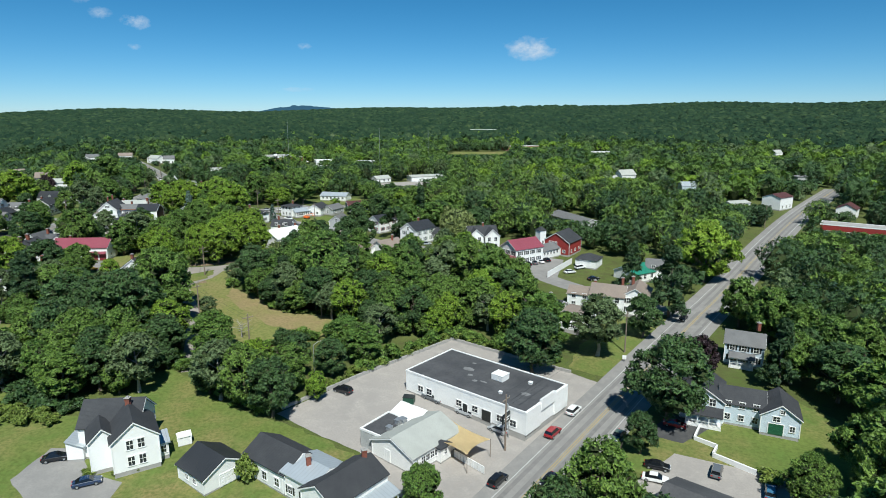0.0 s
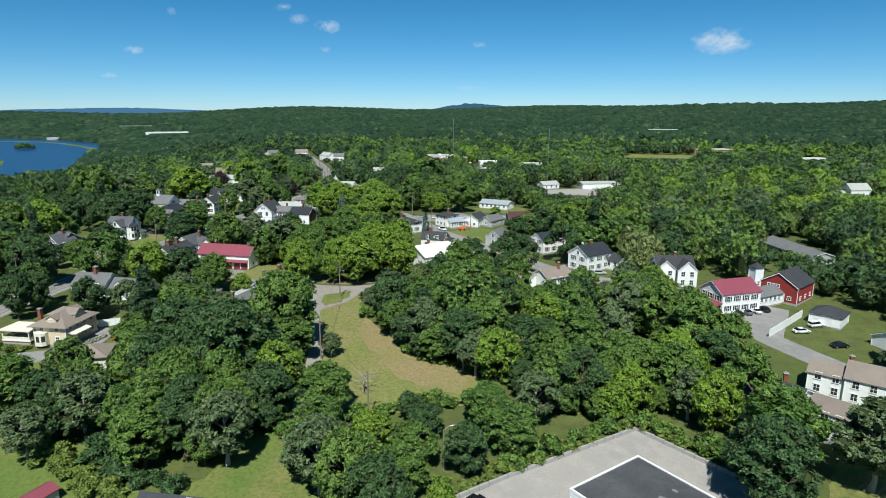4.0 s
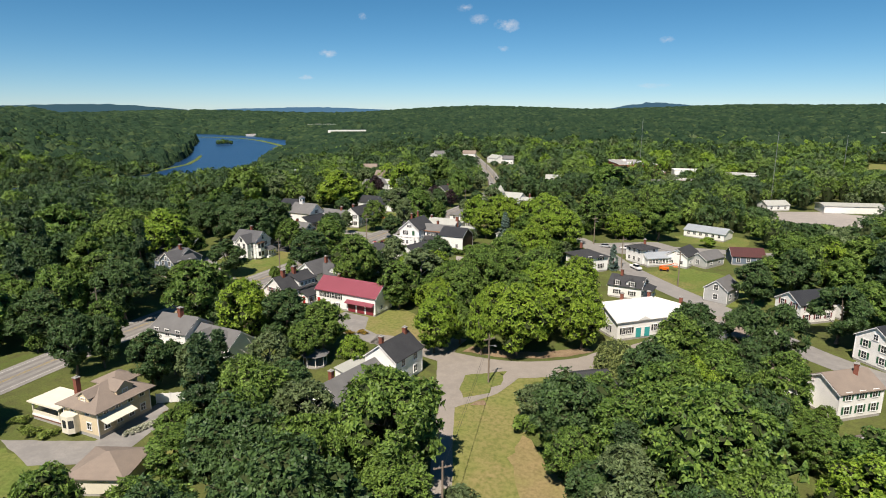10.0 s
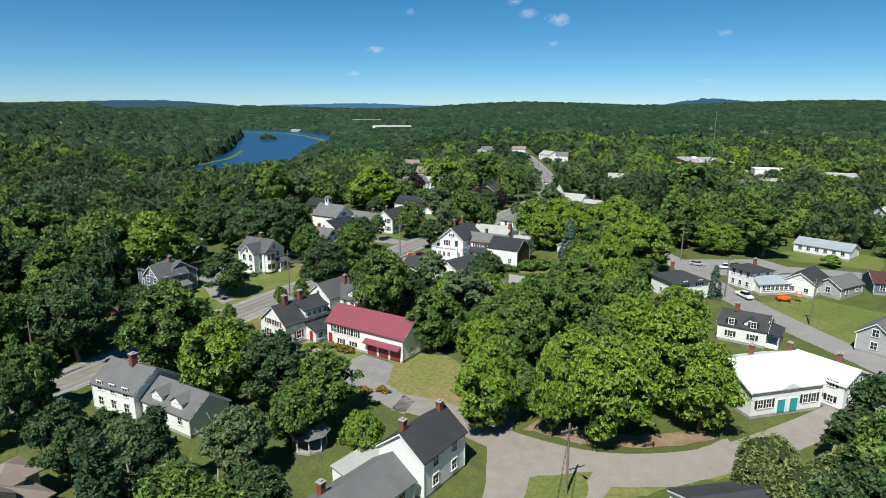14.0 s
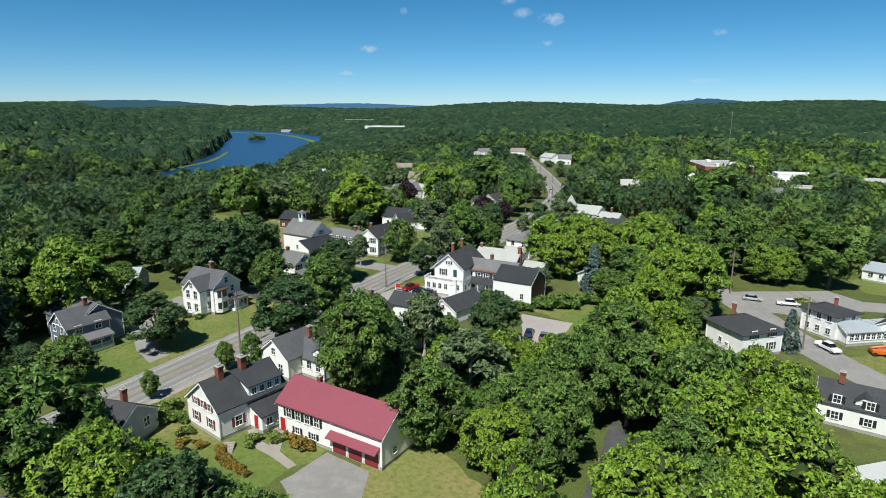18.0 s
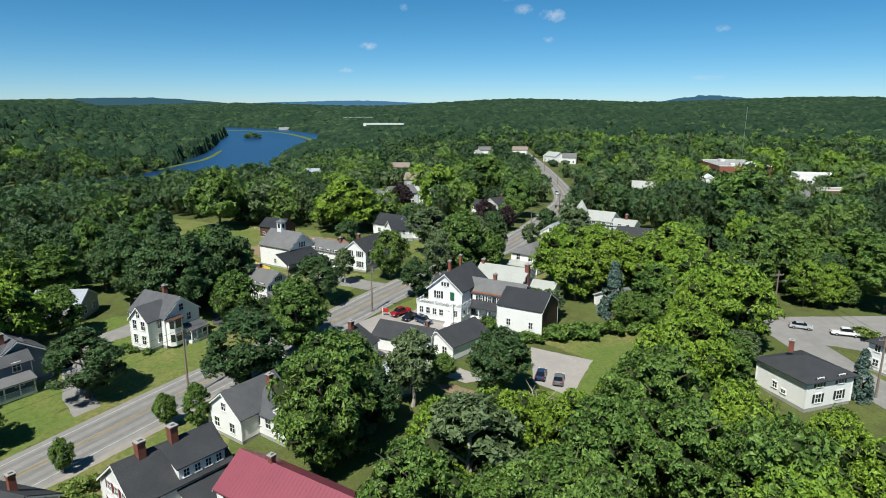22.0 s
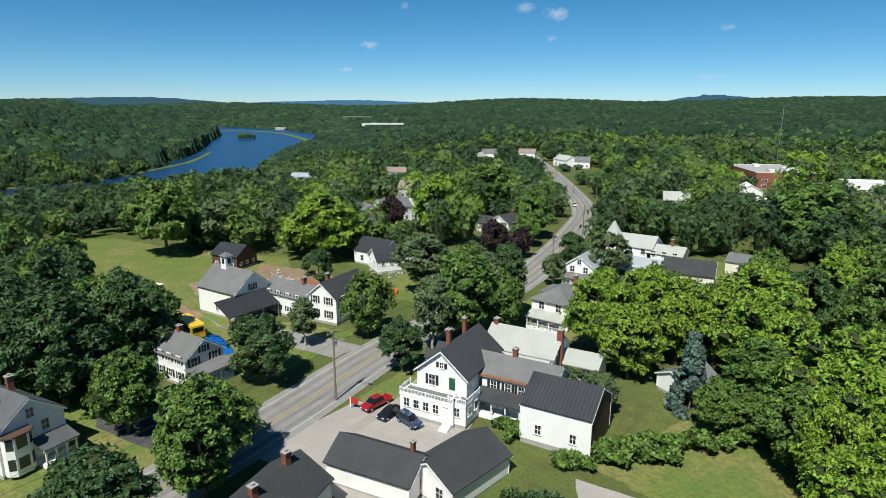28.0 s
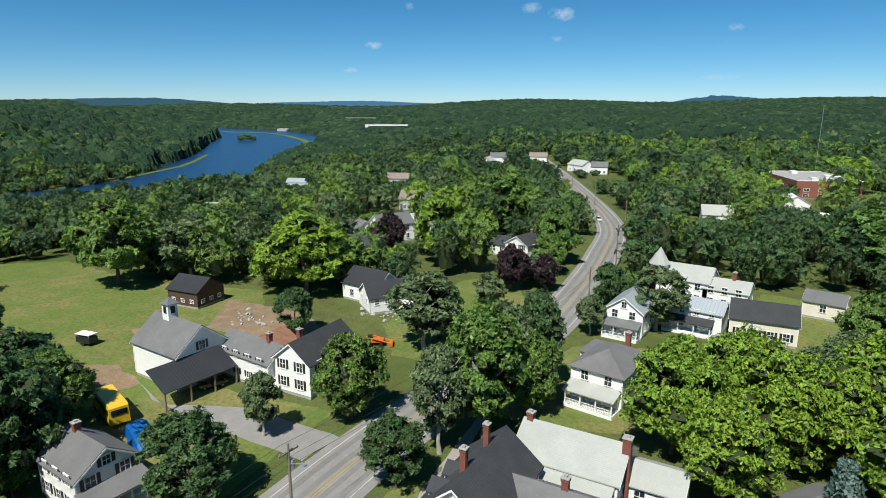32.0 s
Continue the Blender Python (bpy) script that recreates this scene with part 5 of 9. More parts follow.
h = thing("house", 24.5, 142.5, "white two-storey duplex with charcoal roof and galleries", "house")
at = block(h, 24.2, 143.0, -33, 10.5, 7.6, 5.2, 7.2, "dark", "white", wins="f2x4 l2x2")
porch(h, at, "f", 10.5, 7.6, -2.5, 5.0, 1.8, 5.0, "dark", True, 4)
chimney(h, 26.5, 144.0, 6.5, 8.2)
block(h, 32.2, 138.6, -33, 6.5, 6.5, 5.0, 5.4, "tanroof", "white", "hip", wins="f2x3", found=0.4)
h = thing("house", 43, 153, "white gabled house with worn pale roofs", "house")
at = block(h, 43.0, 151.8, -24, 8.5, 7.4, 5.6, 8, "tanroof", "white", wins="f2x3")
at2 = block(h, 50.0, 151.0, 66, 9, 6.4, 6, 8.3, "tanroof", "white", wins="l2x2 f2x2", shutters="shutter")
block(h, 36.5, 154.5, -24, 6, 6, 5, 6.6, "tanroof", "white", wins="f2x2")
porch(h, at2, "f", 9, 6.4, -4, 2, 1.8, 2.7, "grey")
chimney(h, 46.8, 153.2, 7.0, 9.6)
chimney(h, 49.6, 153.5, 7.0, 9.9)
chimney(h, 40.5, 156.5, 5.6, 7.8)

h = thing("inn", 27, 193, "white inn with red metal roof and long wing", "house")
at = block(h, 25.5, 193.0, 32, 11, 8, 6, 8.8, "redroof", "white", wins="f2x4 l2x3", shutters="shutter", wsize=(0.9, 1.4))
porch(h, at, "l", 11, 8, -4, 4, 1.8, 2.7, "redroof")
block(h, 34.0, 199.6, 42, 9, 5.5, 3.4, 5.2, "grey", "white", wins="f1x5", wsize=(0.8, 1.1))
tw = thing("bell_tower", 33.5, 205, "small white tower behind the inn", "tower")
at = block(tw, 33.5, 205, 30, 2.4, 2.4, 9, 10.6, "dark", "white", "hip", wins="f2x1 r2x1", wsize=(0.6, 1.2), over=0.2)
h = thing("barn", 41, 205.5, "red barn with charcoal roof and white-edged gable", "barn")
L, W = 10.5, 9.6
at = block(h, 41.2, 206.4, 56, L, W, 5.2, 8.7, "dark", "redclap", wins="l1x3 f1x3", wsize=(0.8, 1.0))
door(h, at, "l", L, W, 1.0, 1.4, 2.6, "trim", 0.2, "white arched barn door")
for x in (-2.2, -1.1, 0.0):
    window(h, at @ side_pose("l", L, W) @ pose(x, 0, 4.4), 0.6, 0.8)
fc = thing("board_fence", 36.5, 184.5, "tall white board fence beside a lawn", "fence")
for k in range(26):
    p = np.array((31.5, 177.0)) + np.array((0.56, 0.83)) * k * 0.72
    bm = bmesh.new()
    box(bm, -0.34, 0.34, -0.04, 0.04, -0.2, 1.9)
    part("board", bm, M["trim"], fc, "", pose(p[0] - 36.5, p[1] - 184.5, gz(*p) - gz(36.5, 184.5), 0, 0, 56))
h = thing("garage", 47, 190, "white garage with charcoal hipped roof", "garage")
at = block(h, 46.8, 190.2, -30, 6.6, 6.6, 3, 5, "dark", "white", "hip", found=0.2)
garage_doors(h, at, "f", 6.6, 6.6, (0,), 2.8)
h = thing("house", 60, 178, "low house with green metal roof", "house")
block(h, 58.0, 178.5, 30, 9, 8, 3.2, 5.4, "greenroof", "white", wins="f1x3")
block(h, 66.0, 180.0, -20, 8, 7, 4.2, 6.6, "grey", "white", wins="f2x2")
h = thing("house", 15, 211, "white many-gabled house with charcoal roofs", "house")
block(h, 13.5, 211, 11, 10, 7, 6, 9, "dark", "white", wins="f2x3 r2x2", shutters="shutter", wsize=(0.8, 1.3))
at = block(h, 11.0, 208.4, 101, 5, 5, 6, 8.6, "dark", "white", wins="l2x2")
at = block(h, 16.6, 208.6, 101, 5, 5, 6, 8.6, "dark", "white", wins="l2x2")
chimney(h, 14.0, 211, 8.0, 10.2)
h = thing("house", -9, 219, "white two-storey house with charcoal standing roof", "house")
L, W = 10.5, 7.4
at = block(h, -9.2, 219.6, 50, L, W, 6, 8.8, "blackmetal", "white", wins="f2x3 l2x2", shutters="greenshutter")
block(h, -1.8, 221.5, -38, 7, 5.5, 3.6, 5.6, "dark", "white", wins="f1x3")
attic_window(h, at, "l", L, W, 5.9)
chimney(h, -9.0, 220.0, 8.0, 10.2)
h = thing("house", -18.5, 193.5, "white house with tan shingled roof and brick chimney", "house")
block(h, -18.0, 194.2, 46, 8.4, 7, 5.2, 7.4, "tanroof", "white", wins="f2x3 r2x2", shutters="greenshutter")
block(h, -24.5, 194.0, -44, 6, 5, 4.0, 5.8, "tanroof", "white", wins="f1x2")
chimney(h, -16.5, 194.6, 6.4, 9.0)
h = thing("house", -23, 239.5, "white house with black roof and red shutters", "house")
at = block(h, -24.0, 239.0, 46, 9.5, 7, 5.2, 7.6, "blackmetal", "white", wins="l2x2 f2x3", shutters="redshutter")
block(h, -16.5, 245.5, 46, 6, 6, 3.6, 5.6, "dark", "white", wins="f1x2")
h = thing("house", -42, 243, "small grey weathered gabled house", "house")
block(h, -41.8, 243, 75, 7, 5.5, 4.2, 6.6, "grey", "greyclap", wins="l2x1 f1x2")
h = thing("house", -35, 213.5, "house with pale tan roof among trees", "house")
block(h, -34.0, 214.0, 30, 8, 6.5, 3.6, 6.0, "tanroof", "greyclap", wins="f1x3")
chimney(h, -34, 214.3, 5.4, 7.0)
h = thing("house", -13, 180, "tan cottage with pale roof", "house")
block(h, -12.6, 180.5, 45, 7, 6, 2.8, 4.8, "tanroof", "cream", wins="f1x2")
h = thing("storage_building", 55, 252, "long low storage building with grey metal roof", "building")
block(h, 55, 252, -70, 26, 10, 3.6, 5.4, "grey", "greyclap", wins="f1x5")

# ---- the lane, the field and the second street ----
h = thing("house", -114, 131, "tan two-storey house with hipped roof, dormers and porches", "house")
L, W = 9.0, 7.2
at = block(h, -113.8, 131.6, 98, L, W, 4.8, 7.5, "tanroof", "tan", "hip", wins="f2x4 l2x2 r2x2", over=0.75, wsize=(0.8, 1.2))
dormer(h, at, "f", L, W, 0.8, 0.6, 5.0, 2.8, 1.5, 3.0, "tan", "tanroof")
dormer(h, at, "l", L, W, 0.2, 0.6, 5.0, 2.2, 1.4, 3.0, "tan", "tanroof")
dormer(h, at, "r", L, W, 0.0, 0.6, 5.0, 2.2, 1.4, 3.0, "tan", "tanroof")
bm = bmesh.new()
solid(bm, [(-1.3, -0.9), (-0.7, -1.5), (0.7, -1.5), (1.3, -0.9), (1.3, 0.02), (-1.3, 0.02)], 0.5, 3.6)
bay = part("bay_window", bm, M["cream"], h, "cream bay window", at @ side_pose("l", L, W) @ pose(-1.6, 0, 0))
for x, y, r in ((0, -1.5, 0), (-1.0, -1.2, 45), (1.0, -1.2, -45)):
    part("pane", window_mesh(0.7, 1.4)[1], None, bay, "", pose(x, y - 0.01, 1.5, 0, 0, -r))
bm = bmesh.new()
pts = [(-3.0, -1.9, 3.0), (2.2, -1.9, 3.0), (2.2, -0.02, 3.7), (-3.0, -0.02, 3.7)]
a = [bm.verts.new(c) for c in pts]
c_ = [bm.verts.new((q[0], q[1], q[2] + 0.12)) for q in pts]
bm.faces.new(a[::-1])
bm.faces.new(c_)
for i in range(4):
    bm.faces.new((a[i], a[(i + 1) % 4], c_[(i + 1) % 4], c_[i]))
part("side_awning", bm, M["cream"], h, "cream side awning", at @ side_pose("f", L, W) @ pose(-1.5, 0, 0))
at2 = block(h, -121.4, 128.4, 98, 4.6, 6.4, 0.9, 0.9, "concrete", "brick", "flat", trim=False)
bm = bmesh.new()
box(bm, -2.7, 2.7, -3.6, 3.6, 3.3, 3.55)
part("porch_roof", bm, M["cream"], h, "cream flat porch roof", at2)
for x in (-2.2, 0, 2.2):
    for y in (-3.0, 3.0):
        bm = bmesh.new()
        box(bm, x - 0.12, x + 0.12, y - 0.12, y + 0.12, 0.9, 3.3)
        part("porch_post", bm, M["cream"], h, "", at2)
bm = bmesh.new()
for y in (-3.0, 3.0):
    box(bm, -2.2, 2.2, y - 0.05, y + 0.05, 0.95, 1.8)
box(bm, -2.25, -2.15, -3.0, 3.0, 0.95, 1.8)
part("porch_parapet", bm, M["cream"], h, "", at2)
chimney(h, -117.6, 129.4, 3.0, 8.0, 8, 0.7)
block(h, -118.2, 135.8, 98, 4, 4, 4.8, 6.4, "tanroof", "tan", "hip", footprint=False, over=0.6)
h = thing("garage", -99.6, 122.5, "garage with tan hipped roof and cream walls", "garage")
block(h, -99.4, 123.2, 30, 7, 6.6, 2.8, 4.8, "tanroof", "cream", "hip", over=0.5, found=0.2)
gt = thing("picket_gate", -110.5, 139.8, "white panel gate across a drive", "gate", rot=40)
for k in range(4):
    bm = bmesh.new()
    box(bm, -2.2 + k * 1.1, -1.15 + k * 1.1, -0.03, 0.03, 0.1, 1.7)
    box(bm, -2.22 + k * 1.1, -2.14 + k * 1.1, -0.06, 0.06, 0, 1.85)
    part("panel", bm, M["trim"], gt)

h = thing("house", -126, 156, "white house with grey shingled roofs and tall chimney", "house")
at = block(h, -129.4, 156.0, 10, 8.6, 7.4, 4.7, 7.3, "grey", "white", wins="f2x3 l2x2")
at2 = block(h, -119.6, 157.6, 4, 10, 6.2, 3.4, 5.9, "grey", "white", wins="f1x3", wsize=(0.8, 1.2))
dormer(h, at2, "f", 10, 6.2, -2.2, 0.4, 3.5, 2.2, 1.4, 2.4, "white", "grey")
dormer(h, at2, "f", 10, 6.2, 2.0, 0.4, 3.5, 2.2, 1.4, 2.4, "white", "grey")
chimney(h, -129.0, 155.8, 6.5, 9.2, 0, 0.85)
gzb = thing("gazebo", -100.5, 162.8, "small grey-roofed garden pavilion on posts", "pavilion")
bm = bmesh.new()
solid(bm, [(2.2 * math.cos(k * math.pi / 4), 2.2 * math.sin(k * math.pi / 4)) for k in range(8)], 0, 0.35)
part("floor", bm, M["concrete"], gzb)
bm = bmesh.new()
ring = [bm.verts.new((2.7 * math.cos(k * math.pi / 4), 2.7 * math.sin(k * math.pi / 4), 2.6)) for k in range(8)]
top = bm.verts.new((0, 0, 4.0))
for k in range(8):
    bm.faces.new((ring[k], ring[(k + 1) % 8], top))
bm.faces.new(ring[::-1])
part("roof", bm, M["grey"], gzb)
for k in range(8):
    bm = bmesh.new()
    tube(bm, (2.1 * math.cos(k * math.pi / 4), 2.1 * math.sin(k * math.pi / 4), 0.35), (2.1 * math.cos(k * math.pi / 4), 2.1 * math.sin(k * math.pi / 4), 2.6), 0.07, 0.07)
    part("post", bm, M["trim"], gzb)

h = thing("house", -85.5, 162, "long white house with charcoal main roof and grey ell", "house")
at = block(h, -85.2, 166.6, 90, 8.0, 6.4, 5.6, 8.4, "dark", "white", wins="f2x2 l1x2 r2x2")
block(h, -86.0, 155.2, 88, 12.6, 6.6, 3.5, 5.9, "grey", "white", wins="f1x4 l2x2")
block(h, -89.0, 160.6, 88, 6, 4, 3.3, 4.2, "palegrey", "white", "shed", footprint=False)
chimney(h, -85.4, 163.2, 7.2, 9.9)
chimney(h, -85.0, 169.6, 7.6, 9.6)
chimney(h, -87.2, 152.4, 5.0, 6.9)
h = thing("house", -54.3, 176.8, "small white house with charcoal roof", "house")
block(h, -54.0, 177.6, 46, 8.6, 7, 2.9, 4.5, "dark", "white", wins="l1x2 f1x2", found=0.25)

h = thing("barn", -115.4, 192, "long white barn with red metal roof and maroon garage doors", "barn", low=0.94)
L, W = 16.8, 6.6
at = block(h, -115.4, 192.1, 3, L, W, 4.6, 7.1, "redroof", "white", over=0.35)
for x in (-6.6, -5.0, -3.4, -1.8):
    window(h, at @ side_pose("f", L, W) @ pose(x, 0, 2.75), 0.8, 1.35, "shutter")
for x in (-5.2, -2.4):
    window(h, at @ side_pose("f", L, W) @ pose(x, 0, 0.75), 0.7, 0.9, "shutter")
garage_doors(h, at, "f", L, W, (1.9, 4.4, 6.9), 2.1, 2.1, "reddoor", 0.1)
door(h, at, "f", L, W, -7.7, 0.9, 2.0, "redpaint", 0.4, "red door")
bm = bmesh.new()
pts = [(0.5, -1.1, 2.45), (8.2, -1.1, 2.45), (8.2, -0.02, 3.05), (0.5, -0.02, 3.05)]
a = [bm.verts.new(c) for c in pts]
c_ = [bm.verts.new((q[0], q[1], q[2] + 0.1)) for q in pts]
bm.faces.new(a[::-1])
bm.faces.new(c_)
for i in range(4):
    bm.faces.new((a[i], a[(i + 1) % 4], c_[(i + 1) % 4], c_[i]))
part("door_canopy", bm, M["redroof"], h, "red canopy over the garage doors", at @ side_pose("f", L, W))
attic_window(h, at, "r", L, W, 4.3, None, 0.8, 1.4, 0.4)
window(h, at @ side_pose("r", L, W) @ pose(-0.8, 0, 1.2), 0.7, 0.9)
chimney(h, -119.6, 192.0, 6.6, 8.0, 3, 0.55)

h = thing("house", -131, 187.8, "white house with charcoal roof, dormers and red door", "house", low=0.94)
L, W = 10.2, 7.4
at = block(h, -131.1, 187.6, 86, L, W, 4.3, 7.4, "dark", "white", wins="l1x2 f1x2", shutters="redshutter")
for x in (-1.6, 0.0, 1.6):
    window(h, at @ side_pose("l", L, W) @ pose(x, 0, 3.7), 0.7, 1.1, "redshutter")
bm = bmesh.new()
box(bm, -0.5, 4.6, 0.2, 3.4, 4.2, 6.2)
part("long_dormer", bm, M["white"], h, "", at @ side_pose("f", L, W))
bm = bmesh.new()
pts = [(-0.8, -0.1, 6.0), (4.9, -0.1, 6.0), (4.9, 3.7, 7.35), (-0.8, 3.7, 7.35)]
a = [bm.verts.new(c) for c in pts]
c_ = [bm.verts.new((q[0], q[1], q[2] + 0.14)) for q in pts]
bm.faces.new(a[::-1])
bm.faces.new(c_)
for i in range(4):
    bm.faces.new((a[i], a[(i + 1) % 4], c_[(i + 1) % 4], c_[i]))
part("long_dormer_roof", bm, M["dark"], h, "", at @ side_pose("f", L, W))
for x in (0.3, 1.5, 2.7, 3.9):
    window(h, at @ side_pose("f", L, W) @ pose(x, 0.2, 4.75), 0.6, 0.9)
at2 = block(h, -126.0, 189.4, 86, 5.6, 2.8, 2.6, 3.7, "dark", "white", "shed", wins="f1x3", wsize=(0.8, 1.1), footprint=False)
door(h, at2, "l", 5.6, 2.8, 0.2, 0.9, 2.0, "redpaint", 0.45, "red front door")
chimney(h, -131.0, 185.0, 6.6, 9.0, 0, 0.8)
chimney(h, -130.8, 188.4, 6.8, 9.2, 0, 0.8)
st = thing("garden_steps", -126.2, 182.5, "pale stone garden steps", "steps", rot=40)
for k in range(7):
    bm = bmesh.new()
    box(bm, -0.7, 0.7, -k * 0.45 - 0.45, -k * 0.45, -0.5, 0.5 - k * 0.12)
    part("step", bm, M["sidewalk"], st)

h = thing("house", -135.5, 202.5, "white cross-gabled house with slate grey roof beside the street", "house")
at = block(h, -137.0, 202.6, 90, 7.8, 6.6, 3.9, 6.9, "slateroof", "white", wins="l1x2", shutters=None)
attic_window(h, at, "l", 7.8, 6.6, 4.1)
at2 = block(h, -132.0, 204.2, 0, 6.4, 5.6, 3.6, 6.0, "slateroof", "white", wins="f1x3")
dormer(h, at2, "f", 6.4, 5.6, 1.6, 0.4, 3.6, 2.2, 1.2, 2.2, "white", "slateroof")
chimney(h, -134.5, 204.0, 6.2, 8.2)
h = thing("garage", -143.5, 178.0, "small building with charcoal roof and brick chimney", "house")
block(h, -140.6, 174.8, 20, 9, 7, 3.4, 5.8, "dark", "greyclap", wins="r1x2")
chimney(h, -139.0, 176.4, 5.0, 7.4)

h = thing("house", -172, 212, "white two-storey house with slate roof, bay and porch", "house", low=0.94)
L, W = 8.6, 7.0
at = block(h, -172.6, 212.4, 8, L, W, 5.7, 8.5, "slateroof", "white", wins="l2x2")
at2 = block(h, -171.0, 208.9, 98, 4.4, 4.4, 5.6, 7.9, "slateroof", "white", wins="l2x2 f2x1", wsize=(0.9, 1.6))
attic_window(h, at2, "l", 4.4, 4.4, 6.0)
window(h, at @ side_pose("f", L, W) @ pose(-2.8, 0, 1.2), 0.8, 1.5)
window(h, at @ side_pose("f", L, W) @ pose(-2.8, 0, 3.9), 0.8, 1.3)
# canted bay over both storeys, with a brown metal hood
bm = bmesh.new()
solid(bm, [(-1.4, -0.8), (-0.8, -1.4), (0.8, -1.4), (1.4, -0.8), (1.4, 0.02), (-1.4, 0.02)], 0.4, 5.2)
bay = part("bay_window", bm, M["white"], h, "white two-storey bay window", at @ side_pose("r", L, W) @ pose(-1.9, 0, 0))
for z in (1.2, 3.7):
    for x, y, r in ((0, -1.4, 0), (-1.1, -1.1, 45), (1.1, -1.1, -45)):
        part("pane", window_mesh(0.7 if r else 1.1, 1.4)[1], None, bay, "", pose(x, y - 0.012, z, 0, 0, -r))
bm = bmesh.new()
solid(bm, [(-1.6, -0.9), (-0.9, -1.6), (0.9, -1.6), (1.6, -0.9), (1.6, 0.02), (-1.6, 0.02)], 5.2, 5.38)
part("bay_hood", bm, M["brownwood"], bay, "rust-brown hood")
porch(h, at, "r", L, W, -0.2, 3.4, 2.2, 2.5, "slateroof", True, 4)
window(h, at @ side_pose("r", L, W) @ pose(1.4, 0, 3.9), 0.8, 1.3)
window(h, at @ side_pose("r", L, W) @ pose(2.6, 0, 1.2), 0.8, 1.5)
attic_window(h, at, "r", L, W, 6.1)
chimney(h, -173.2, 213.2, 7.8, 9.8)
h = thing("house", -177, 189.5, "slate blue house with grey roofs and white porch", "house")
L, W = 11, 8
at = block(h, -178.0, 189.8, 0, L, W, 5.2, 8.2, "slateroof", "slateblue", wins="f2x3")
at2 = block(h, -174.0, 187.2, 90, 7, 6, 5.2, 8.0, "slateroof", "slateblue", wins="l2x2 f2x2")
attic_window(h, at2, "l", 7, 6, 5.5)
porch(h, at2, "f", 7, 6, -3, 3, 2.0, 2.6, "grey", True)
chimney(h, -174.0, 188.4, 7.2, 9.6)
h = thing("house", -198, 207, "grey house with pale metal roof among trees", "house")
block(h, -198, 207, 40, 9, 7, 3.8, 6.0, "metalroof", "greyclap", wins="f1x3 r1x2")
chimney(h, -196.0, 206.5, 5.4, 7.2)
h = thing("house", -168, 154.5, "low house with tan-grey roof behind trees", "house")
block(h, -168, 154.8, 22, 10, 7, 3.2, 5.8, "tanroof", "greyclap", wins="f1x3")
chimney(h, -171, 153.8, 5.0, 6.8)

h = thing("house", -173.0, 235, "white gabled house with grey roof and black shutters", "house")
L, W = 7.2, 6.2
at = block(h, -174.2, 235.8, 2, L, W, 4.8, 7.3, "grey", "white", wins="f2x3", shutters="shutter", wsize=(0.8, 1.3))
for x in (-1.7, 1.7):
    window(h, at @ side_pose("r", L, W) @ pose(x, 0, 3.3), 0.95, 1.4, "shutter")
attic_window(h, at, "r", L, W, 5.2, "shutter", 0.75, 1.1)
window(h, at @ side_pose("r", L, W) @ pose(-1.4, 0, 1.1), 0.9, 1.4)
door(h, at, "r", L, W, 1.2, 0.95, 2.0, "trim", 0.5)
chimney(h, -176.0, 235.8, 6.6, 8.4)
porch(h, at, "r", L, W, -3.1, 3.1, 2.2, 2.5, "grey", True, 4)

# the farm beside the street
h = thing("barn", -192, 257, "white barn with grey metal roof, cupola and carport", "barn", low=0.94)
L, W = 10.4, 8.2
at = block(h, -192.4, 257.2, 2, L, W, 5.6, 9.0, "grey", "white", wins="f1x1", wsize=(0.7, 1.1), over=0.35)
attic_window(h, at, "r", L, W, 5.4, "shutter", 0.9, 1.3)
cup = bmesh.new()
box(cup, -0.75, 0.75, -0.75, 0.75, 8.2, 11.2)
cp = part("cupola", cup, M["trim"], h, "white louvred cupola", at @ pose(-1.8, 0, 0))
bm = bmesh.new()
ring = [bm.verts.new((x, y, 11.2)) for x, y in ((-1.0, -1.0), (1.0, -1.0), (1.0, 1.0), (-1.0, 1.0))]
top = bm.verts.new((0, 0, 12.1))
for k in range(4):
    bm.faces.new((ring[k], ring[(k + 1) % 4], top))
bm.faces.new(ring[::-1])
part("cupola_roof", bm, M["grey"], cp)
for r in range(4):
    bm = bmesh.new()
    box(bm, -0.35, 0.35, -0.79, -0.74, 9.7, 10.8)
    part("louvre", bm, M["shutter"], cp, "", pose(0, 0, 0, 0, 0, 90 * r))
cpt = bmesh.new()
pts = [(-5.6, -2.0, 2.7), (5.4, -2.0, 2.7), (5.4, 2.0, 5.0), (-5.6, 2.0, 5.0)]
a = [cpt.verts.new(c) for c in pts]
c_ = [cpt.verts.new((q[0], q[1], q[2] + 0.12)) for q in pts]
cpt.faces.new(a[::-1])
cpt.faces.new(c_)
for i in range(4):
    cpt.faces.new((a[i], a[(i + 1) % 4], c_[(i + 1) % 4], c_[i]))
car_at = pose(-185.1 + 192, 254.6 - 257, 0, 0, 0, 90)
part("carport_roof", cpt, M["blackmetal"], h, "dark ribbed carport roof", car_at)
for x in (-5.4, -1.8, 1.8, 5.2):
    bm = bmesh.new()
    box(bm, x - 0.1, x + 0.1, -1.9, -1.7, -0.3, 2.78)
    part("carport_post", bm, M["poletimber"], h, "", car_at)
FOOT.append((-185.1, 254.6, 90, 5.6, 2.2))
h = thing("farmhouse", -179, 264, "white farmhouse with grey ell and charcoal main roof", "house", low=0.94)
block(h, -182.6, 263.0, 1, 11, 5.2, 4.3, 6.4, "grey", "white", wins="f2x4", shutters="shutter", wsize=(0.7, 1.0))
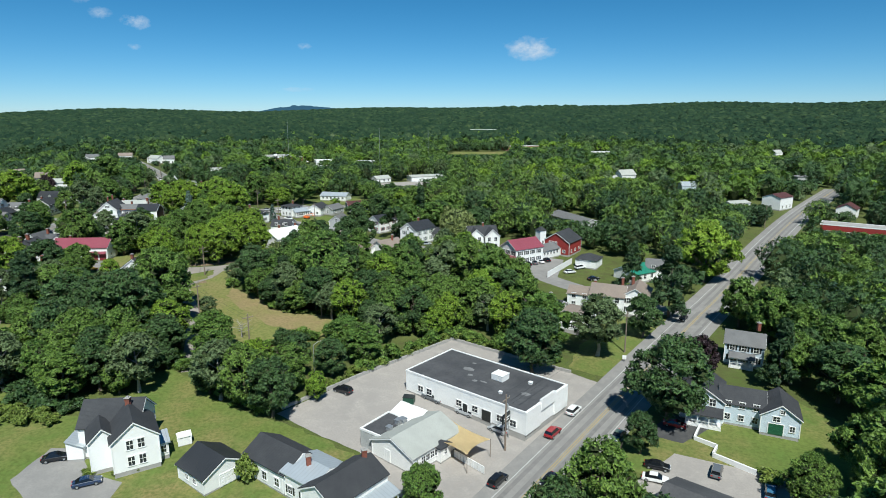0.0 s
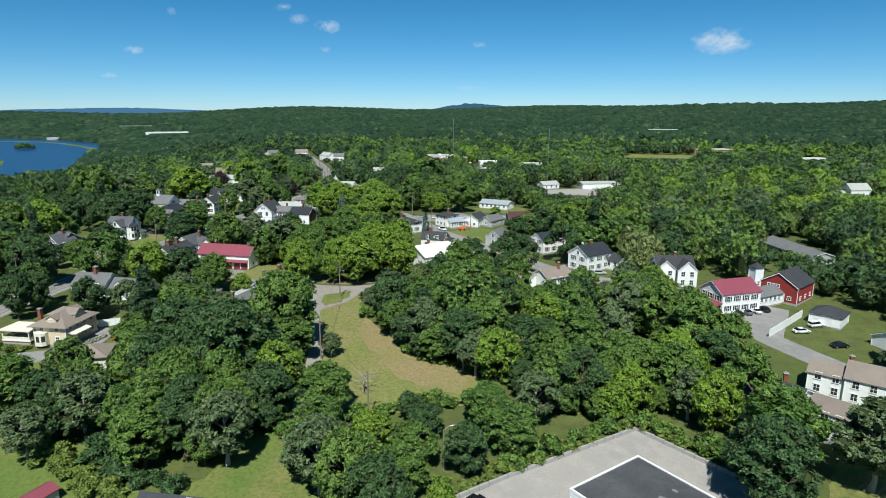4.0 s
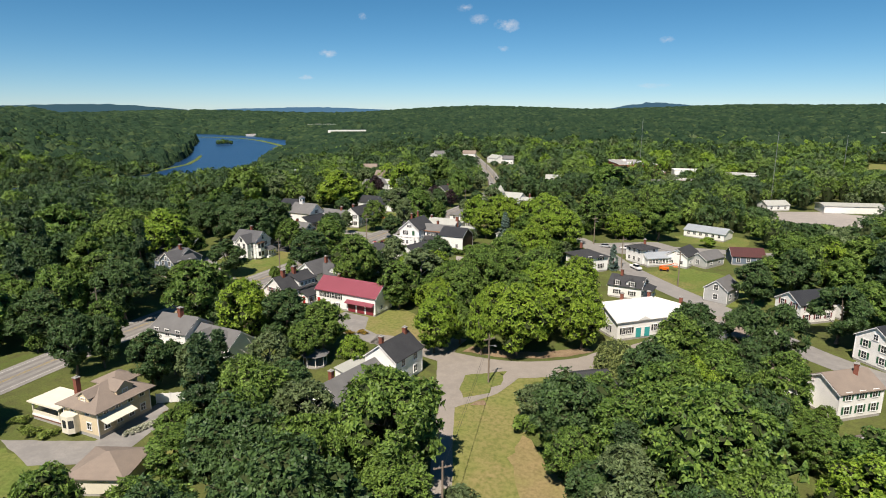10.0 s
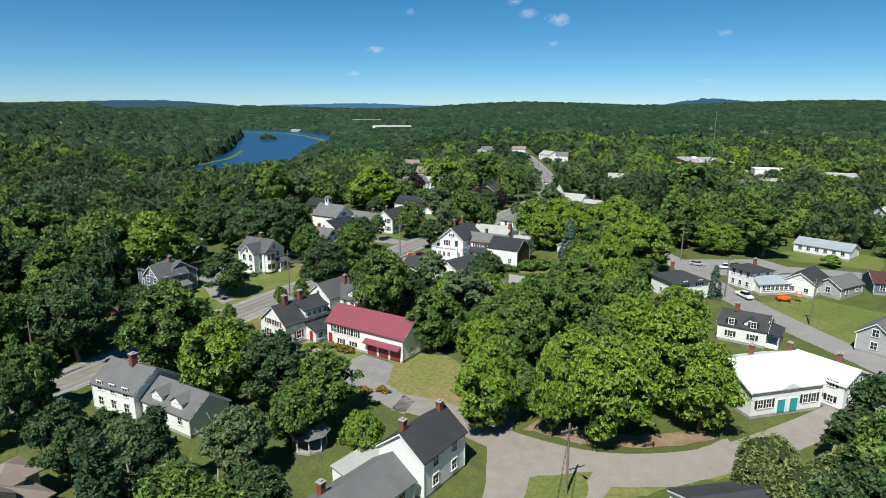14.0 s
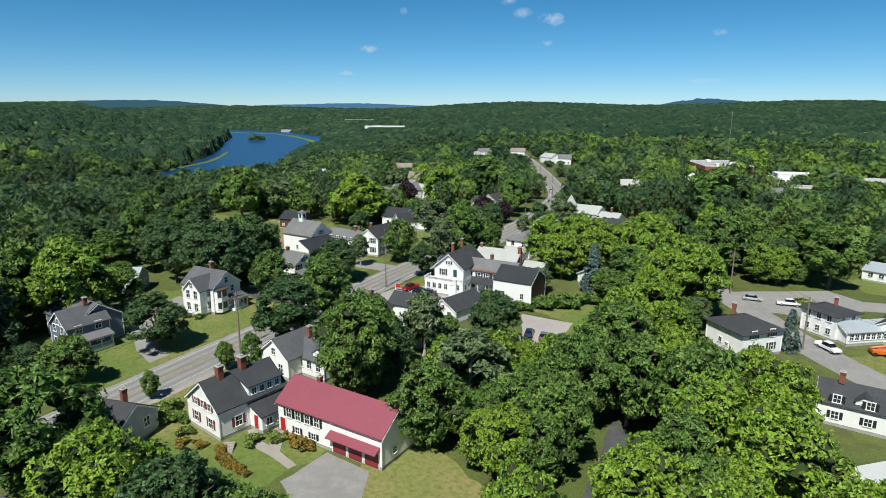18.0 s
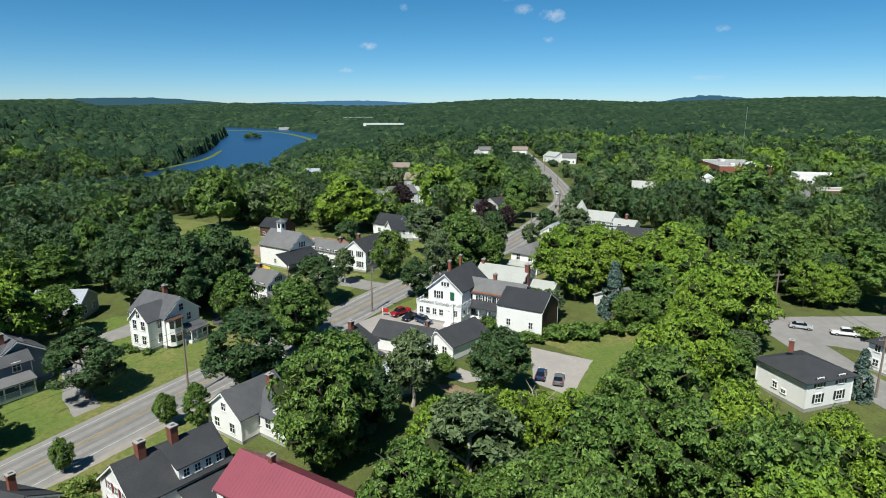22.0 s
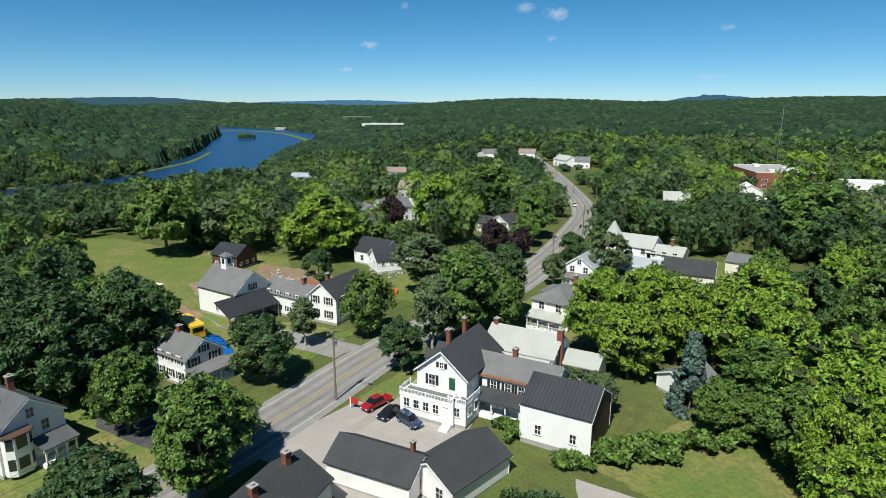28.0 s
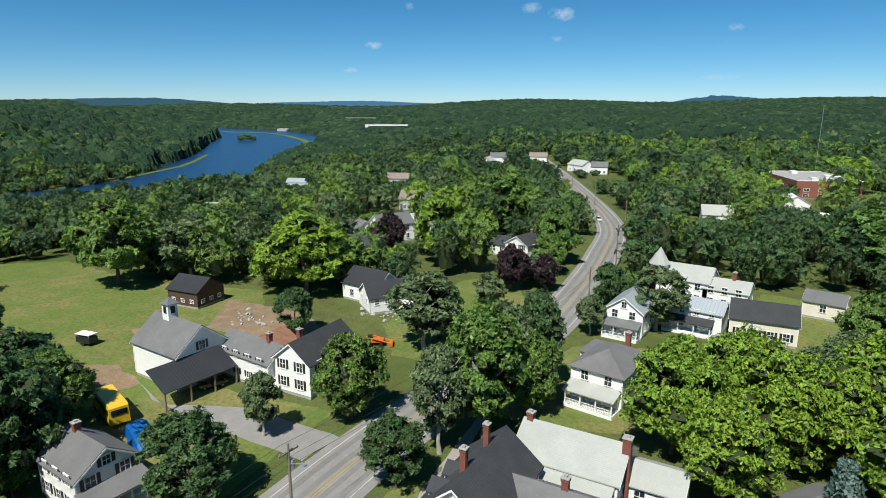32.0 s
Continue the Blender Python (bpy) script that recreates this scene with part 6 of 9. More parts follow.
at = block(h, -174.6, 267.2, 97, 10.6, 6.4, 5.2, 7.9, "dark", "white", wins="l2x2 f2x3", shutters="shutter")
chimney(h, -179.5, 263.0, 5.6, 7.8)
chimney(h, -175.0, 264.6, 7.0, 9.0)
block(h, -186.0, 267.5, 97, 7, 6, 3.0, 4.6, "rust", "white", footprint=False)
h = thing("barn", -220, 277.5, "old brown weathered barn with black metal roof", "barn")
block(h, -220.4, 277.6, 12, 7.6, 7.0, 3.8, 6.2, "blackmetal", "brownwood", wins="f1x3 r1x3", wsize=(0.7, 0.7), trim=False)

h = thing("house", -134, 253.5, "large white farmhouse with porches, ell and black-roofed barn", "house", low=0.94)
L, W = 10.6, 7.0
at = block(h, -138.2, 253.0, 97, L, W, 6.1, 9.2, "dark", "white", wins="b2x3", shutters="shutter", over=0.4)
window(h, at @ side_pose("l", L, W) @ pose(-1.4, 0, 4.0), 0.85, 1.5, "shutter")
bm = bmesh.new()
box(bm, -0.42, 0.42, -0.06, 0.0, 0, 1.7)
part("shutter", bm, M["greenshutter"], h, "closed dark green shutter", at @ side_pose("l", L, W) @ pose(1.5, 0, 3.9))
attic_window(h, at, "l", L, W, 6.7, "shutter", 0.55, 0.8)
chimney(h, -138.6, 250.8, 8.2, 11.0, 7, 0.55)
chimney(h, -138.9, 255.0, 8.4, 11.3, 7, 0.5)
dormer(h, at, "b", L, W, 0.6, 0.6, 6.3, 1.9, 1.1, 2.4, "white", "dark")
dormer(h, at, "b", L, W, 3.4, 0.6, 6.3, 1.9, 1.1, 2.4, "white", "dark")
# enclosed front porch with a balustraded deck
at2 = block(h, -138.2, 246.3, 7, 7.6, 2.6, 3.2, 3.2, "grey", "white", "flat", wins="f1x5 l1x1", wsize=(0.75, 1.2), found=0.4)
at3 = block(h, -134.3, 248.0, 7, 2.4, 4.0, 3.2, 3.2, "grey", "white", "flat", wins="r1x2 f1x1", wsize=(0.7, 1.2), found=0.4, footprint=False)
for m_, n_, off, r_ in ((at2, 7.6, (0, -1.3), 0), (at2, 2.6, (-3.8, 0), 90), (at3, 4.0, (1.2, 0), 90), (at3, 2.4, (0, -2.0), 0)):
    bm = bmesh.new()
    box(bm, -n_ / 2, n_ / 2, -0.05, 0.05, 4.05, 4.13)
    box(bm, -n_ / 2, n_ / 2, -0.04, 0.04, 3.45, 3.52)
    k = int(n_ / 0.2)
    for i in range(k):
        x = -n_ / 2 + (i + 0.5) * n_ / k
        box(bm, x - 0.025, x + 0.025, -0.025, 0.025, 3.52, 4.05)
    for x in (-n_ / 2, 0, n_ / 2):
        box(bm, x - 0.07, x + 0.07, -0.07, 0.07, 3.4, 4.25)
    part("deck_railing", bm, M["trim"], h, "white deck balustrade", m_ @ pose(off[0], off[1], 0, 0, 0, r_))
door(h, at2, "f", 7.6, 2.6, 3.0, 0.9, 2.0, "trim", 0.5)
bm = bmesh.new()
for k in range(4):
    box(bm, 2.4, 3.6, -1.3 - (k + 1) * 0.3, -1.3 - k * 0.3, -0.2, 0.45 - k * 0.12)
part("front_steps", bm, M["trim"], h, "", at2)
L, W = 11.6, 6.0
at = block(h, -130.6, 255.3, 6, L, W, 5.1, 7.1, "grey", "white", over=0.25)
for x in (-4.4, -1.9, 0.1, 1.9):
    window(h, at @ side_pose("f", L, W) @ pose(x - 0.3, 0, 3.3), 0.75, 1.3, "shutter")
bm = bmesh.new()
box(bm, -L / 2, L / 2 - 3.4, -W / 2 - 0.36, -W / 2 + 0.5, 5.02, 5.34)
part("rusted_eave", bm, M["rust"], h, "rusted metal eave flashing", at)
porch(h, at, "f", L, W, -5.4, 2.4, 2.2, 2.6, "dark", False, 5)
window(h, at @ side_pose("f", L, W) @ pose(-3.6, 0, 0.9), 0.9, 1.5)
window(h, at @ side_pose("f", L, W) @ pose(-0.4, 0, 0.9), 0.9, 1.5)
chimney(h, -131.2, 255.4, 6.4, 8.4, 6, 0.6)
L, W = 8.4, 8.0
at = block(h, -122.5, 252.3, 5, L, W, 5.0, 7.5, "blackmetal", "white", over=0.15)
window(h, at @ side_pose("f", L, W) @ pose(-2.0, 0, 1.5), 0.7, 1.2)
window(h, at @ side_pose("f", L, W) @ pose(2.2, 0, 1.5), 0.7, 1.2)
bm = bmesh.new()
a = [bm.verts.new(c) for c in ((L / 2 + 0.03, -W / 2, 0.3), (L / 2 + 0.03, W / 2, 0.3), (L / 2 + 0.03, W / 2, 5.0), (L / 2 + 0.03, 0, 7.42), (L / 2 + 0.03, -W / 2, 5.0))]
c_ = [bm.verts.new((v.co.x - 0.05, v.co.y, v.co.z)) for v in a]
bm.faces.new(a)
for i in range(5):
    bm.faces.new((a[i], c_[i], c_[(i + 1) % 5], a[(i + 1) % 5]))
part("board_gable", bm, M["brownwood"], h, "dark red-brown boarded gable end", at)

h = thing("house", -133.5, 264, "white house with pale green-grey roof and sun porch", "house")
L, W = 10.4, 7.2
at = block(h, -134.2, 264.3, 6, L, W, 5.5, 8.0, "palegrey", "white", wins="r2x2")
at2 = block(h, -133.9, 259.8, 6, 9.8, 2.0, 4.3, 5.2, "palegrey", "white", "shed", wins="f1x9", wsize=(0.65, 1.1), footprint=False)
chimney(h, -138.9, 263.8, 7.2, 9.0)
chimney(h, -128.9, 264.2, 2.0, 9.3, 6, 0.8)
block(h, -126.6, 267.2, 6, 5.2, 5.0, 3.6, 5.0, "palegrey", "white", wins="f1x2")

h = thing("garage", -132, 235, "low white garage with charcoal L-shaped roof", "garage")
at = block(h, -135.0, 233.0, 9, 10.0, 5.8, 2.8, 4.8, "dark", "white", found=0.2)
garage_doors(h, at, "b", 10.0, 5.8, (-2.5, 0.5), 2.5)
at = block(h, -128.2, 237.6, 82, 9.0, 6.6, 2.8, 4.9, "dark", "white", wins="l1x2", found=0.2)
chimney(h, -131.6, 234.2, 4.2, 5.9, 0, 0.4)
h = thing("house", -138.5, 222, "house with charcoal roof and brick chimneys", "house")
block(h, -138.4, 221.6, 104, 8.4, 7, 4.0, 6.5, "dark", "white", wins="f1x2 l1x2")
chimney(h, -138.8, 223.6, 5.8, 8.0)
chimney(h, -137.4, 218.6, 5.8, 7.6)
h = thing("house", -128.6, 218.4, "small pale blue house with grey roof", "house")
block(h, -128.6, 218.6, 61, 7, 5.6, 3.2, 5.2, "metalroof", "paleblue", wins="f1x2 l1x1")

h = thing("hall", -55, 212, "large white hall with white metal roof and teal doors", "building")
L, W = 11.8, 11.4
at = block(h, -56.6, 211.4, 50, L, W, 4.7, 7.5, "whiteroof", "white", over=0.4)
for x in (-4.4, -3.0, 3.2, 4.6):
    window(h, at @ side_pose("f", L, W) @ pose(x, 0, 1.6), 0.8, 1.5, "shutter")
door(h, at, "f", L, W, -0.9, 1.3, 2.3, "teal", 0.4, "teal double door")
door(h, at, "f", L, W, 1.2, 1.3, 2.3, "teal", 0.4, "teal double door")
for x in (-2.6, 2.6):
    window(h, at @ side_pose("l", L, W) @ pose(x, 0, 1.4), 0.8, 1.5, "shutter")
attic_window(h, at, "l", L, W, 4.6, "shutter", 0.8, 1.3)
chimney(h, -58.0, 212.6, 6.6, 8.6)
chimney(h, -53.4, 217.0, 6.6, 8.6)
at2 = block(h, -48.4, 218.0, -22, 8.6, 7.4, 4.6, 6.4, "whiteroof", "white", wins="f2x3 r2x2", shutters="shutter", wsize=(0.7, 1.1))
chimney(h, -47.0, 218.6, 5.8, 7.8)
bm = bmesh.new()
v = [bm.verts.new(c) for c in ((-1.6, -0.45, 0), (1.6, -0.45, 0), (0, -0.45, 0.9), (-1.6, 1.6, 0), (1.6, 1.6, 0), (0, 1.6, 0.9))]
for q in ((0, 1, 2), (0, 2, 5, 3), (2, 1, 4, 5)):
    bm.faces.new([v[i] for i in q])
part("pediment", bm, M["whiteroof"], h, "low white pediment over the doors", at @ side_pose("f", L, W) @ pose(0.2, 0, 4.72))
h = thing("house", -62, 234.5, "white house with charcoal roof and porch", "house")
at = block(h, -62.4, 235.2, 0, 8.0, 7.0, 3.6, 5.8, "dark", "white", wins="f2x2 r2x2", shutters="shutter", wsize=(0.8, 1.2))
dormer(h, at, "f", 8.0, 7.0, 1.2, 0.4, 3.6, 2.0, 1.0, 2.2, "white", "dark")
porch(h, at, "r", 8.0, 7.0, -3, 3, 2.0, 2.6, "dark", False)
chimney(h, -64.0, 234.8, 5.8, 7.6)

h = thing("house", -79, 252.4, "white square house with charcoal hipped roof", "house")
L, W = 8.2, 8.4
at = block(h, -79.0, 252.6, 53, L, W, 4.8, 6.9, "dark", "white", "hip", wins="f2x2", over=0.5, shutters="shutter")
window(h, at @ side_pose("l", L, W) @ pose(-0.8, 0, 1.5), 0.7, 1.0)
window(h, at @ side_pose("l", L, W) @ pose(0.7, 0, 1.3), 0.7, 0.6)
chimney(h, -81.0, 253.4, 6.6, 8.6)

h = thing("house", -65, 268, "white building of joined blocks with charcoal roofs", "building")
at = block(h, -67.2, 268.4, -33, 6.6, 6.0, 5.2, 6.5, "dark", "white", "hip", wins="f2x3 r2x2", over=0.5, wsize=(0.8, 1.2))
at2 = block(h, -62.4, 268.0, 44, 9.4, 4.6, 2.8, 4.2, "metalroof", "white", wins="f1x8", wsize=(0.75, 1.2))
at3 = block(h, -56.2, 272.0, 78, 8.6, 6.2, 3.8, 6.0, "dark", "white", wins="l1x2 f1x2", wsize=(0.8, 1.0))
at4 = block(h, -50.0, 275.0, 65, 8.6, 5.6, 2.8, 4.8, "grey", "greyclap", wins="l1x1 f1x2")
chimney(h, -66.6, 268.6, 6.2, 8.0)
h = thing("house", -55, 313, "white ranch house with grey sloping roof", "house")
block(h, -55.4, 313.6, -15, 14, 7, 2.9, 4.6, "metalroof", "white", wins="f1x6", wsize=(0.9, 1.1))
h = thing("house", -40.5, 283, "house with maroon roof and dark walls", "house")
block(h, -40.5, 283.5, 20, 9, 7, 3.0, 5.2, "maroon", "slateblue", wins="f1x3")
h = thing("shed", -113.4, 271.6, "small white outbuilding behind trees", "shed")
block(h, -113.4, 272.2, 60, 6, 5, 2.8, 4.2, "grey", "white", wins="f1x1")

# beyond the bend
h = thing("house", -139.5, 287.5, "white house with blue-grey hipped roof and porch", "house")
L, W = 9.6, 7.0
at = block(h, -139.2, 287.8, 88, L, W, 5.5, 8.0, "grey", "white", "hip", wins="l2x2 f2x3", over=0.4)
porch(h, at, "l", L, W, -3.3, 3.3, 2.4, 2.7, "palegrey", True, 4)
block(h, -142.0, 291.5, 88, 5, 4, 5.2, 5.4, "grey", "white", "hip", footprint=False)
chimney(h, -138.0, 290.6, 7.2, 9.4)
h = thing("house", -142, 315, "white gabled house with ell, porch and brick chimney", "house")
at = block(h, -145.2, 314.0, 92, 10, 6.4, 5.4, 8.0, "metalroof", "white", wins="l2x2 f2x3")
attic_window(h, at, "l", 10, 6.4, 5.9)
porch(h, at, "l", 10, 6.4, -3, 3, 2.0, 2.7, "grey")
at = block(h, -136.6, 320.8, 0, 10.5, 5.6, 4.6, 6.4, "metalroof", "white", wins="f2x4", wsize=(0.7, 1.0))
porch(h, at, "f", 10.5, 5.6, -4, 4, 1.8, 2.5, "dark", False)
chimney(h, -143.2, 318.0, 6.8, 10.0, 0, 0.9)
at = block(h, -125.8, 323.0, 9, 10.0, 7.6, 4.4, 7.0, "dark", "cream", wins="f1x4 r1x2", shutters="shutter")
h = thing("turreted_house", -144, 336, "grey-white house with conical turret", "house")
block(h, -142.0, 337.0, 0, 10, 8, 5.6, 8.2, "palegrey", "white", wins="f2x3 r2x2")
block(h, -134.0, 336.0, 0, 8, 6, 4.6, 6.4, "palegrey", "white", wins="f2x3")
bm = bmesh.new()
solid(bm, [(1.8 * math.cos(k * math.pi / 4), 1.8 * math.sin(k * math.pi / 4)) for k in range(8)], 0, 8.2)
part("turret", bm, M["white"], h, "", pose(-147.0 + 144, 335.0 - 336, 0))
bm = bmesh.new()
ring = [bm.verts.new((2.2 * math.cos(k * math.pi / 4), 2.2 * math.sin(k * math.pi / 4), 8.2)) for k in range(8)]
top = bm.verts.new((0, 0, 12.2))
for k in range(8):
    bm.faces.new((ring[k], ring[(k + 1) % 8], top))
bm.faces.new(ring[::-1])
part("turret_roof", bm, M["palegrey"], h, "pointed grey turret roof", pose(-147.0 + 144, 335.0 - 336, 0))
chimney(h, -133.0, 336.0, 6.0, 8.2)
h = thing("shed", -118, 341, "tan shed with grey roof", "shed")
block(h, -118, 341.5, -4, 6.5, 6, 3.6, 5.2, "grey", "cream", wins="f1x1")
h = thing("house", -185.5, 347, "white house with charcoal roof by the bend", "house")
at = block(h, -183.6, 347.5, 80, 9, 7, 5.2, 7.6, "dark", "white", wins="l2x2 f2x2", shutters="shutter")
block(h, -190, 349, -8, 8, 6, 3.4, 5.4, "dark", "white", wins="f1x3")
chimney(h, -183.2, 349, 6.8, 8.6)
h = thing("house", -190, 297, "white cottage with charcoal metal roofs", "house")
at = block(h, -187.6, 297.4, 60, 9, 6.4, 3.6, 6.2, "blackmetal", "white", wins="l1x2 f1x4", wsize=(0.7, 1.0))
block(h, -194.0, 300.0, 0, 9, 7, 4.0, 7.0, "blackmetal", "white", wins="f1x2")
block(h, -182.0, 300.5, 100, 5, 4.5, 3.0, 5.0, "dark", "white", footprint=False)
h = thing("house", -227, 345, "white many-gabled house with grey roofs", "house")
block(h, -226, 344, 70, 11, 7, 6.0, 9.0, "grey", "white", wins="l2x2 f2x3")
block(h, -233, 338, -20, 8, 6, 5.0, 7.4, "grey", "white", wins="f2x2")
h = thing("house", -215, 322, "white house with red-brown porch roof among trees", "house")
block(h, -216, 322, 20, 8, 6.5, 5.0, 7.4, "dark", "white", wins="f2x2 r2x2")


def far_house(x, y, rot, L, W, e, r, roof, wall="white", label="white house far off among trees"):
    h = thing("house", x, y, label, "house", "far houses")
    block(h, x, y, rot, L, W, e, r, roof, wall, wins="f1x3 l1x1", trim=False)


far_house(-254, 392, 20, 12, 8, 5, 8.4, "tanroof", "greyclap", "house with tan roof among trees")
far_house(-330, 395, 10, 12, 8, 4, 7, "metalroof", "paleblue", "low house with pale blue metal roof")
far_house(-320, 352, 40, 10, 8, 5, 7.5, "palegrey")
far_house(-333, 585, 40, 11, 8, 6, 9, "grey")
far_house(-330, 566, 100, 10, 8, 5, 8, "palegrey")
far_house(-306, 594, 20, 12, 8, 5, 8, "tanroof", "white", "house with orange-tan roof")
far_house(-257, 552, -30, 14, 9, 5, 8, "palegrey")
far_house(-244, 548, 20, 9, 8, 5, 8, "grey")
far_house(-98, 420, 10, 10, 8, 6, 9, "grey", "white", "white gabled house among trees")
far_house(119, 399, 20, 11, 8, 5.5, 9, "palegrey")
far_house(109, 395, 20, 7, 6, 3, 5, "palegrey")
far_house(141, 352, 0, 8, 7, 5, 7.5, "metalroof", "paleblue", "narrow pale blue house")

# ---- vehicles ----
M["tyre"] = paint("black_tyre", (0.015, 0.015, 0.016), 0.8)
M["carglass"] = glass_material("tinted_car_glass", (0.01, 0.012, 0.015))
M["lamp_clear"] = paint("clear_lamp", (0.7, 0.7, 0.7), 0.15)
M["lamp_red"] = paint("red_lamp", (0.4, 0.01, 0.01), 0.2)
CAR_PAINT = {"black": (0.012, 0.013, 0.016), "white": (0.78, 0.78, 0.77), "red": (0.27, 0.012, 0.018), "silver": (0.42, 0.44, 0.45), "grey": (0.13, 0.14, 0.15), "navy": (0.02, 0.04, 0.09), "blue": (0.06, 0.16, 0.26), "yellow": (0.75, 0.48, 0.03), "green": (0.10, 0.14, 0.11)}


def extrude_profile(bm, pts, half, top_half=None):
    """Solid from a side outline (x, z), narrower towards the top."""
    zs = [p[1] for p in pts]
    lo, hi = min(zs), max(zs)
    wid = lambda z: half if top_half is None else half + (top_half - half) * (z - lo) / (hi - lo)
    a = [bm.verts.new((x, -wid(z), z)) for x, z in pts]
    b = [bm.verts.new((x, wid(z), z)) for x, z in pts]
    bm.faces.new(a)
    bm.faces.new(b[::-1])
    n = len(pts)
    for i in range(n):
        bm.faces.new((a[(i + 1) % n], a[i], b[i], b[(i + 1) % n]))
    bmesh.ops.recalc_face_normals(bm, faces=bm.faces[:])


CAR_SHAPES = {
    "sedan": dict(body=[(-2.25, 0.32), (-2.3, 0.62), (-2.2, 0.88), (-1.5, 0.95), (1.0, 0.95), (1.9, 0.82), (2.25, 0.68), (2.28, 0.35)], cabin=[(-1.75, 0.94), (-1.0, 1.38), (0.1, 1.44), (0.45, 1.40), (1.15, 0.94)], roof=[(-1.0, 1.38), (0.1, 1.445), (0.42, 1.41), (0.42, 1.46), (0.1, 1.49), (-1.0, 1.43)]),
    "suv": dict(body=[(-2.25, 0.38), (-2.32, 0.7), (-2.28, 1.05), (1.0, 1.05), (1.95, 0.98), (2.25, 0.8), (2.28, 0.42)], cabin=[(-2.2, 1.04), (-1.95, 1.62), (0.15, 1.68), (0.5, 1.62), (1.15, 1.04)], roof=[(-1.98, 1.62), (0.15, 1.685), (0.45, 1.64), (0.45, 1.69), (0.15, 1.73), (-1.98, 1.68)]),
    "pickup": dict(body=[(-2.8, 0.45), (-2.85, 0.7), (-2.82, 1.1), (-2.75, 1.1), (-2.7, 0.78), (-1.05, 0.78), (-1.0, 1.1), (1.25, 1.12), (2.4, 1.05), (2.7, 0.85), (2.72, 0.48)], cabin=[(-1.0, 1.09), (-0.85, 1.72), (0.5, 1.78), (0.85, 1.72), (1.4, 1.1)], roof=[(-0.88, 1.72), (0.5, 1.785), (0.8, 1.74), (0.8, 1.79), (0.5, 1.83), (-0.88, 1.78)]),
}
CAR_WORDS = {"sedan": "saloon car", "suv": "estate car", "pickup": "pickup truck"}


def car(kind, x, y, rot, colour, label):
    k = (kind, colour)
    d = CAR_SHAPES[kind]
    if k not in MESHES:
        mat = paint("car_paint_" + colour, CAR_PAINT[colour], 0.25, 0.6)
        bm = bmesh.new()
        extrude_profile(bm, d["body"], 0.92, 0.86)
        bmesh.ops.bevel(bm, geom=[e for e in bm.edges], offset=0.05, segments=1, affect="EDGES", clamp_overlap=True)
        body = mesh_of("body", bm, mat)
        bm = bmesh.new()
        extrude_profile(bm, d["cabin"], 0.84, 0.64)
        cabin = mesh_of("windows", bm, M["carglass"])
        bm = bmesh.new()
        extrude_profile(bm, d["roof"], 0.66, 0.62)
        roof = mesh_of("roof_panel", bm, mat)
        MESHES[k] = (body, cabin, roof)
    if "wheel" not in MESHES:
        bm = bmesh.new()
        tube(bm, (0, -0.11, 0), (0, 0.11, 0), 0.34, 0.34, 14)
        MESHES["wheel"] = mesh_of("tyre", bm, M["tyre"])
        bm = bmesh.new()
        tube(bm, (0, -0.125, 0), (0, 0.125, 0), 0.2, 0.2, 10)
        MESHES["rim"] = mesh_of("rim", bm, M["steel"])
        for nm, mat in (("headlight", "lamp_clear"), ("tail_light", "lamp_red")):
            bm = bmesh.new()
            box(bm, -0.05, 0.05, -0.17, 0.17, -0.08, 0.08)
            MESHES[nm] = mesh_of(nm, bm, M[mat])
    e = thing("pickup_truck" if kind == "pickup" else "car", x, y, label, "car", "", rot, gz(x, y) + 0.06)
    e.matrix_world = e.matrix_world @ Matrix.Scale(1 / SCALE, 4)
    body, cabin, roof = MESHES[k]
    part("body", body, None, e)
    part("cabin", cabin, None, e, "dark tinted windows")
    part("roof_panel", roof, None, e)
    xs = [p[0] for p in d["body"]]
    for sx in (min(xs) * 0.63, max(xs) * 0.64):
        for sy in (-0.84, 0.84):
            wv = part("wheel", MESHES["wheel"], None, e, "", pose(sx, sy, 0.34))
            part("rim", MESHES["rim"], None, wv)
    for sy in (-0.62, 0.62):
        part("headlight", MESHES["headlight"], None, e, "", pose(max(xs) - 0.02, sy, 0.68))
        part("tail_light", MESHES["tail_light"], None, e, "", pose(min(xs) + 0.02, sy, 0.78))
    return e


car("suv", -18.7, 105.6, 150, "black", "black estate car parked at the lot's edge")
car("pickup", -1.9, 103.4, 140, "grey", "grey pickup truck parked by the white shop wall")
car("suv", 3.9, 98.6, 141, "silver", "silver estate car parked by the white shop wall")
car("sedan", 9.3, 93.0, 140, "silver", "silver saloon car parked by the shop door")
car("suv", 23.2, 99.6, 53, "white", "white estate car on the street")
car("suv", 18.2, 92.2, 53, "red", "red estate car on the street")
car("suv", 7.9, 79.0, 53, "black", "black estate car on the street")
car("sedan", 15.4, 79.2, 233, "black", "black saloon car on the street")
car("sedan", 28.8, 91.4, 233, "green", "grey-green saloon car on the street")
car("sedan", 60.6, 146.5, 233, "black", "black saloon car on the street")
car("sedan", 39.6, 95.3, -25, "red", "red saloon car on a dark drive")
car("sedan", 32.4, 83.0, -22, "black", "black saloon car on the grass edge")
car("sedan", 31.0, 79.8, -22, "white", "white saloon car in the lot")
car("suv", 40.8, 81.6, 60, "grey", "grey estate car in the lot")
car("suv", 46.2, 76.6, 62, "blue", "blue estate car in the lot")
car("sedan", -58.4, 83.0, 20, "black", "black saloon car on a gravel drive")
car("sedan", -50.6, 77.4, 25, "navy", "dark blue saloon car on a gravel drive")
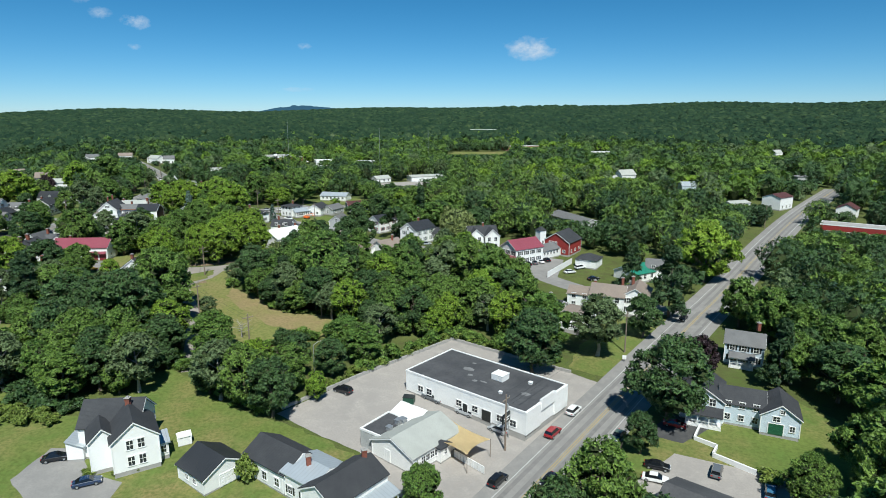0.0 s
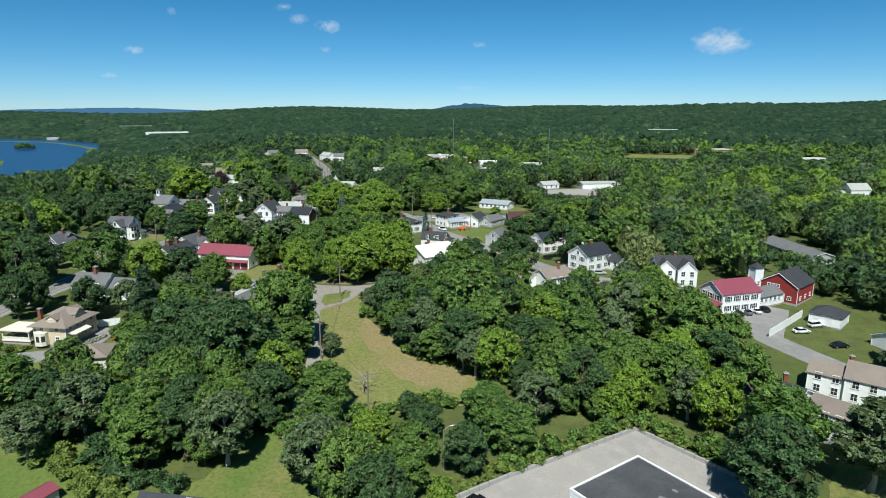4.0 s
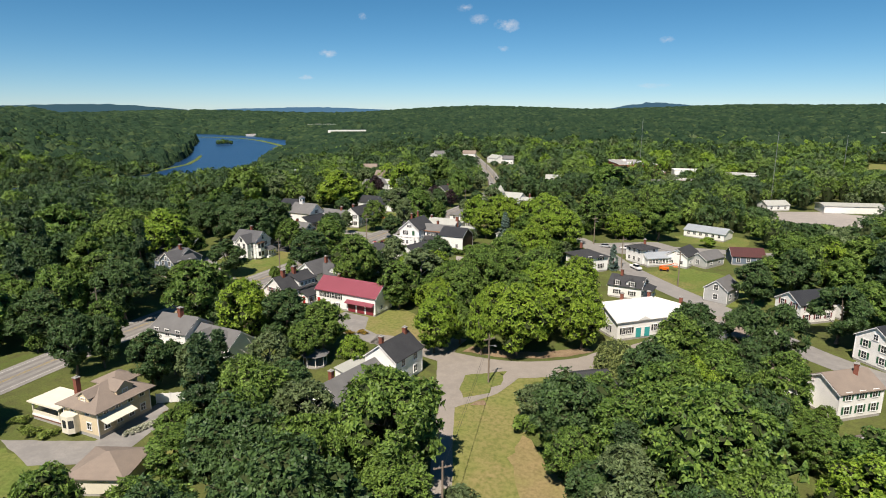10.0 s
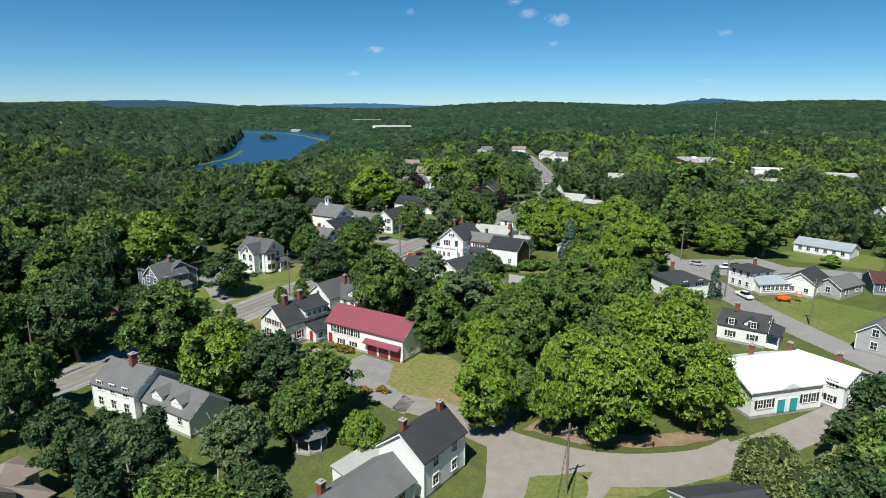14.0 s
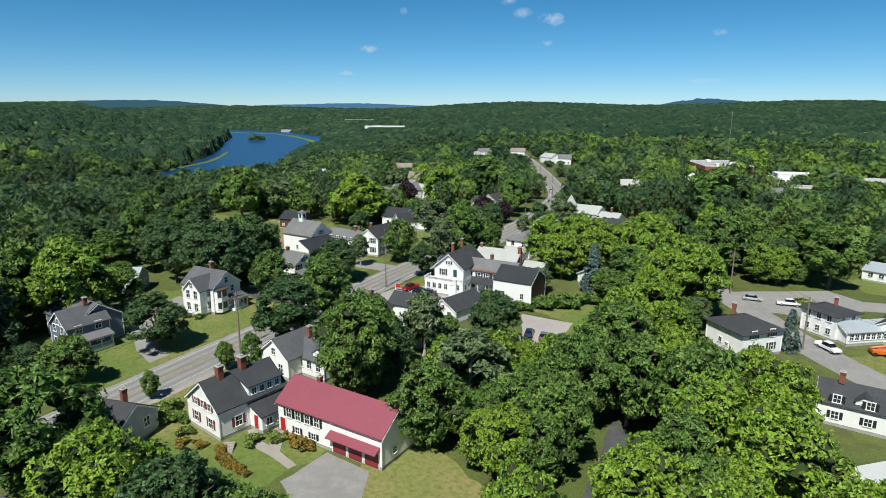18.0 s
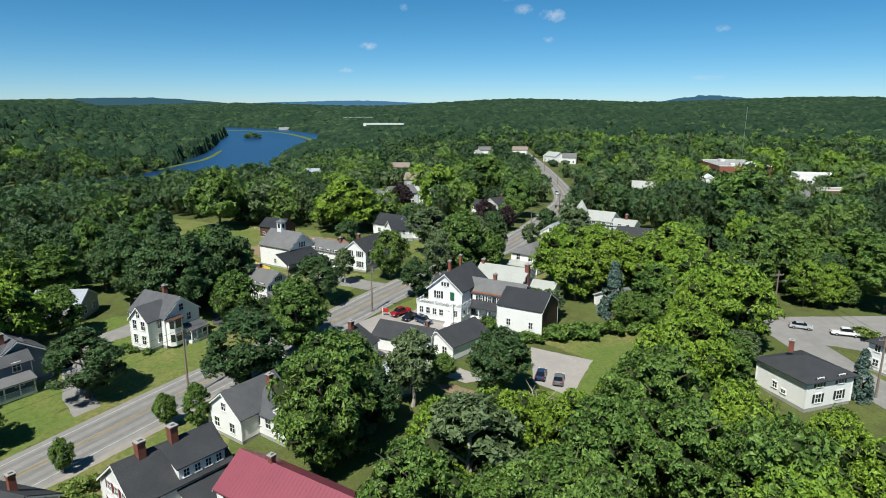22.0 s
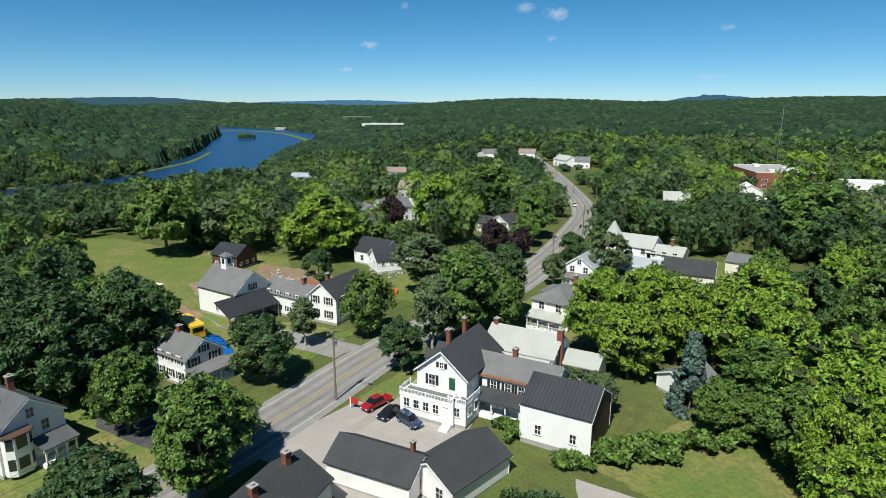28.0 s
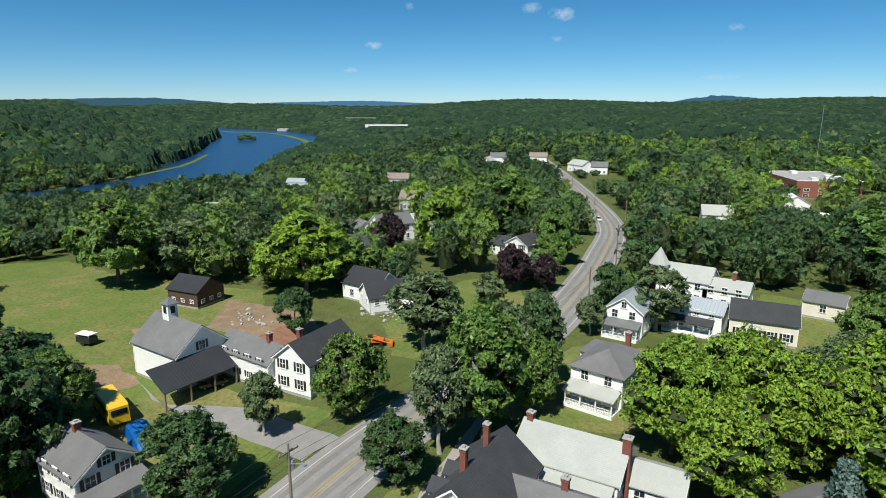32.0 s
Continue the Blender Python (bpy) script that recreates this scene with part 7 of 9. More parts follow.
for x, y, c in ((27.0, 189.0, "black"), (29.2, 190.6, "grey"), (31.5, 192.2, "white"), (33.8, 194.0, "black")):
    car("sedan", x, y, 110, c, c + " saloon car parked at the inn")
car("sedan", 39.0, 181.8, 20, "white", "white saloon car on the grass by the fence")
car("suv", 43.2, 186.6, 30, "white", "white estate car on the grass by the fence")
car("sedan", 45.0, 176.0, 20, "black", "black saloon car behind the gabled house")
car("pickup", -145.7, 244.3, -95, "red", "red pickup truck parked before the farmhouse")
car("sedan", -142.7, 243.5, -92, "black", "black saloon car parked before the farmhouse")
car("suv", -139.4, 243.4, -14, "navy", "dark blue estate car parked at the porch")
car("pickup", -117.7, 220.4, 130, "green", "old dark pickup truck on the back grass")
car("suv", -184.9, 257.0, 70, "black", "black estate car by the carport")
car("sedan", -111.8, 236.2, 109, "navy", "dark blue saloon car on the gravel lot")
car("sedan", -108.9, 236.2, 109, "grey", "grey saloon car on the gravel lot")
car("pickup", -66.6, 259.6, -45, "white", "white pickup truck beside the side street")
car("sedan", -81.7, 280.4, 10, "silver", "silver saloon car on the side street")
car("pickup", -74.9, 281.0, 15, "white", "white pickup truck at the corner")
car("suv", -170.9, 172.6, 20, "red", "red car on a shaded drive")
car("suv", -189.0, 409.0, -60, "white", "white car far down the street")
car("sedan", -6.0, 214.0, 10, "silver", "silver saloon car beside the white house")
car("suv", -174.5, 225.4, 20, "silver", "silver car under the trees")

bus = thing("school_bus", -188.6, 244.8, "yellow school bus parked on the farm grass", "bus", rot=168)
bm = bmesh.new()
extrude_profile(bm, [(-4.2, 0.5), (-4.25, 2.7), (-4.0, 2.95), (2.6, 2.95), (2.9, 2.7), (3.0, 1.5), (4.2, 1.35), (4.3, 0.5)], 1.2, 1.1)
part("body", bm, paint("bus_yellow", CAR_PAINT["yellow"], 0.35, 0.3), bus)
for k in range(9):
    for e in (-1, 1):
        bm = bmesh.new()
        box(bm, -3.9 + k * 0.72, -3.35 + k * 0.72, -0.03, 0.03, 1.75, 2.4)
        part("side_window", bm, M["carglass"], bus, "", pose(0, e * 1.15, 0))
bm = bmesh.new()
box(bm, 2.95, 3.05, -0.9, 0.9, 1.6, 2.5)
part("windscreen", bm, M["carglass"], bus)
bm = bmesh.new()
box(bm, -4.29, -4.22, -0.9, 0.9, 1.7, 2.4)
part("rear_window", bm, M["carglass"], bus)
for sx in (-2.6, 3.0):
    for sy in (-1.05, 1.05):
        part("wheel", MESHES["wheel"], None, bus, "", pose(sx, sy, 0.45) @ Matrix.Scale(1.3, 4))
tr = thing("camper_trailer", -192.6, 240.2, "rounded silver camper trailer on the grass", "trailer", rot=-12)
bm = bmesh.new()
bmesh.ops.create_uvsphere(bm, u_segments=20, v_segments=12, radius=1.0)
for v in bm.verts:
    f = lambda c, e: math.copysign(abs(c) ** e, c)
    v.co = Vector((f(v.co.x, 0.6) * 2.6, f(v.co.y, 0.6) * 1.1, f(v.co.z, 0.6) * 1.15 + 1.6))
part("shell", bm, paint("polished_aluminium", (0.55, 0.57, 0.58), 0.3, metal=0.8), tr)
for e in (-1, 1):
    part("wheel", MESHES["wheel"], None, tr, "", pose(0, e * 0.95, 0.34))
    bm = bmesh.new()
    box(bm, -0.7, 0.7, -0.03, 0.03, 1.5, 2.1)
    part("window", bm, M["carglass"], tr, "", pose(0, e * 1.09, 0))
bt = thing("tarpaulin", -179.4, 243.9, "blue tarpaulin draped over a long stack", "tarpaulin", rot=-16)
bm = bmesh.new()
g = [[bm.verts.new(((i / 8 - 0.5) * 7.4, (j / 8 - 0.5) * 3.0, max(0.02, 1.5 * (1 - (2 * abs(i / 8 - 0.5)) ** 9) * (1 - (2 * abs(j / 8 - 0.5)) ** 6)) + 0.07 * math.sin(i * 2.1 + j * 1.3))) for j in range(9)] for i in range(9)]
for i in range(8):
    for j in range(8):
        bm.faces.new((g[i][j], g[i + 1][j], g[i + 1][j + 1], g[i][j + 1]))
part("sheet", bm, paint("blue_tarpaulin", (0.01, 0.12, 0.42), 0.4), bt)
bt2 = copy_thing(bt, pose(-186.3, 262.8, gz(-186.3, 262.8) + 3.9, 0, 0, 100) @ Matrix.Diagonal((0.62, 1.2, 1.3, 1)))
tagged(bt2, "blue tarpaulin over the ell's roof")

lift = thing("boom_lift", -59.4, 262.4, "orange boom lift folded on the grass", "machine", rot=20)
orange = paint("machine_orange", (0.65, 0.13, 0.01), 0.4)
bm = bmesh.new()
box(bm, -1.3, 1.3, -0.9, 0.9, 0.4, 1.0)
part("chassis", bm, orange, lift)
for sx in (-0.9, 0.9):
    for sy in (-0.95, 0.95):
        part("wheel", MESHES["wheel"], None, lift, "", pose(sx, sy, 0.36))
bm = bmesh.new()
tube(bm, (-1.2, 0, 1.2), (2.6, 0, 2.1), 0.16, 0.13)
part("boom", bm, orange, lift)
bm = bmesh.new()
box(bm, 2.5, 3.6, -0.6, 0.6, 1.2, 1.3)
for x in (2.55, 3.55):
    for y in (-0.55, 0.55):
        box(bm, x - 0.03, x + 0.03, y - 0.03, y + 0.03, 1.3, 2.2)
box(bm, 2.5, 3.6, -0.58, -0.52, 2.15, 2.22)
box(bm, 2.5, 3.6, 0.52, 0.58, 2.15, 2.22)
part("basket", bm, orange, lift)
trc = thing("tractor_loader", -176.6, 281.4, "orange and black tractor with loader on the lawn", "tractor", rot=35)
bm = bmesh.new()
extrude_profile(bm, [(-1.3, 0.7), (-1.3, 1.4), (-0.3, 1.4), (0.0, 1.3), (1.6, 1.3), (1.7, 0.7)], 0.5)
part("body", bm, orange, trc)
for sx, rr in ((-0.9, 1.6), (1.2, 1.1)):
    for sy in (-0.8, 0.8):
        part("wheel", MESHES["wheel"], None, trc, "", pose(sx, sy, 0.34 * rr) @ Matrix.Scale(rr, 4))
for sy in (-0.7, 0.7):
    bm = bmesh.new()
    tube(bm, (-0.2, sy, 1.5), (2.6, sy, 0.7), 0.09, 0.08)
    part("loader_arm", bm, orange, trc)
bm = bmesh.new()
box(bm, 2.5, 3.1, -0.95, 0.95, 0.2, 0.8)
part("bucket", bm, orange, trc)
bm = bmesh.new()
box(bm, -1.0, -0.3, -0.4, 0.4, 1.4, 1.8)
part("seat", bm, M["shutter"], trc)
ut = thing("farm_trailer", -215.2, 254.2, "small dark covered farm trailer on the grass", "trailer", rot=15)
bm = bmesh.new()
box(bm, -1.5, 1.5, -0.8, 0.8, 0.5, 1.5)
part("box", bm, M["shutter"], ut)
bm = bmesh.new()
box(bm, -1.55, 1.55, -0.85, 0.85, 1.9, 2.0)
part("cover", bm, M["trim"], ut)
for e in (-1, 1):
    part("wheel", MESHES["wheel"], None, ut, "", pose(0, e * 0.8, 0.34))
    for x in (-1.4, 1.4):
        bm = bmesh.new()
        box(bm, x - 0.04, x + 0.04, -0.04, 0.04, 1.5, 1.9)
        part("post", bm, M["steel"], ut, "", pose(0, e * 0.7, 0))


fc = thing("board_fence", -107, 229.4, "low weathered brown board fence below the lot", "fence")
for k in range(13):
    p = np.array((-113.4, 228.6)) + np.array((0.985, 0.17)) * k * 1.02
    bm = bmesh.new()
    box(bm, -0.48, 0.48, -0.03, 0.03, 0.05, 0.85)
    box(bm, -0.53, -0.45, -0.06, 0.06, -0.2, 0.95)
    part("board", bm, M["poletimber"], fc, "", pose(p[0] + 107, p[1] - 229.4, gz(*p) - gz(-107, 229.4), 0, 0, 10))


def rubble(x, y, n, spread, seed, label):
    rng = np.random.default_rng(seed)
    e = thing("stone_heap", x, y, label, "stones")
    for k in range(n):
        bm = bmesh.new()
        bmesh.ops.create_icosphere(bm, subdivisions=1, radius=1.0)
        for v in bm.verts:
            v.co *= rng.uniform(0.7, 1.15)
        s = rng.uniform(0.15, 0.5)
        part("stone", bm, M["concrete"], e, "", pose(rng.normal() * spread, rng.normal() * spread * 0.5, s * 0.35, rng.uniform(0, 90), 0, rng.uniform(0, 360)) @ Matrix.Diagonal((s * 1.3, s, s * 0.7, 1)))


rubble(-204, 277, 26, 3.0, 4, "heap of pale rubble stones on bare earth")
rubble(-229, 281, 18, 3.2, 5, "heap of scrap and stones at the meadow's edge")
rubble(-186, 293, 22, 2.6, 6, "pale rubble below the cottage")
patch("bare_earth", [(-216, 282), (-206, 270), (-190, 272), (-186, 280), (-198, 286)], M["dirt"], 0.045, "bare brown earth behind the barn")
patch("bare_earth", [(-216, 262), (-206, 258), (-202, 264), (-212, 270)], M["dirt"], 0.045, "worn bare earth")


# ---- poles, lamps, signs ----
def utility_pole(x, y, h=10.0, rot=0.0, lamp=False, transformer=False):
    e = thing("utility_pole", x, y, "weathered timber utility pole with crossarm", "pole", "utility poles", rot)
    bm = bmesh.new()
    tube(bm, (0, 0, -0.5), (0, 0, h), 0.17, 0.11, 8)
    part("pole", bm, M["poletimber"], e)
    bm = bmesh.new()
    box(bm, -1.1, 1.1, -0.06, 0.06, h - 0.9, h - 0.76)
    arm = part("crossarm", bm, M["poletimber"], e)
    for x_ in (-1.0, -0.4, 0.4, 1.0):
        bm = bmesh.new()
        tube(bm, (x_, 0, h - 0.76), (x_, 0, h - 0.55), 0.05, 0.03, 6)
        part("insulator", bm, M["concrete"], arm)
    if transformer:
        bm = bmesh.new()
        tube(bm, (0.32, 0, h - 2.6), (0.32, 0, h - 1.7), 0.24, 0.24, 10)
        part("transformer", bm, M["steel"], e)
    if lamp:
        bm = bmesh.new()
        tube(bm, (0, 0, h - 2.0), (0, -1.6, h - 1.4), 0.04, 0.035, 6)
        la = part("lamp_arm", bm, M["steel"], e)
        bm = bmesh.new()
        box(bm, -0.14, 0.14, -2.1, -1.5, h - 1.48, h - 1.34)
        part("lamp_head", bm, M["steel"], la)
    return Vector((x, y, gz(x, y) + h - 0.55))


def wire(a, b, sag=0.7, off=(0, 0, 0), r=0.018):
    cu = bpy.data.curves.new("cable", "CURVE")
    cu.dimensions = "3D"
    cu.bevel_depth, cu.bevel_resolution = r, 0
    sp = cu.splines.new("POLY")
    sp.points.add(12)
    for k in range(13):
        t = k / 12
        p = a.lerp(b, t) + Vector(off) + Vector((0, 0, -sag * 4 * t * (1 - t)))
        sp.points[k].co = (*p, 1)
    cu.materials.append(M["blackwire"])
    tagged(new("cable", cu), "thin black overhead cable", "cable", "overhead cables")


def line_of(poles, offs=((-1, 0), (1, 0), (0, -1.6))):
    for a, b in zip(poles[:-1], poles[1:]):
        d = (b - a).to_2d().normalized()
        n_ = Vector((d.y, -d.x))
        for o, dz in offs:
            wire(a, b, 0.5, (n_.x * o, n_.y * o, dz))


p1 = [utility_pole(x, y, 10.5, r, l, t) for x, y, r, l, t in ((-147.8, 150, 96, False, False), (-149.8, 201.9, 94, False, True), (-151.2, 242.4, 92, True, True), (-150.6, 284, 90, False, False), (-152.5, 312, 100, False, False), (-162.0, 352, 110, False, True), (-174.0, 392, 115, False, False), (-203.0, 440, 120, False, False), (-236, 493, 120, False, False))]
line_of(p1)
p2 = [utility_pole(x, y, 9.6, r, l, t) for x, y, r, l, t in ((9.8, 87.5, 55, False, True), (40.0, 126.3, 55, False, False), (59.0, 149.5, 55, True, True), (96, 199, 55, False, False), (135, 252, 55, False, False))]
line_of(p2)
p3 = [utility_pole(x, y, 8.8, r, l, False) for x, y, r, l in ((-40.6, 120.7, 40, False), (-57.8, 138.0, 50, False), (-69.8, 173.0, 60, True))]
line_of(p3, ((0, 0), (0, -0.9)))
e = thing("timber_pole", -29.6, 141.6, "bare weathered timber pole at the wood edge", "pole")
bm = bmesh.new()
tube(bm, (0, 0, -0.4), (0, 0, 9.0), 0.16, 0.11, 8)
part("pole", bm, M["poletimber"], e)
p4 = [utility_pole(x, y, 9.5, r, l, False) for x, y, r, l in ((-53, 249, 45, False), (-70.2, 257.4, 45, False), (-86.5, 282.8, 45, True))]
line_of(p4, ((-0.8, 0), (0.8, 0)))
for x, y, r in ((-25.2, 111.5, 20),):
    e = thing("street_lamp", x, y, "grey steel lamp post with curved arm", "lamp", "", r)
    bm = bmesh.new()
    tube(bm, (0, 0, -0.3), (0, 0, 6.6), 0.1, 0.07, 8)
    part("pole", bm, M["steel"], e)
    bm = bmesh.new()
    tube(bm, (0, 0, 6.5), (0.9, 0, 7.2), 0.05, 0.045, 6)
    tube(bm, (0.9, 0, 7.2), (1.9, 0, 7.25), 0.045, 0.04, 6)
    part("arm", bm, M["steel"], e)
    bm = bmesh.new()
    box(bm, 1.7, 2.4, -0.14, 0.14, 7.15, 7.3)
    part("lamp_head", bm, M["steel"], e)
sg = thing("shop_sign", 10.2, 90.5, "roadside shop sign on a steel frame", "sign", rot=55)
bm = bmesh.new()
for x in (-0.9, 0.9):
    tube(bm, (x, 0, -0.3), (x, 0, 4.6), 0.07, 0.07)
part("frame", bm, M["steel"], sg)
bm = bmesh.new()
box(bm, -1.2, 1.2, -0.1, 0.1, 3.2, 4.8)
part("panel", bm, M["shutter"], sg, "dark sign panel")
bm = bmesh.new()
box(bm, -0.95, 0.95, -0.13, 0.13, 4.0, 4.2)
box(bm, -0.7, 0.7, -0.13, 0.13, 3.55, 3.75)
part("lettering_bar", bm, M["trim"], sg, "pale bars of lettering")
sg = thing("yard_sign", -148.2, 242.1, "small red and white sign on a post", "sign", rot=20)
bm = bmesh.new()
box(bm, -0.06, 0.06, -0.06, 0.06, -0.2, 1.6)
part("post", bm, M["trim"], sg)
bm = bmesh.new()
box(bm, -0.1, 1.1, -0.04, 0.04, 0.7, 1.5)
part("panel", bm, M["redpaint"], sg)
sg = thing("roadside_sign", 38.5, 121.5, "small white roadside sign", "sign", rot=-12)
bm = bmesh.new()
box(bm, -0.04, 0.04, -0.04, 0.04, -0.2, 1.0)
part("post", bm, M["steel"], sg)
bm = bmesh.new()
box(bm, -0.4, 0.4, -0.03, 0.03, 0.6, 1.5)
part("panel", bm, M["trim"], sg)

# ---- large buildings farther off ----
def flat_hall(x, y, rot, L, W, hgt, wall, roof, label, wins=""):
    b = thing("building", x, y, label, "building")
    return b, block(b, x, y, rot, L, W, hgt, hgt, roof, wall, "flat", wins=wins, wsize=(2.2, 1.4), found=0.3)


b, at = flat_hall(-139, 530, -62, 40, 26, 8.8, "brickwall", "concrete", "large flat-roofed red brick school", "f2x7 r2x4")
for x, y in ((8, 4), (14, 6), (-10, -3), (18, -6)):
    vent_box(b, at, x, y, 8.85, 4, 2.5, 1.4, "rooftop_unit")
flat_hall(-130, 440, 70, 12, 7, 4.5, "white", "whiteroof", "low white flat-roofed entrance wing", "f1x4")
far_house(-138, 468, 108, 12, 9, 4.5, 7.5, "whiteroof")
flat_hall(-97, 520, 20, 22, 12, 6, "white", "whiteroof", "low white flat-roofed school wing", "f1x6")
flat_hall(-88, 454, 22, 14, 10, 6.2, "brickwall", "concrete", "low flat-roofed red brick wing", "f1x4")
flat_hall(-62, 516, 10, 26, 16, 5, "greyclap", "palegrey", "low grey flat-roofed building", "f1x4")
tw = thing("brick_stack", -105, 462, "red brick tower block on the school", "tower")
block(tw, -105, 462, 20, 7, 6, 9.5, 9.5, "concrete", "brickwall", "flat", trim=False)
flat_hall(-880, 1105, 35, 84, 30, 9, "whiteroof", "metalroof", "long white factory hall")
flat_hall(-1180, 1350, 35, 80, 36, 10, "whiteroof", "palegrey", "long white factory hall")
flat_hall(-1130, 1400, 35, 50, 30, 14, "whiteroof", "palegrey", "tall white factory hall")
flat_hall(-1150, 1080, 35, 22, 16, 7, "greyclap", "redroof", "distant pale factory hall")
b = thing("storage_building", -11, 405, "long white storage shed with blue doors", "building")
at = block(b, -11, 405, 22, 24, 10, 3.6, 4.6, "palegrey", "white", found=0.2)
garage_doors(b, at, "f", 24, 10, (-7, -2, 3), 3.2, 2.8)
patch("side_lot", [(-45, 385), (-34, 354), (-4, 362), (8, 395), (-22, 399)], M["gravel"], 0.045, "pale gravel lot before the shed")
flat_hall(160, 642, 15, 30, 12, 5, "white", "palegrey", "long low white building", "f1x6")
flat_hall(182, 600, 5, 14, 9, 5, "white", "whiteroof", "small low white building", "f1x3")
flat_hall(85, 1310, 15, 75, 24, 9, "whiteroof", "palegrey", "long pale hall far off")
far_house(-40, 394, 40, 11, 7, 3, 5, "palegrey")
flat_hall(100, 745, 10, 56, 18, 6, "brickwall", "concrete", "low red brick school", "f1x6")
patch("ball_field", [(0, 622), (72, 628), (80, 712), (14, 716)], M["dryfield"], 0.06, "dry open ball field")
flat_hall(167, 241, -35, 26, 10, 5.2, "redclap", "concrete", "long orange-brown motel building", "f1x7")
far_house(165, 299, 35, 12, 9, 7, 8.8, "maroon", "white", "tall white building with red roof")
far_house(144, 298, 20, 12, 7, 3.6, 4.6, "palegrey", "white", "plain white commercial building")
far_house(187, 279, 50, 10, 8, 5, 7.5, "maroon", "white", "white house with purple-brown roof")
far_house(234, 402, 20, 11, 8, 5, 6, "grey", "greyclap", "grey house among trees")
far_house(260, 402, 20, 10, 8, 3.5, 6, "tanroof", "greyclap", "house with tan roof among trees")
far_house(330, 610, 20, 9, 7, 6, 9, "palegrey")
far_house(-328, 470, 30, 12, 8, 5, 8, "tanroof", "greyclap", "house with tan roof among trees")
far_house(-414, 474, 30, 14, 8, 5, 7.5, "metalroof", "paleblue", "house with pale blue metal roof near the river")
far_house(-154, 419, 20, 9, 7, 5.5, 8.5, "palegrey")
far_house(-220, 353, 20, 10, 7, 5.5, 8, "palegrey")
flat_hall(120, 318, 20, 24, 10, 4, "greyclap", "palegrey", "low pale metal shed", "")
for x, y, h_ in ((-42, 410, 34), (-139, 556, 38), (-12, 505, 30)):
    e = thing("radio_mast", x, y, "slender grey steel radio mast", "mast")
    for k in range(6):
        bm = bmesh.new()
        tube(bm, (0, 0, h_ * k / 6), (0, 0, h_ * (k + 1) / 6), 0.10, 0.09, 5)
        part("mast_section", bm, M["steel"], e)

# ---- hedges, garden beds and shrubs ----
for x, y, r, hh in ((-118.0, 247.0, 1.3, 1.6), (-119.8, 246.4, 1.5, 1.8), (-116.4, 250.4, 1.9, 2.4), (-114.6, 251.8, 2.1, 2.6), (-112.8, 253.4, 2.2, 2.6), (-111.0, 255.2, 2.0, 2.4), (-128.6, 249.0, 1.4, 1.8), (-127.2, 248.0, 1.3, 1.7), (-108.6, 258.2, 2.0, 2.4), (-105, 262, 2.2, 2.0), (-171, 205.6, 0.8, 0.9), (-173.6, 205.6, 0.8, 1.0), (-168.6, 206.6, 0.9, 1.0), (-136.5, 182.2, 1.2, 1.4)):
    shrub(x, y, r, hh, "leaf", "dense green garden hedge shrub")
for x, y, r, hh in ((-138.6, 181.0, 1.6, 1.8), (-140.4, 182.6, 1.7, 1.6), (-133.0, 180.8, 1.0, 1.2), (-124.4, 184.4, 1.2, 1.1), (-122.4, 186.6, 1.2, 1.1), (-47.6, 80.0, 0.8, 0.8), (-45.6, 81.4, 0.9, 0.8), (-51.6, 79.6, 1.0, 0.9), (-28.4, 79.4, 1.9, 3.4), (-124.5, 124.0, 1.2, 1.1), (-120.0, 123.2, 1.4, 1.2), (-117.0, 124.0, 1.2, 1.0), (47.6, 80.4, 1.6, 1.6), (49.4, 79.0, 1.8, 1.6), (-63, 271, 1.0, 1.3), (-72, 281.5, 2.0, 1.8)):
    shrub(x, y, r, hh)
for x, y, r in ((-120.6, 187.6, 0.8), (-119.0, 187.2, 0.9), (-117.2, 187.4, 0.8), (-129.0, 180.2, 0.9), (-131.4, 179.0, 1.0), (-105.0, 178.0, 1.1), (-103.0, 179.6, 1.0), (-107.0, 137.0, 0.8), (-104.0, 134.0, 0.9)):
    shrub(x, y, r, 0.8, "flower", "bed of orange day lilies")
rng = np.random.default_rng(12)
edge = [(-29, 98), (-22, 106), (-14, 114.5), (-6, 122.5), (2, 131), (12, 126), (22, 119.5)]
for p, q in zip(edge[:-1], edge[1:]):
    for k in range(5):
        t = (k + rng.uniform(0, 1)) / 5
        x, y = p[0] + (q[0] - p[0]) * t - 0.8, p[1] + (q[1] - p[1]) * t + 1.2
        shrub(x + rng.normal() * 0.4, y + rng.normal() * 0.4, rng.uniform(0.8, 1.5), rng.uniform(0.8, 1.6), "shrub", "yellow-green weeds along the lot's wall")
edge = [(-46.6, 152.0), (-39, 143.4), (-30, 142.6), (-22.5, 141)]
for p, q in zip(edge[:-1], edge[1:]):
    for k in range(7):
        t = (k + rng.uniform(0, 1)) / 7
        shrub(p[0] + (q[0] - p[0]) * t + 0.5, p[1] + (q[1] - p[1]) * t + 0.6, rng.uniform(0.7, 1.3), rng.uniform(0.6, 1.2), "shrub", "yellow-green brush along the field edge")
lw = thing("retaining_wall", -6, 121.5, "low pale block wall along the parking lot", "wall")
edge = [np.array(p) for p in ((-28.5, 99), (-16, 112.6), (2, 130.6), (26, 115.6))]
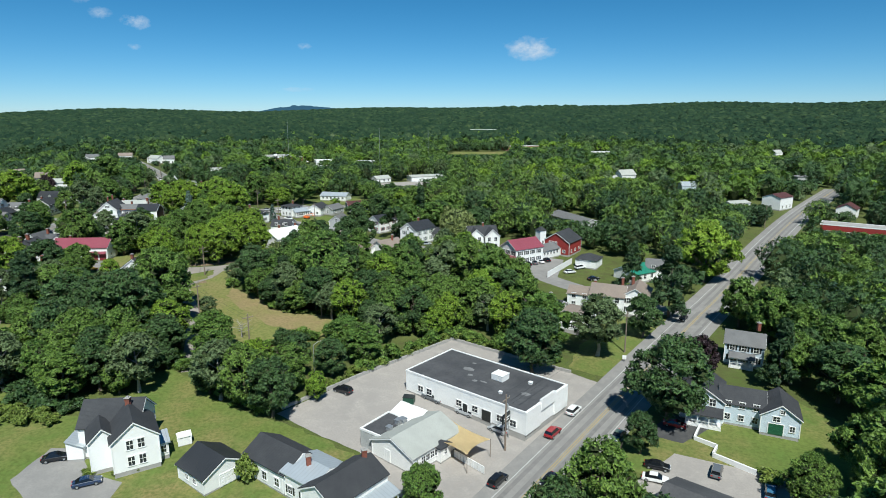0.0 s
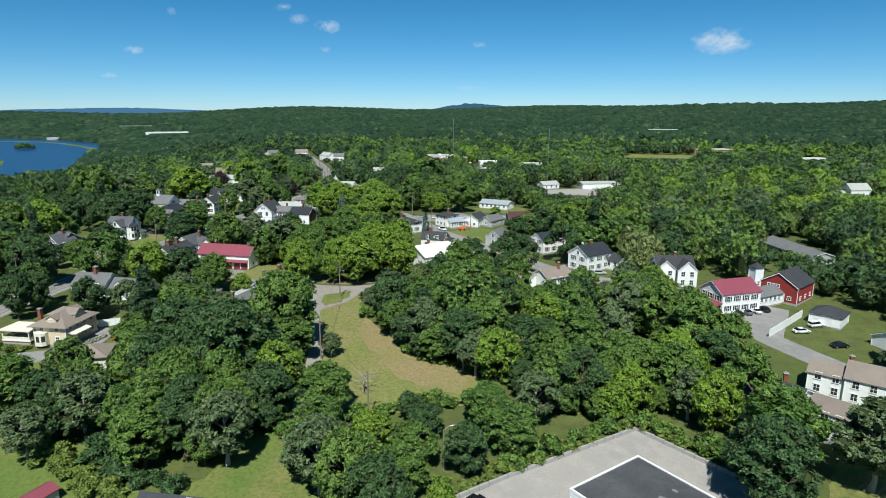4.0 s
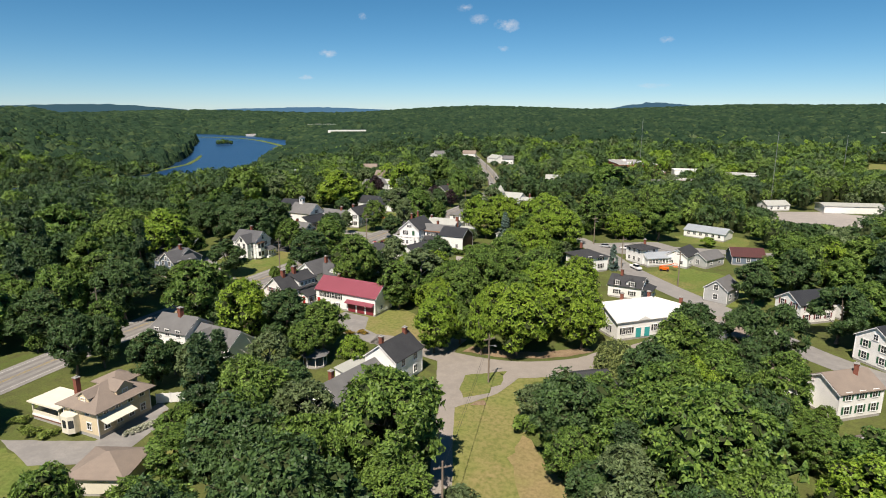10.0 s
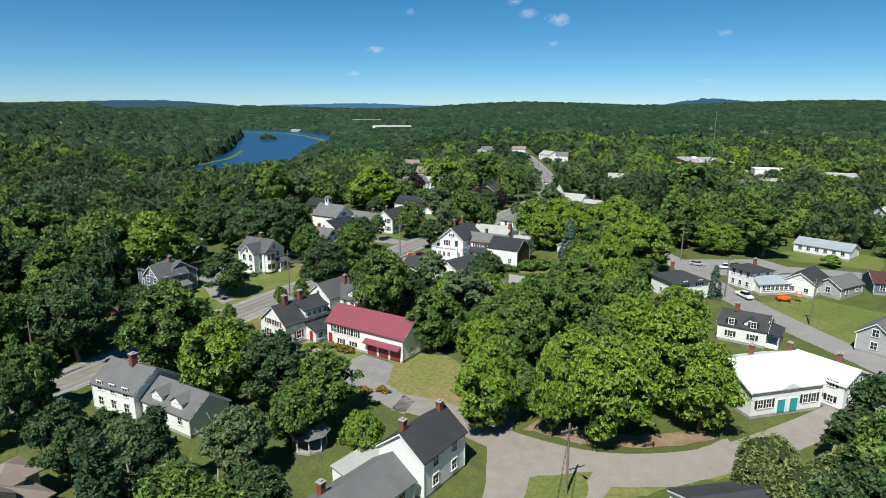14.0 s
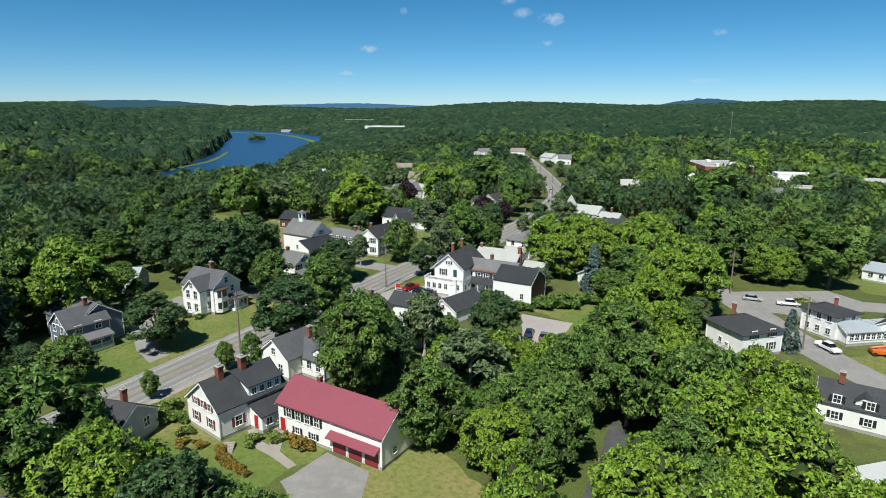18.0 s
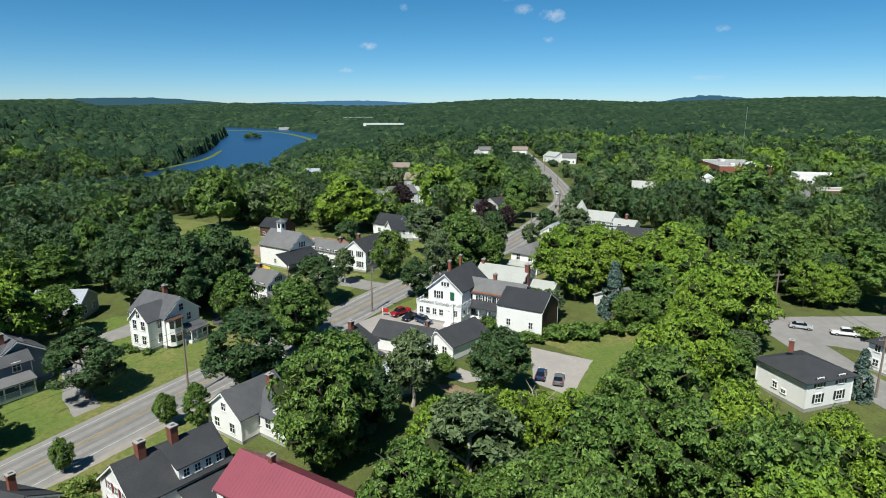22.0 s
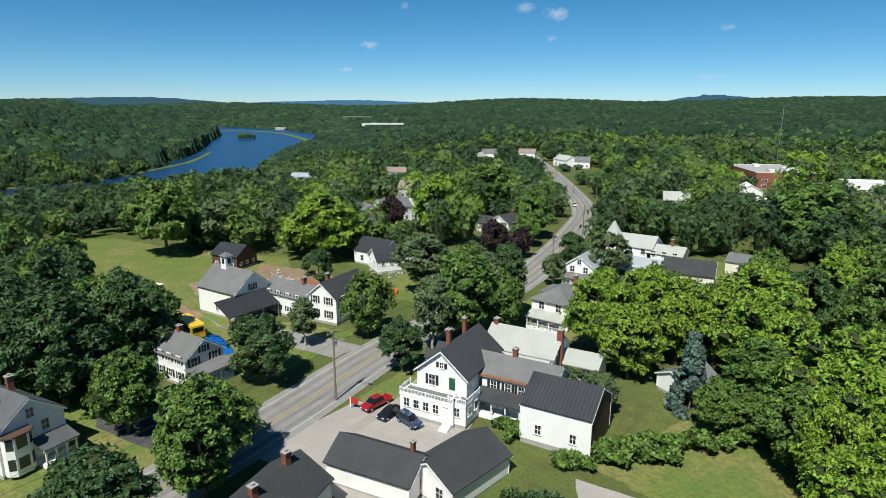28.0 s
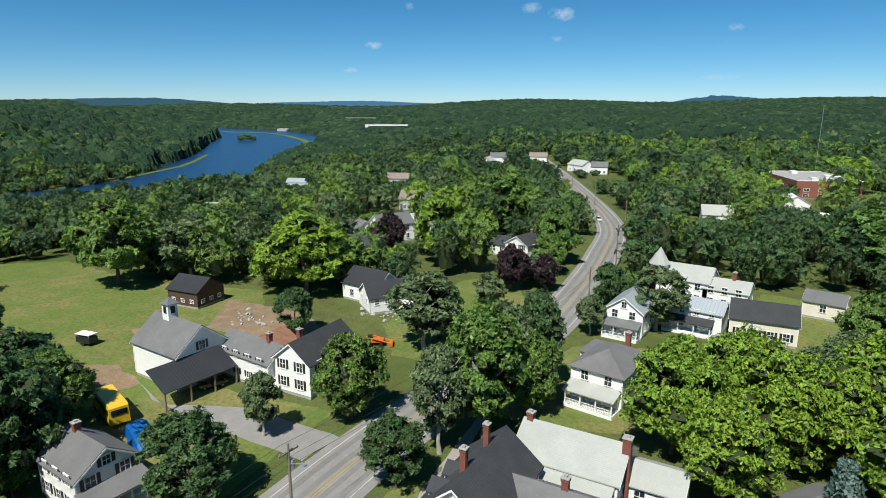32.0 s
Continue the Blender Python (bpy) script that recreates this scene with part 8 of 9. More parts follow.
for a, c in zip(edge[:-1], edge[1:]):
    n_ = int(np.linalg.norm(c - a) / 1.6)
    d = (c - a) / n_
    ang = math.degrees(math.atan2(d[1], d[0]))
    for k in range(n_):
        p = a + d * (k + 0.5)
        if "block" not in MESHES:
            bm = bmesh.new()
            box(bm, -0.79, 0.79, -0.18, 0.18, -0.2, 0.62)
            MESHES["block"] = mesh_of("block", bm, M["concrete"])
        part("block", MESHES["block"], None, lw, "", pose(p[0] + 6, p[1] - 121.5, gz(*p) - gz(-6, 121.5), 0, 0, ang))


def brush(pts, lo, hi, every, material="leafdark", label="dense green brush at the wood's edge", seed=1):
    """Bushes along a line, uneven in size."""
    rg = np.random.default_rng(seed)
    for p, q in zip(pts[:-1], pts[1:]):
        n_ = max(1, int(math.hypot(q[0] - p[0], q[1] - p[1]) / every))
        for k in range(n_):
            t = (k + rg.uniform(0, 1)) / n_
            r = rg.uniform(lo, hi)
            shrub(p[0] + (q[0] - p[0]) * t + rg.normal() * 0.6, p[1] + (q[1] - p[1]) * t + rg.normal() * 0.6, r, r * rg.uniform(1.0, 1.7), material, label)


brush([(-58, 98), (-61, 96.5), (-69, 97), (-74, 99.5), (-80, 105), (-90, 106), (-97, 102)], 1.4, 2.4, 2.2, "leafdark", seed=2)
brush([(-86, 100), (-80, 98), (-74, 95), (-68, 93), (-64, 93)], 0.8, 1.6, 1.3, "shrub", "yellow-green tall weeds beside the lawn", 3)
brush([(-84, 97), (-78, 95.5), (-72, 93.5)], 0.7, 1.3, 1.3, "shrub", "yellow-green tall weeds beside the lawn", 4)
brush([(-57.5, 113.5), (-55.5, 117), (-51, 113.5), (-45.5, 109), (-40, 103.5), (-33, 98.8), (-29.5, 98)], 1.2, 2.2, 2.0, "leaf", seed=5)
brush([(-47, 118.5), (-36, 125), (-24.5, 131.5), (-21, 139)], 1.0, 1.8, 2.4, "leaf", seed=6)
brush([(-17, 114), (-8, 123.5), (1, 133), (13, 127.5), (24, 120)], 1.0, 2.0, 2.2, "leaf", seed=7)
brush([(-58, 162), (-53, 158.5), (-47, 153.6), (-40, 145)], 0.9, 1.6, 2.2, "leaf", seed=8)
brush([(-106, 221), (-101, 222), (-97, 226), (-96, 234)], 0.9, 1.6, 1.8, "birch", "grey-green brush below the gravel lot", 9)
brush([(-128, 176), (-120, 175), (-112, 175.5)], 1.0, 1.7, 1.8, "leaf", seed=10)
for p, q in (((-124.4, 190.0), (-117.4, 189.2)), ((-125.0, 180.8), (-119.0, 180.4)), ((-126.5, 182.0), (-122, 180.4))):
    for k in range(8):
        t = (k + 0.5) / 8
        shrub(p[0] + (q[0] - p[0]) * t, p[1] + (q[1] - p[1]) * t - 0.9, 0.62, 0.8, "flower", "bed of orange day lilies")
for k in range(7):
    shrub(-107.6 + 0.12 * k, 130.6 + 0.6 * k, 0.7, 0.7, "whiteflower", "low bed of white flowers beside the drive")
for x, y, hh in ((-103.4, 151.5, 9.0), (-104.5, 219.5, 8.5), (-99.0, 217.0, 8.0), (-44.8, 128.5, 4.5)):
    e = thing("dead_tree", x, y, "bare grey dead tree with broken limbs", "tree")
    part("trunk", trunk_mesh("trunk", int(abs(x)), hh, 0.16, 3.4, 1.5, "palebark", 11), None, e)

# ---- trees that stand out ----
tree("dark", 38.7, 95.9, 6.9, 16.3, 0)
tree("dark", 31.0, 87.0, 2.7, 7.2, 0)
tree("maple", 24.2, 78.6, 1.7, 4.8, 0)
tree("maple", -2.9, 71.6, 3.0, 7.9, 0)
tree("birch", 33.4, 124.3, 5.8, 14.0, 0)
tree("dark", 18.1, 115.0, 5.9, 14.1, 0)
tree("dark", 46.7, 135.1, 4.2, 10.5, 1)
tree("pine", 57.3, 147.9, 4.8, 18.9, 1)
tree("pine", 53.1, 165.6, 3.5, 14.0, 1)
tree("purple", 51.1, 113.4, 3.6, 9.2, 1)
tree("bright", -22.9, 102.4, 2.0, 5.9, 0)
tree("maple", 49.6, 73.1, 3.4, 8.8, 0)
tree("bright", 78.2, 176.9, 9.2, 19.0, 1)
tree("bright", -207.8, 294.5, 10.0, 17.0, 1)
tree("bright", -197.6, 330.2, 8.0, 18.6, 1)
tree("maple", -163.0, 261.8, 4.4, 11.8, 0)
tree("birch", -168.6, 252.8, 2.5, 8.4, 0)
tree("dark", -163.6, 240.3, 5.0, 10.2, 0)
tree("dark", -149.3, 254.2, 3.3, 8.7, 0)
tree("dark", -149.4, 285.5, 3.0, 9.5, 0)
tree("oval", -147.4, 268.0, 5.3, 17.5, 0)
tree("birch", -149.8, 306.5, 2.6, 7.6, 1)
tree("dark", -152.5, 322.6, 3.5, 9.0, 1)
tree("birch", -141.3, 315.3, 4.9, 12.0, 1)
tree("bright", -127.9, 277.3, 5.9, 14.2, 0)
tree("bright", -122.5, 284.5, 6.2, 14.0, 0)
tree("bright", -117.3, 281.0, 5.7, 13.7, 0)
tree("bright", -121.3, 271.2, 4.7, 11.5, 0)
tree("bright", -108.0, 292.0, 7.6, 14.6, 0)
tree("bright", -104.5, 277.5, 6.6, 14.8, 0)
tree("purple", -173.6, 321.3, 3.8, 9.7, 1)
tree("purple", -167.4, 324.8, 3.0, 7.9, 1)
tree("maple", -175.5, 347.0, 5.6, 15.0, 1)
tree("maple", -204.9, 374.8, 10.4, 19.0, 1)
tree("birch", -168.5, 284.5, 5.7, 13.7, 0)
tree("purple", -215.0, 330.5, 4.4, 11.0, 1)
tree("dark", -190.7, 277.0, 3.4, 8.7, 1)
tree("maple", -244.7, 274.4, 9.1, 19.0, 1)
tree("birch", -236.3, 286.1, 6.3, 15.0, 1)
tree("dark", -194.4, 237.3, 5.1, 12.5, 0)
tree("dark", -144.6, 208.0, 5.7, 12.6, 0)
tree("oval", -147.0, 219.4, 4.6, 14.5, 0)
tree("maple", -176.5, 350.0, 4.6, 11.5, 1)
tree("maple", -172.4, 338.0, 4.0, 9.5, 1)
tree("maple", -121.8, 200.9, 5.8, 15.0, 0)
tree("maple", -130.5, 214.5, 4.1, 10.2, 0)
tree("maple", -145.1, 195.6, 1.6, 5.0, 0)
tree("oval", -141.0, 197.6, 1.8, 7.0, 0)
tree("dark", -114.1, 227.3, 4.3, 10.6, 0)
tree("dark", -161.6, 193.6, 5.3, 10.2, 0)
tree("maple", -152.4, 224.6, 5.0, 9.8, 0)
tree("dark", -178.7, 220.5, 6.9, 16.4, 0)
tree("bright", -94.6, 264.5, 7.2, 16.0, 0)
tree("bright", -92.3, 244.1, 5.5, 13.4, 0)
tree("maple", -92.1, 297.1, 6.5, 15.4, 0)
tree("maple", -91.6, 224.4, 6.0, 14.4, 0)
tree("bright", -83.5, 226.5, 4.7, 11.6, 0)
tree("birch", -106.0, 213.6, 3.3, 8.6, 0)
tree("maple", -158.8, 178.6, 3.9, 8.6, 0)
tree("maple", -145.8, 183.5, 1.4, 4.5, 0)
tree("birch", -104.2, 204.2, 5.6, 13.5, 0)
tree("maple", -94.0, 201.6, 5.0, 12.3, 0)
tree("maple", -93.0, 212.5, 5.2, 13.0, 0)
tree("bright", -81.6, 220.1, 4.9, 12.0, 0)
tree("bright", -75.5, 210.8, 5.4, 13.1, 0)
tree("bright", -70.0, 219.7, 5.1, 12.4, 0)
tree("bright", -89.7, 262.8, 6.3, 15.0, 0)
tree("bright", -74.0, 230.5, 3.7, 9.4, 0)
tree("maple", -91.0, 203.0, 4.4, 11.6, 0)
tree("spruce", -72.2, 255.8, 1.7, 7.1, 0)
tree("spruce", -111.8, 266.6, 2.6, 10.5, 0)
tree("bright", -84.6, 178.8, 4.3, 10.8, 0)
tree("maple", -82.6, 185.4, 3.3, 8.6, 0)
tree("maple", -77.5, 213.5, 5.6, 15.5, 0)
tree("maple", -127.5, 207.5, 5.4, 13.5, 0)
tree("maple", -105.4, 196.4, 4.9, 12.1, 0)
tree("willow", -51.2, 185.2, 4.0, 7.4, 0)
tree("dark", -41.0, 199.5, 5.0, 12.0, 0)
tree("bright", -123.4, 169.6, 3.4, 8.0, 0)
tree("maple", -112.0, 171.0, 3.4, 7.2, 0)
tree("dark", -162.0, 164.0, 5.0, 12.5, 0)
tree("maple", -208.9, 174.8, 8.1, 19.0, 1)
tree("maple", -191.1, 182.0, 7.9, 18.5, 0)
tree("bright", -183.9, 190.2, 7.4, 17.3, 0)
tree("pine", -105.5, 146.0, 3.0, 11.0, 0)
tree("birch", -101.2, 152.8, 3.9, 9.8, 0)
tree("maple", -101.5, 161.3, 3.5, 9.1, 0)
tree("bright", -92.1, 163.6, 2.7, 7.3, 0)
tree("maple", -67.0, 140.3, 7.2, 17.0, 0)
tree("dark", -50.2, 158.2, 5.5, 13.4, 0)
tree("pine", -40.6, 150.6, 3.4, 12.5, 0)
tree("maple", -32.1, 152.8, 8.0, 18.7, 0)
tree("willow", -47.4, 181.4, 4.0, 7.6, 0)
tree("pine", -96.4, 135.7, 3.9, 15.7, 0)
tree("maple", -162.3, 159.2, 6.1, 14.6, 0)
tree("maple", -108.6, 371.9, 11.9, 19.0, 1)
tree("dark", -66.4, 122.5, 7.3, 17.3, 0)
tree("oval", -43.6, 109.2, 4.4, 10.5, 0)
tree("maple", -72.5, 147.5, 5.4, 11.2, 0)
tree("willow", 5.4, 219.3, 5.7, 12.4, 1)
tree("willow", 4.5, 236.9, 5.1, 11.2, 1)

tree("dark", -64.5, 108, 4.4, 11, 0)
tree("maple", -65, 117, 4.4, 11.5, 0)
tree("maple", -71, 112, 5, 12.5, 0)
tree("dark", -72, 122, 5, 12.5, 0)
tree("oval", -64, 125, 3.8, 11, 0)
tree("maple", -74, 104.5, 4.0, 9.5, 0)
tree("maple", -36, 105, 4.0, 8, 0)
tree("dark", -43, 104, 3.0, 7.2, 0)
tree("oval", -29, 104.5, 3.6, 8, 0)
tree("maple", -30, 111, 3.8, 7.2, 0)
tree("bright", -37, 112.5, 3.6, 7, 0)
tree("dark", -22, 112, 3.6, 8, 0)
tree("maple", 1, 140.5, 5, 12, 0)
tree("dark", -7, 134.5, 4.6, 11, 0)
tree("birch", -14, 127.5, 3.8, 9.5, 0)
tree("oval", 8.5, 141, 4.8, 12, 0)
tree("bright", 14, 134, 4.4, 11, 0)
tree("maple", -27, 149, 5.4, 13, 0)
tree("dark", -36, 158, 5.4, 13, 0)
tree("dark", -91, 147, 4.2, 9.5, 0)
tree("maple", -189, 238.5, 4.8, 10.5, 0)
tree("dark", -197, 239, 5, 11, 0)
tree("dark", -181.5, 231.5, 5.6, 15.5, 0)
tree("maple", -98.5, 259.5, 4.6, 10.5, 0)
tree("bright", -112.5, 284, 5.2, 12.5, 0)
tree("birch", -122.4, 218.2, 3.8, 11.4, 0)
# understorey and filling trees
tree("dark", -87.0, 102.9, 4.6, 10.7, 0)
tree("bright", -58.2, 122.1, 4.6, 10.9, 0)
tree("dark", -56.8, 116.0, 4.6, 10.3, 0)
tree("maple", -84.2, 107.0, 4.6, 10.9, 0)
tree("oval", -104.5, 268.0, 4.6, 11.7, 0)
tree("birch", -98.9, 223.0, 3.0, 6.5, 0)
tree("bright", -99.1, 218.8, 3.8, 9.1, 0)
tree("oval", -62.7, 114.7, 3.8, 9.5, 0)
tree("birch", -87.1, 143.0, 3.8, 8.5, 0)
tree("dark", -31.0, 143.9, 4.6, 12.0, 0)
tree("maple", -86.9, 99.0, 3.0, 7.5, 0)
tree("oval", -59.1, 111.8, 3.8, 8.6, 0)
tree("oval", -71.3, 106.9, 4.6, 10.7, 0)
tree("birch", -26.8, 140.2, 3.8, 9.5, 0)
tree("birch", -83.0, 143.3, 3.8, 9.7, 0)
tree("oval", -103.7, 264.0, 3.0, 6.5, 0)
tree("dark", -120.9, 204.1, 3.0, 6.9, 0)
tree("dark", -83.3, 99.9, 3.8, 8.7, 0)
tree("oval", -47.5, 119.4, 4.6, 10.3, 0)
tree("birch", -79.6, 102.6, 4.6, 11.8, 0)
tree("dark", -31.0, 102.6, 3.0, 7.5, 0)
tree("maple", -35.0, 99.8, 4.6, 11.9, 0)
tree("bright", -108.2, 205.0, 4.6, 11.5, 0)
tree("oval", -122.6, 171.6, 2.2, 5.1, 0)
tree("bright", -104.1, 220.2, 3.0, 6.7, 0)
tree("maple", -71.0, 103.0, 3.0, 7.2, 0)
tree("maple", -59.2, 107.0, 4.6, 11.0, 0)
tree("dark", -63.0, 103.9, 4.6, 10.7, 0)
tree("birch", -39.3, 147.5, 4.6, 11.7, 0)
tree("maple", -100.7, 132.9, 2.2, 4.5, 0)
tree("bright", -182.6, 227.1, 2.2, 5.3, 0)
tree("dark", -180.9, 223.9, 2.2, 4.9, 0)
tree("maple", -12.6, 140.9, 2.2, 5.0, 0)
tree("dark", -31.2, 191.8, 3.8, 9.9, 0)
tree("dark", -31.4, 188.1, 3.0, 6.5, 0)
tree("bright", -104.0, 210.6, 4.6, 11.4, 0)
tree("maple", -99.4, 202.4, 3.8, 8.7, 0)
tree("oval", -68.4, 144.0, 2.2, 4.8, 0)
tree("dark", -67.7, 147.3, 2.2, 4.7, 0)
tree("dark", -11.8, 132.0, 2.2, 4.6, 0)
tree("oval", -35.2, 144.0, 3.8, 8.4, 0)
tree("maple", 4.0, 136.8, 2.2, 5.0, 0)
tree("oval", -18.7, 139.8, 2.2, 5.1, 0)
tree("dark", -79.5, 303.5, 3.8, 9.7, 0)
tree("maple", -99.9, 235.5, 2.2, 4.7, 0)
tree("dark", -127.2, 165.6, 3.8, 8.8, 0)
tree("maple", -119.8, 170.9, 3.0, 6.5, 0)
tree("bright", -183.7, 235.0, 2.2, 4.5, 0)
tree("oval", -179.5, 227.0, 3.8, 9.5, 0)
tree("oval", -62.9, 135.4, 4.6, 10.2, 0)
tree("oval", -66.9, 99.6, 4.6, 10.8, 0)
tree("dark", -34.3, 123.0, 2.2, 5.1, 0)
tree("maple", -4.6, 131.7, 2.2, 5.2, 0)
tree("birch", -83.4, 95.9, 3.8, 9.3, 0)
tree("birch", -3.8, 179.8, 3.8, 8.4, 0)
tree("bright", -103.1, 200.8, 3.0, 6.7, 0)
tree("maple", -84.0, 303.2, 4.6, 10.7, 0)
tree("oval", -72.6, 311.3, 3.0, 6.9, 1)
tree("bright", -78.7, 298.7, 3.8, 8.8, 0)
tree("maple", -75.2, 299.2, 2.2, 4.7, 0)
tree("birch", -55.8, 103.7, 4.6, 11.7, 0)
tree("oval", -1.2, 144.1, 4.6, 11.3, 0)
tree("maple", -95.9, 131.9, 3.0, 7.7, 0)
tree("maple", -71.5, 191.7, 4.6, 11.9, 0)
tree("maple", -157.7, 141.5, 3.0, 6.5, 0)
tree("maple", -150.3, 138.9, 2.2, 5.1, 0)
tree("bright", -82.7, 295.0, 3.8, 9.4, 0)
tree("bright", -79.1, 295.0, 3.0, 7.2, 0)
tree("dark", -122.9, 210.7, 3.8, 8.8, 0)
tree("maple", -179.8, 230.6, 2.2, 4.5, 0)
tree("dark", -17.4, 136.3, 3.0, 6.8, 0)
tree("maple", -8.9, 132.3, 2.2, 5.0, 0)
tree("dark", -54.5, 113.0, 2.2, 4.8, 0)
tree("dark", -29.5, 96.7, 4.6, 11.0, 0)
tree("maple", -48.3, 153.3, 3.8, 8.3, 0)
tree("maple", -2.6, 139.9, 3.8, 9.0, 0)
tree("bright", 1.0, 135.0, 3.8, 9.7, 0)
tree("birch", -57.5, 164.3, 3.0, 6.7, 0)
tree("bright", -70.1, 196.4, 4.6, 10.2, 0)
tree("oval", -32.8, 252.3, 4.6, 10.6, 0)
tree("dark", -32.6, 247.6, 2.2, 4.6, 0)
tree("dark", -35.0, 243.1, 4.6, 10.9, 0)
tree("oval", -152.5, 152.9, 2.2, 4.5, 0)
tree("maple", -94.4, 227.2, 4.6, 11.9, 0)
tree("oval", -95.5, 308.4, 2.2, 4.9, 0)
tree("dark", -98.0, 305.1, 3.8, 8.9, 0)
tree("bright", -1.7, 132.2, 3.0, 7.3, 0)
tree("birch", 10.5, 136.4, 3.8, 9.4, 0)
tree("maple", -20.1, 183.2, 2.2, 4.8, 0)
tree("maple", -20.9, 179.2, 2.2, 4.8, 0)
tree("birch", -3.4, 176.1, 2.2, 4.9, 0)
tree("maple", -925, 815, 6, 11, 1)
tree("dark", -919, 819, 5, 10, 1)
tree("maple", -931, 811, 5, 9, 1)
tree("oval", -913, 823, 4, 8, 1)
tree("birch", -148.6, 275.2, 4.4, 15.0, 0)
tree("birch", -149.4, 262.2, 3.6, 13.5, 0)
tree("dark", -184, 222.5, 5.0, 13.0, 0)
tree("maple", -181.5, 229.5, 3.4, 9.0, 0)
# more filling trees
tree("dark", -18.8, 147.1, 4.6, 10.7, 0)
tree("bright", -22.8, 139.5, 4.6, 10.9, 0)
tree("dark", -42.7, 147.9, 3.8, 8.4, 0)
tree("maple", -59.0, 102.9, 3.0, 6.9, 0)
tree("oval", -23.1, 176.2, 3.0, 7.4, 0)
tree("birch", -55.9, 119.3, 2.2, 4.5, 0)
tree("dark", -14.8, 151.3, 3.8, 9.1, 0)
tree("oval", -8.3, 151.6, 4.6, 11.7, 0)
tree("birch", -99.1, 143.9, 3.8, 8.5, 0)
tree("dark", -39.3, 144.5, 2.2, 5.2, 0)
tree("maple", 6.7, 137.6, 2.2, 5.1, 0)
tree("birch", -66.2, 134.8, 2.2, 4.6, 0)
tree("oval", -62.7, 132.4, 3.0, 6.7, 0)
tree("oval", -21.0, 172.7, 3.0, 6.8, 0)
tree("birch", -170.8, 307.6, 3.0, 7.4, 1)
tree("birch", -15.4, 147.7, 2.2, 5.1, 0)
tree("oval", 7.2, 162.8, 2.2, 4.5, 0)
tree("dark", -7.9, 147.7, 3.0, 6.9, 0)
tree("maple", -98.7, 199.5, 3.0, 7.1, 0)
tree("bright", -108.4, 268.4, 2.2, 4.6, 0)
tree("oval", -91.7, 127.4, 3.8, 8.4, 0)
tree("birch", -56.5, 139.6, 2.2, 5.2, 0)
tree("dark", -59.6, 128.3, 3.0, 7.5, 0)
tree("maple", -13.5, 144.9, 3.8, 9.8, 0)
tree("dark", -158.8, 158.9, 2.2, 5.0, 0)
tree("dark", -169.6, 290.0, 4.6, 10.5, 0)
tree("maple", -66.6, 103.4, 2.2, 4.9, 0)
tree("maple", -11.5, 135.9, 4.6, 11.0, 0)
tree("dark", -29.9, 117.7, 3.0, 6.8, 0)
tree("birch", -40.2, 101.9, 4.6, 11.7, 0)
tree("maple", -123.3, 226.6, 2.2, 4.5, 0)
tree("bright", -99.8, 232.6, 2.2, 4.9, 0)
# last filling trees
tree("dark", -138.6, 147.0, 2.2, 4.7, 0)
tree("dark", -118.8, 146.7, 3.0, 6.6, 0)
tree("maple", -107.9, 262.9, 3.0, 6.9, 0)
tree("birch", -88.0, 259.8, 2.2, 4.5, 0)
tree("dark", -164.0, 227.0, 2.2, 4.9, 0)
tree("oval", -156.5, 159.2, 3.0, 7.4, 0)
tree("birch", -87.9, 256.2, 3.0, 6.6, 0)
tree("dark", -162.7, 174.4, 3.0, 7.6, 0)
tree("maple", -122.5, 167.5, 2.2, 5.1, 0)
tree("oval", -88.2, 249.0, 3.8, 8.6, 0)
tree("oval", -158.1, 149.4, 3.0, 6.8, 0)
# the tall trees round the junction and the grey-roofed house
tree("maple", -135.3, 164.7, 6.8, 15.3, 0)
tree("bright", -119.9, 163.5, 5.6, 13.4, 0)
tree("dark", -110.7, 166.2, 5.4, 12.2, 0)
tree("maple", -103.6, 168.5, 4.7, 10.6, 0)
tree("dark", -152.1, 158.1, 6.1, 16.0, 0)
tree("dark", -117.3, 141.1, 3.7, 10.5, 0)
tree("dark", -132.2, 141.7, 2.9, 10.5, 0)
tree("birch", -108.7, 143.9, 3.3, 10.0, 0)
tree("bright", -85.6, 182.8, 4.0, 12.4, 0)
tree("bright", -76.4, 182.7, 2.8, 12.8, 0)
tree("bright", -70.1, 185.6, 5.6, 14.6, 0)
tree("bright", -61.1, 196.0, 5.2, 12.6, 0)
tree("bright", -68.2, 205.7, 6.0, 13.5, 0)
tree("dark", -43.2, 197.0, 4.2, 8.6, 0)
tree("willow", -43.8, 187.9, 4.6, 6.7, 0)
tree("dark", -133.9, 137.6, 4.2, 12.2, 0)
tree("maple", -137.0, 144.9, 4.0, 11.5, 0)
tree("dark", -150.9, 140.1, 4.9, 12.4, 0)
tree("maple", -159.0, 148.2, 5.7, 14.6, 0)
# shading trees beside the gabled house
tree("dark", -181.1, 217.7, 5.5, 16.0, 0)
tree("maple", -186.6, 229.9, 6.0, 14.6, 0)
tree("dark", -211.1, 226.2, 6.2, 11.8, 0)
tree("dark", -147.3, 281.0, 4.2, 15.0, 0)
tree("maple", -145.0, 275.5, 3.6, 12.0, 0)
tree("maple", -166.4, 222.4, 4.4, 11.0, 0)
tree("bright", -94.0, 196.0, 3.6, 9.6, 0)
tree("maple", -90.5, 197.6, 3.4, 9.0, 0)
tree("bright", -97.5, 196.5, 3.0, 7.6, 0)
tree("maple", -187.0, 201.0, 4.5, 10.0, 0)
tree("birch", -125.2, 259.6, 2.5, 5.4, 0)
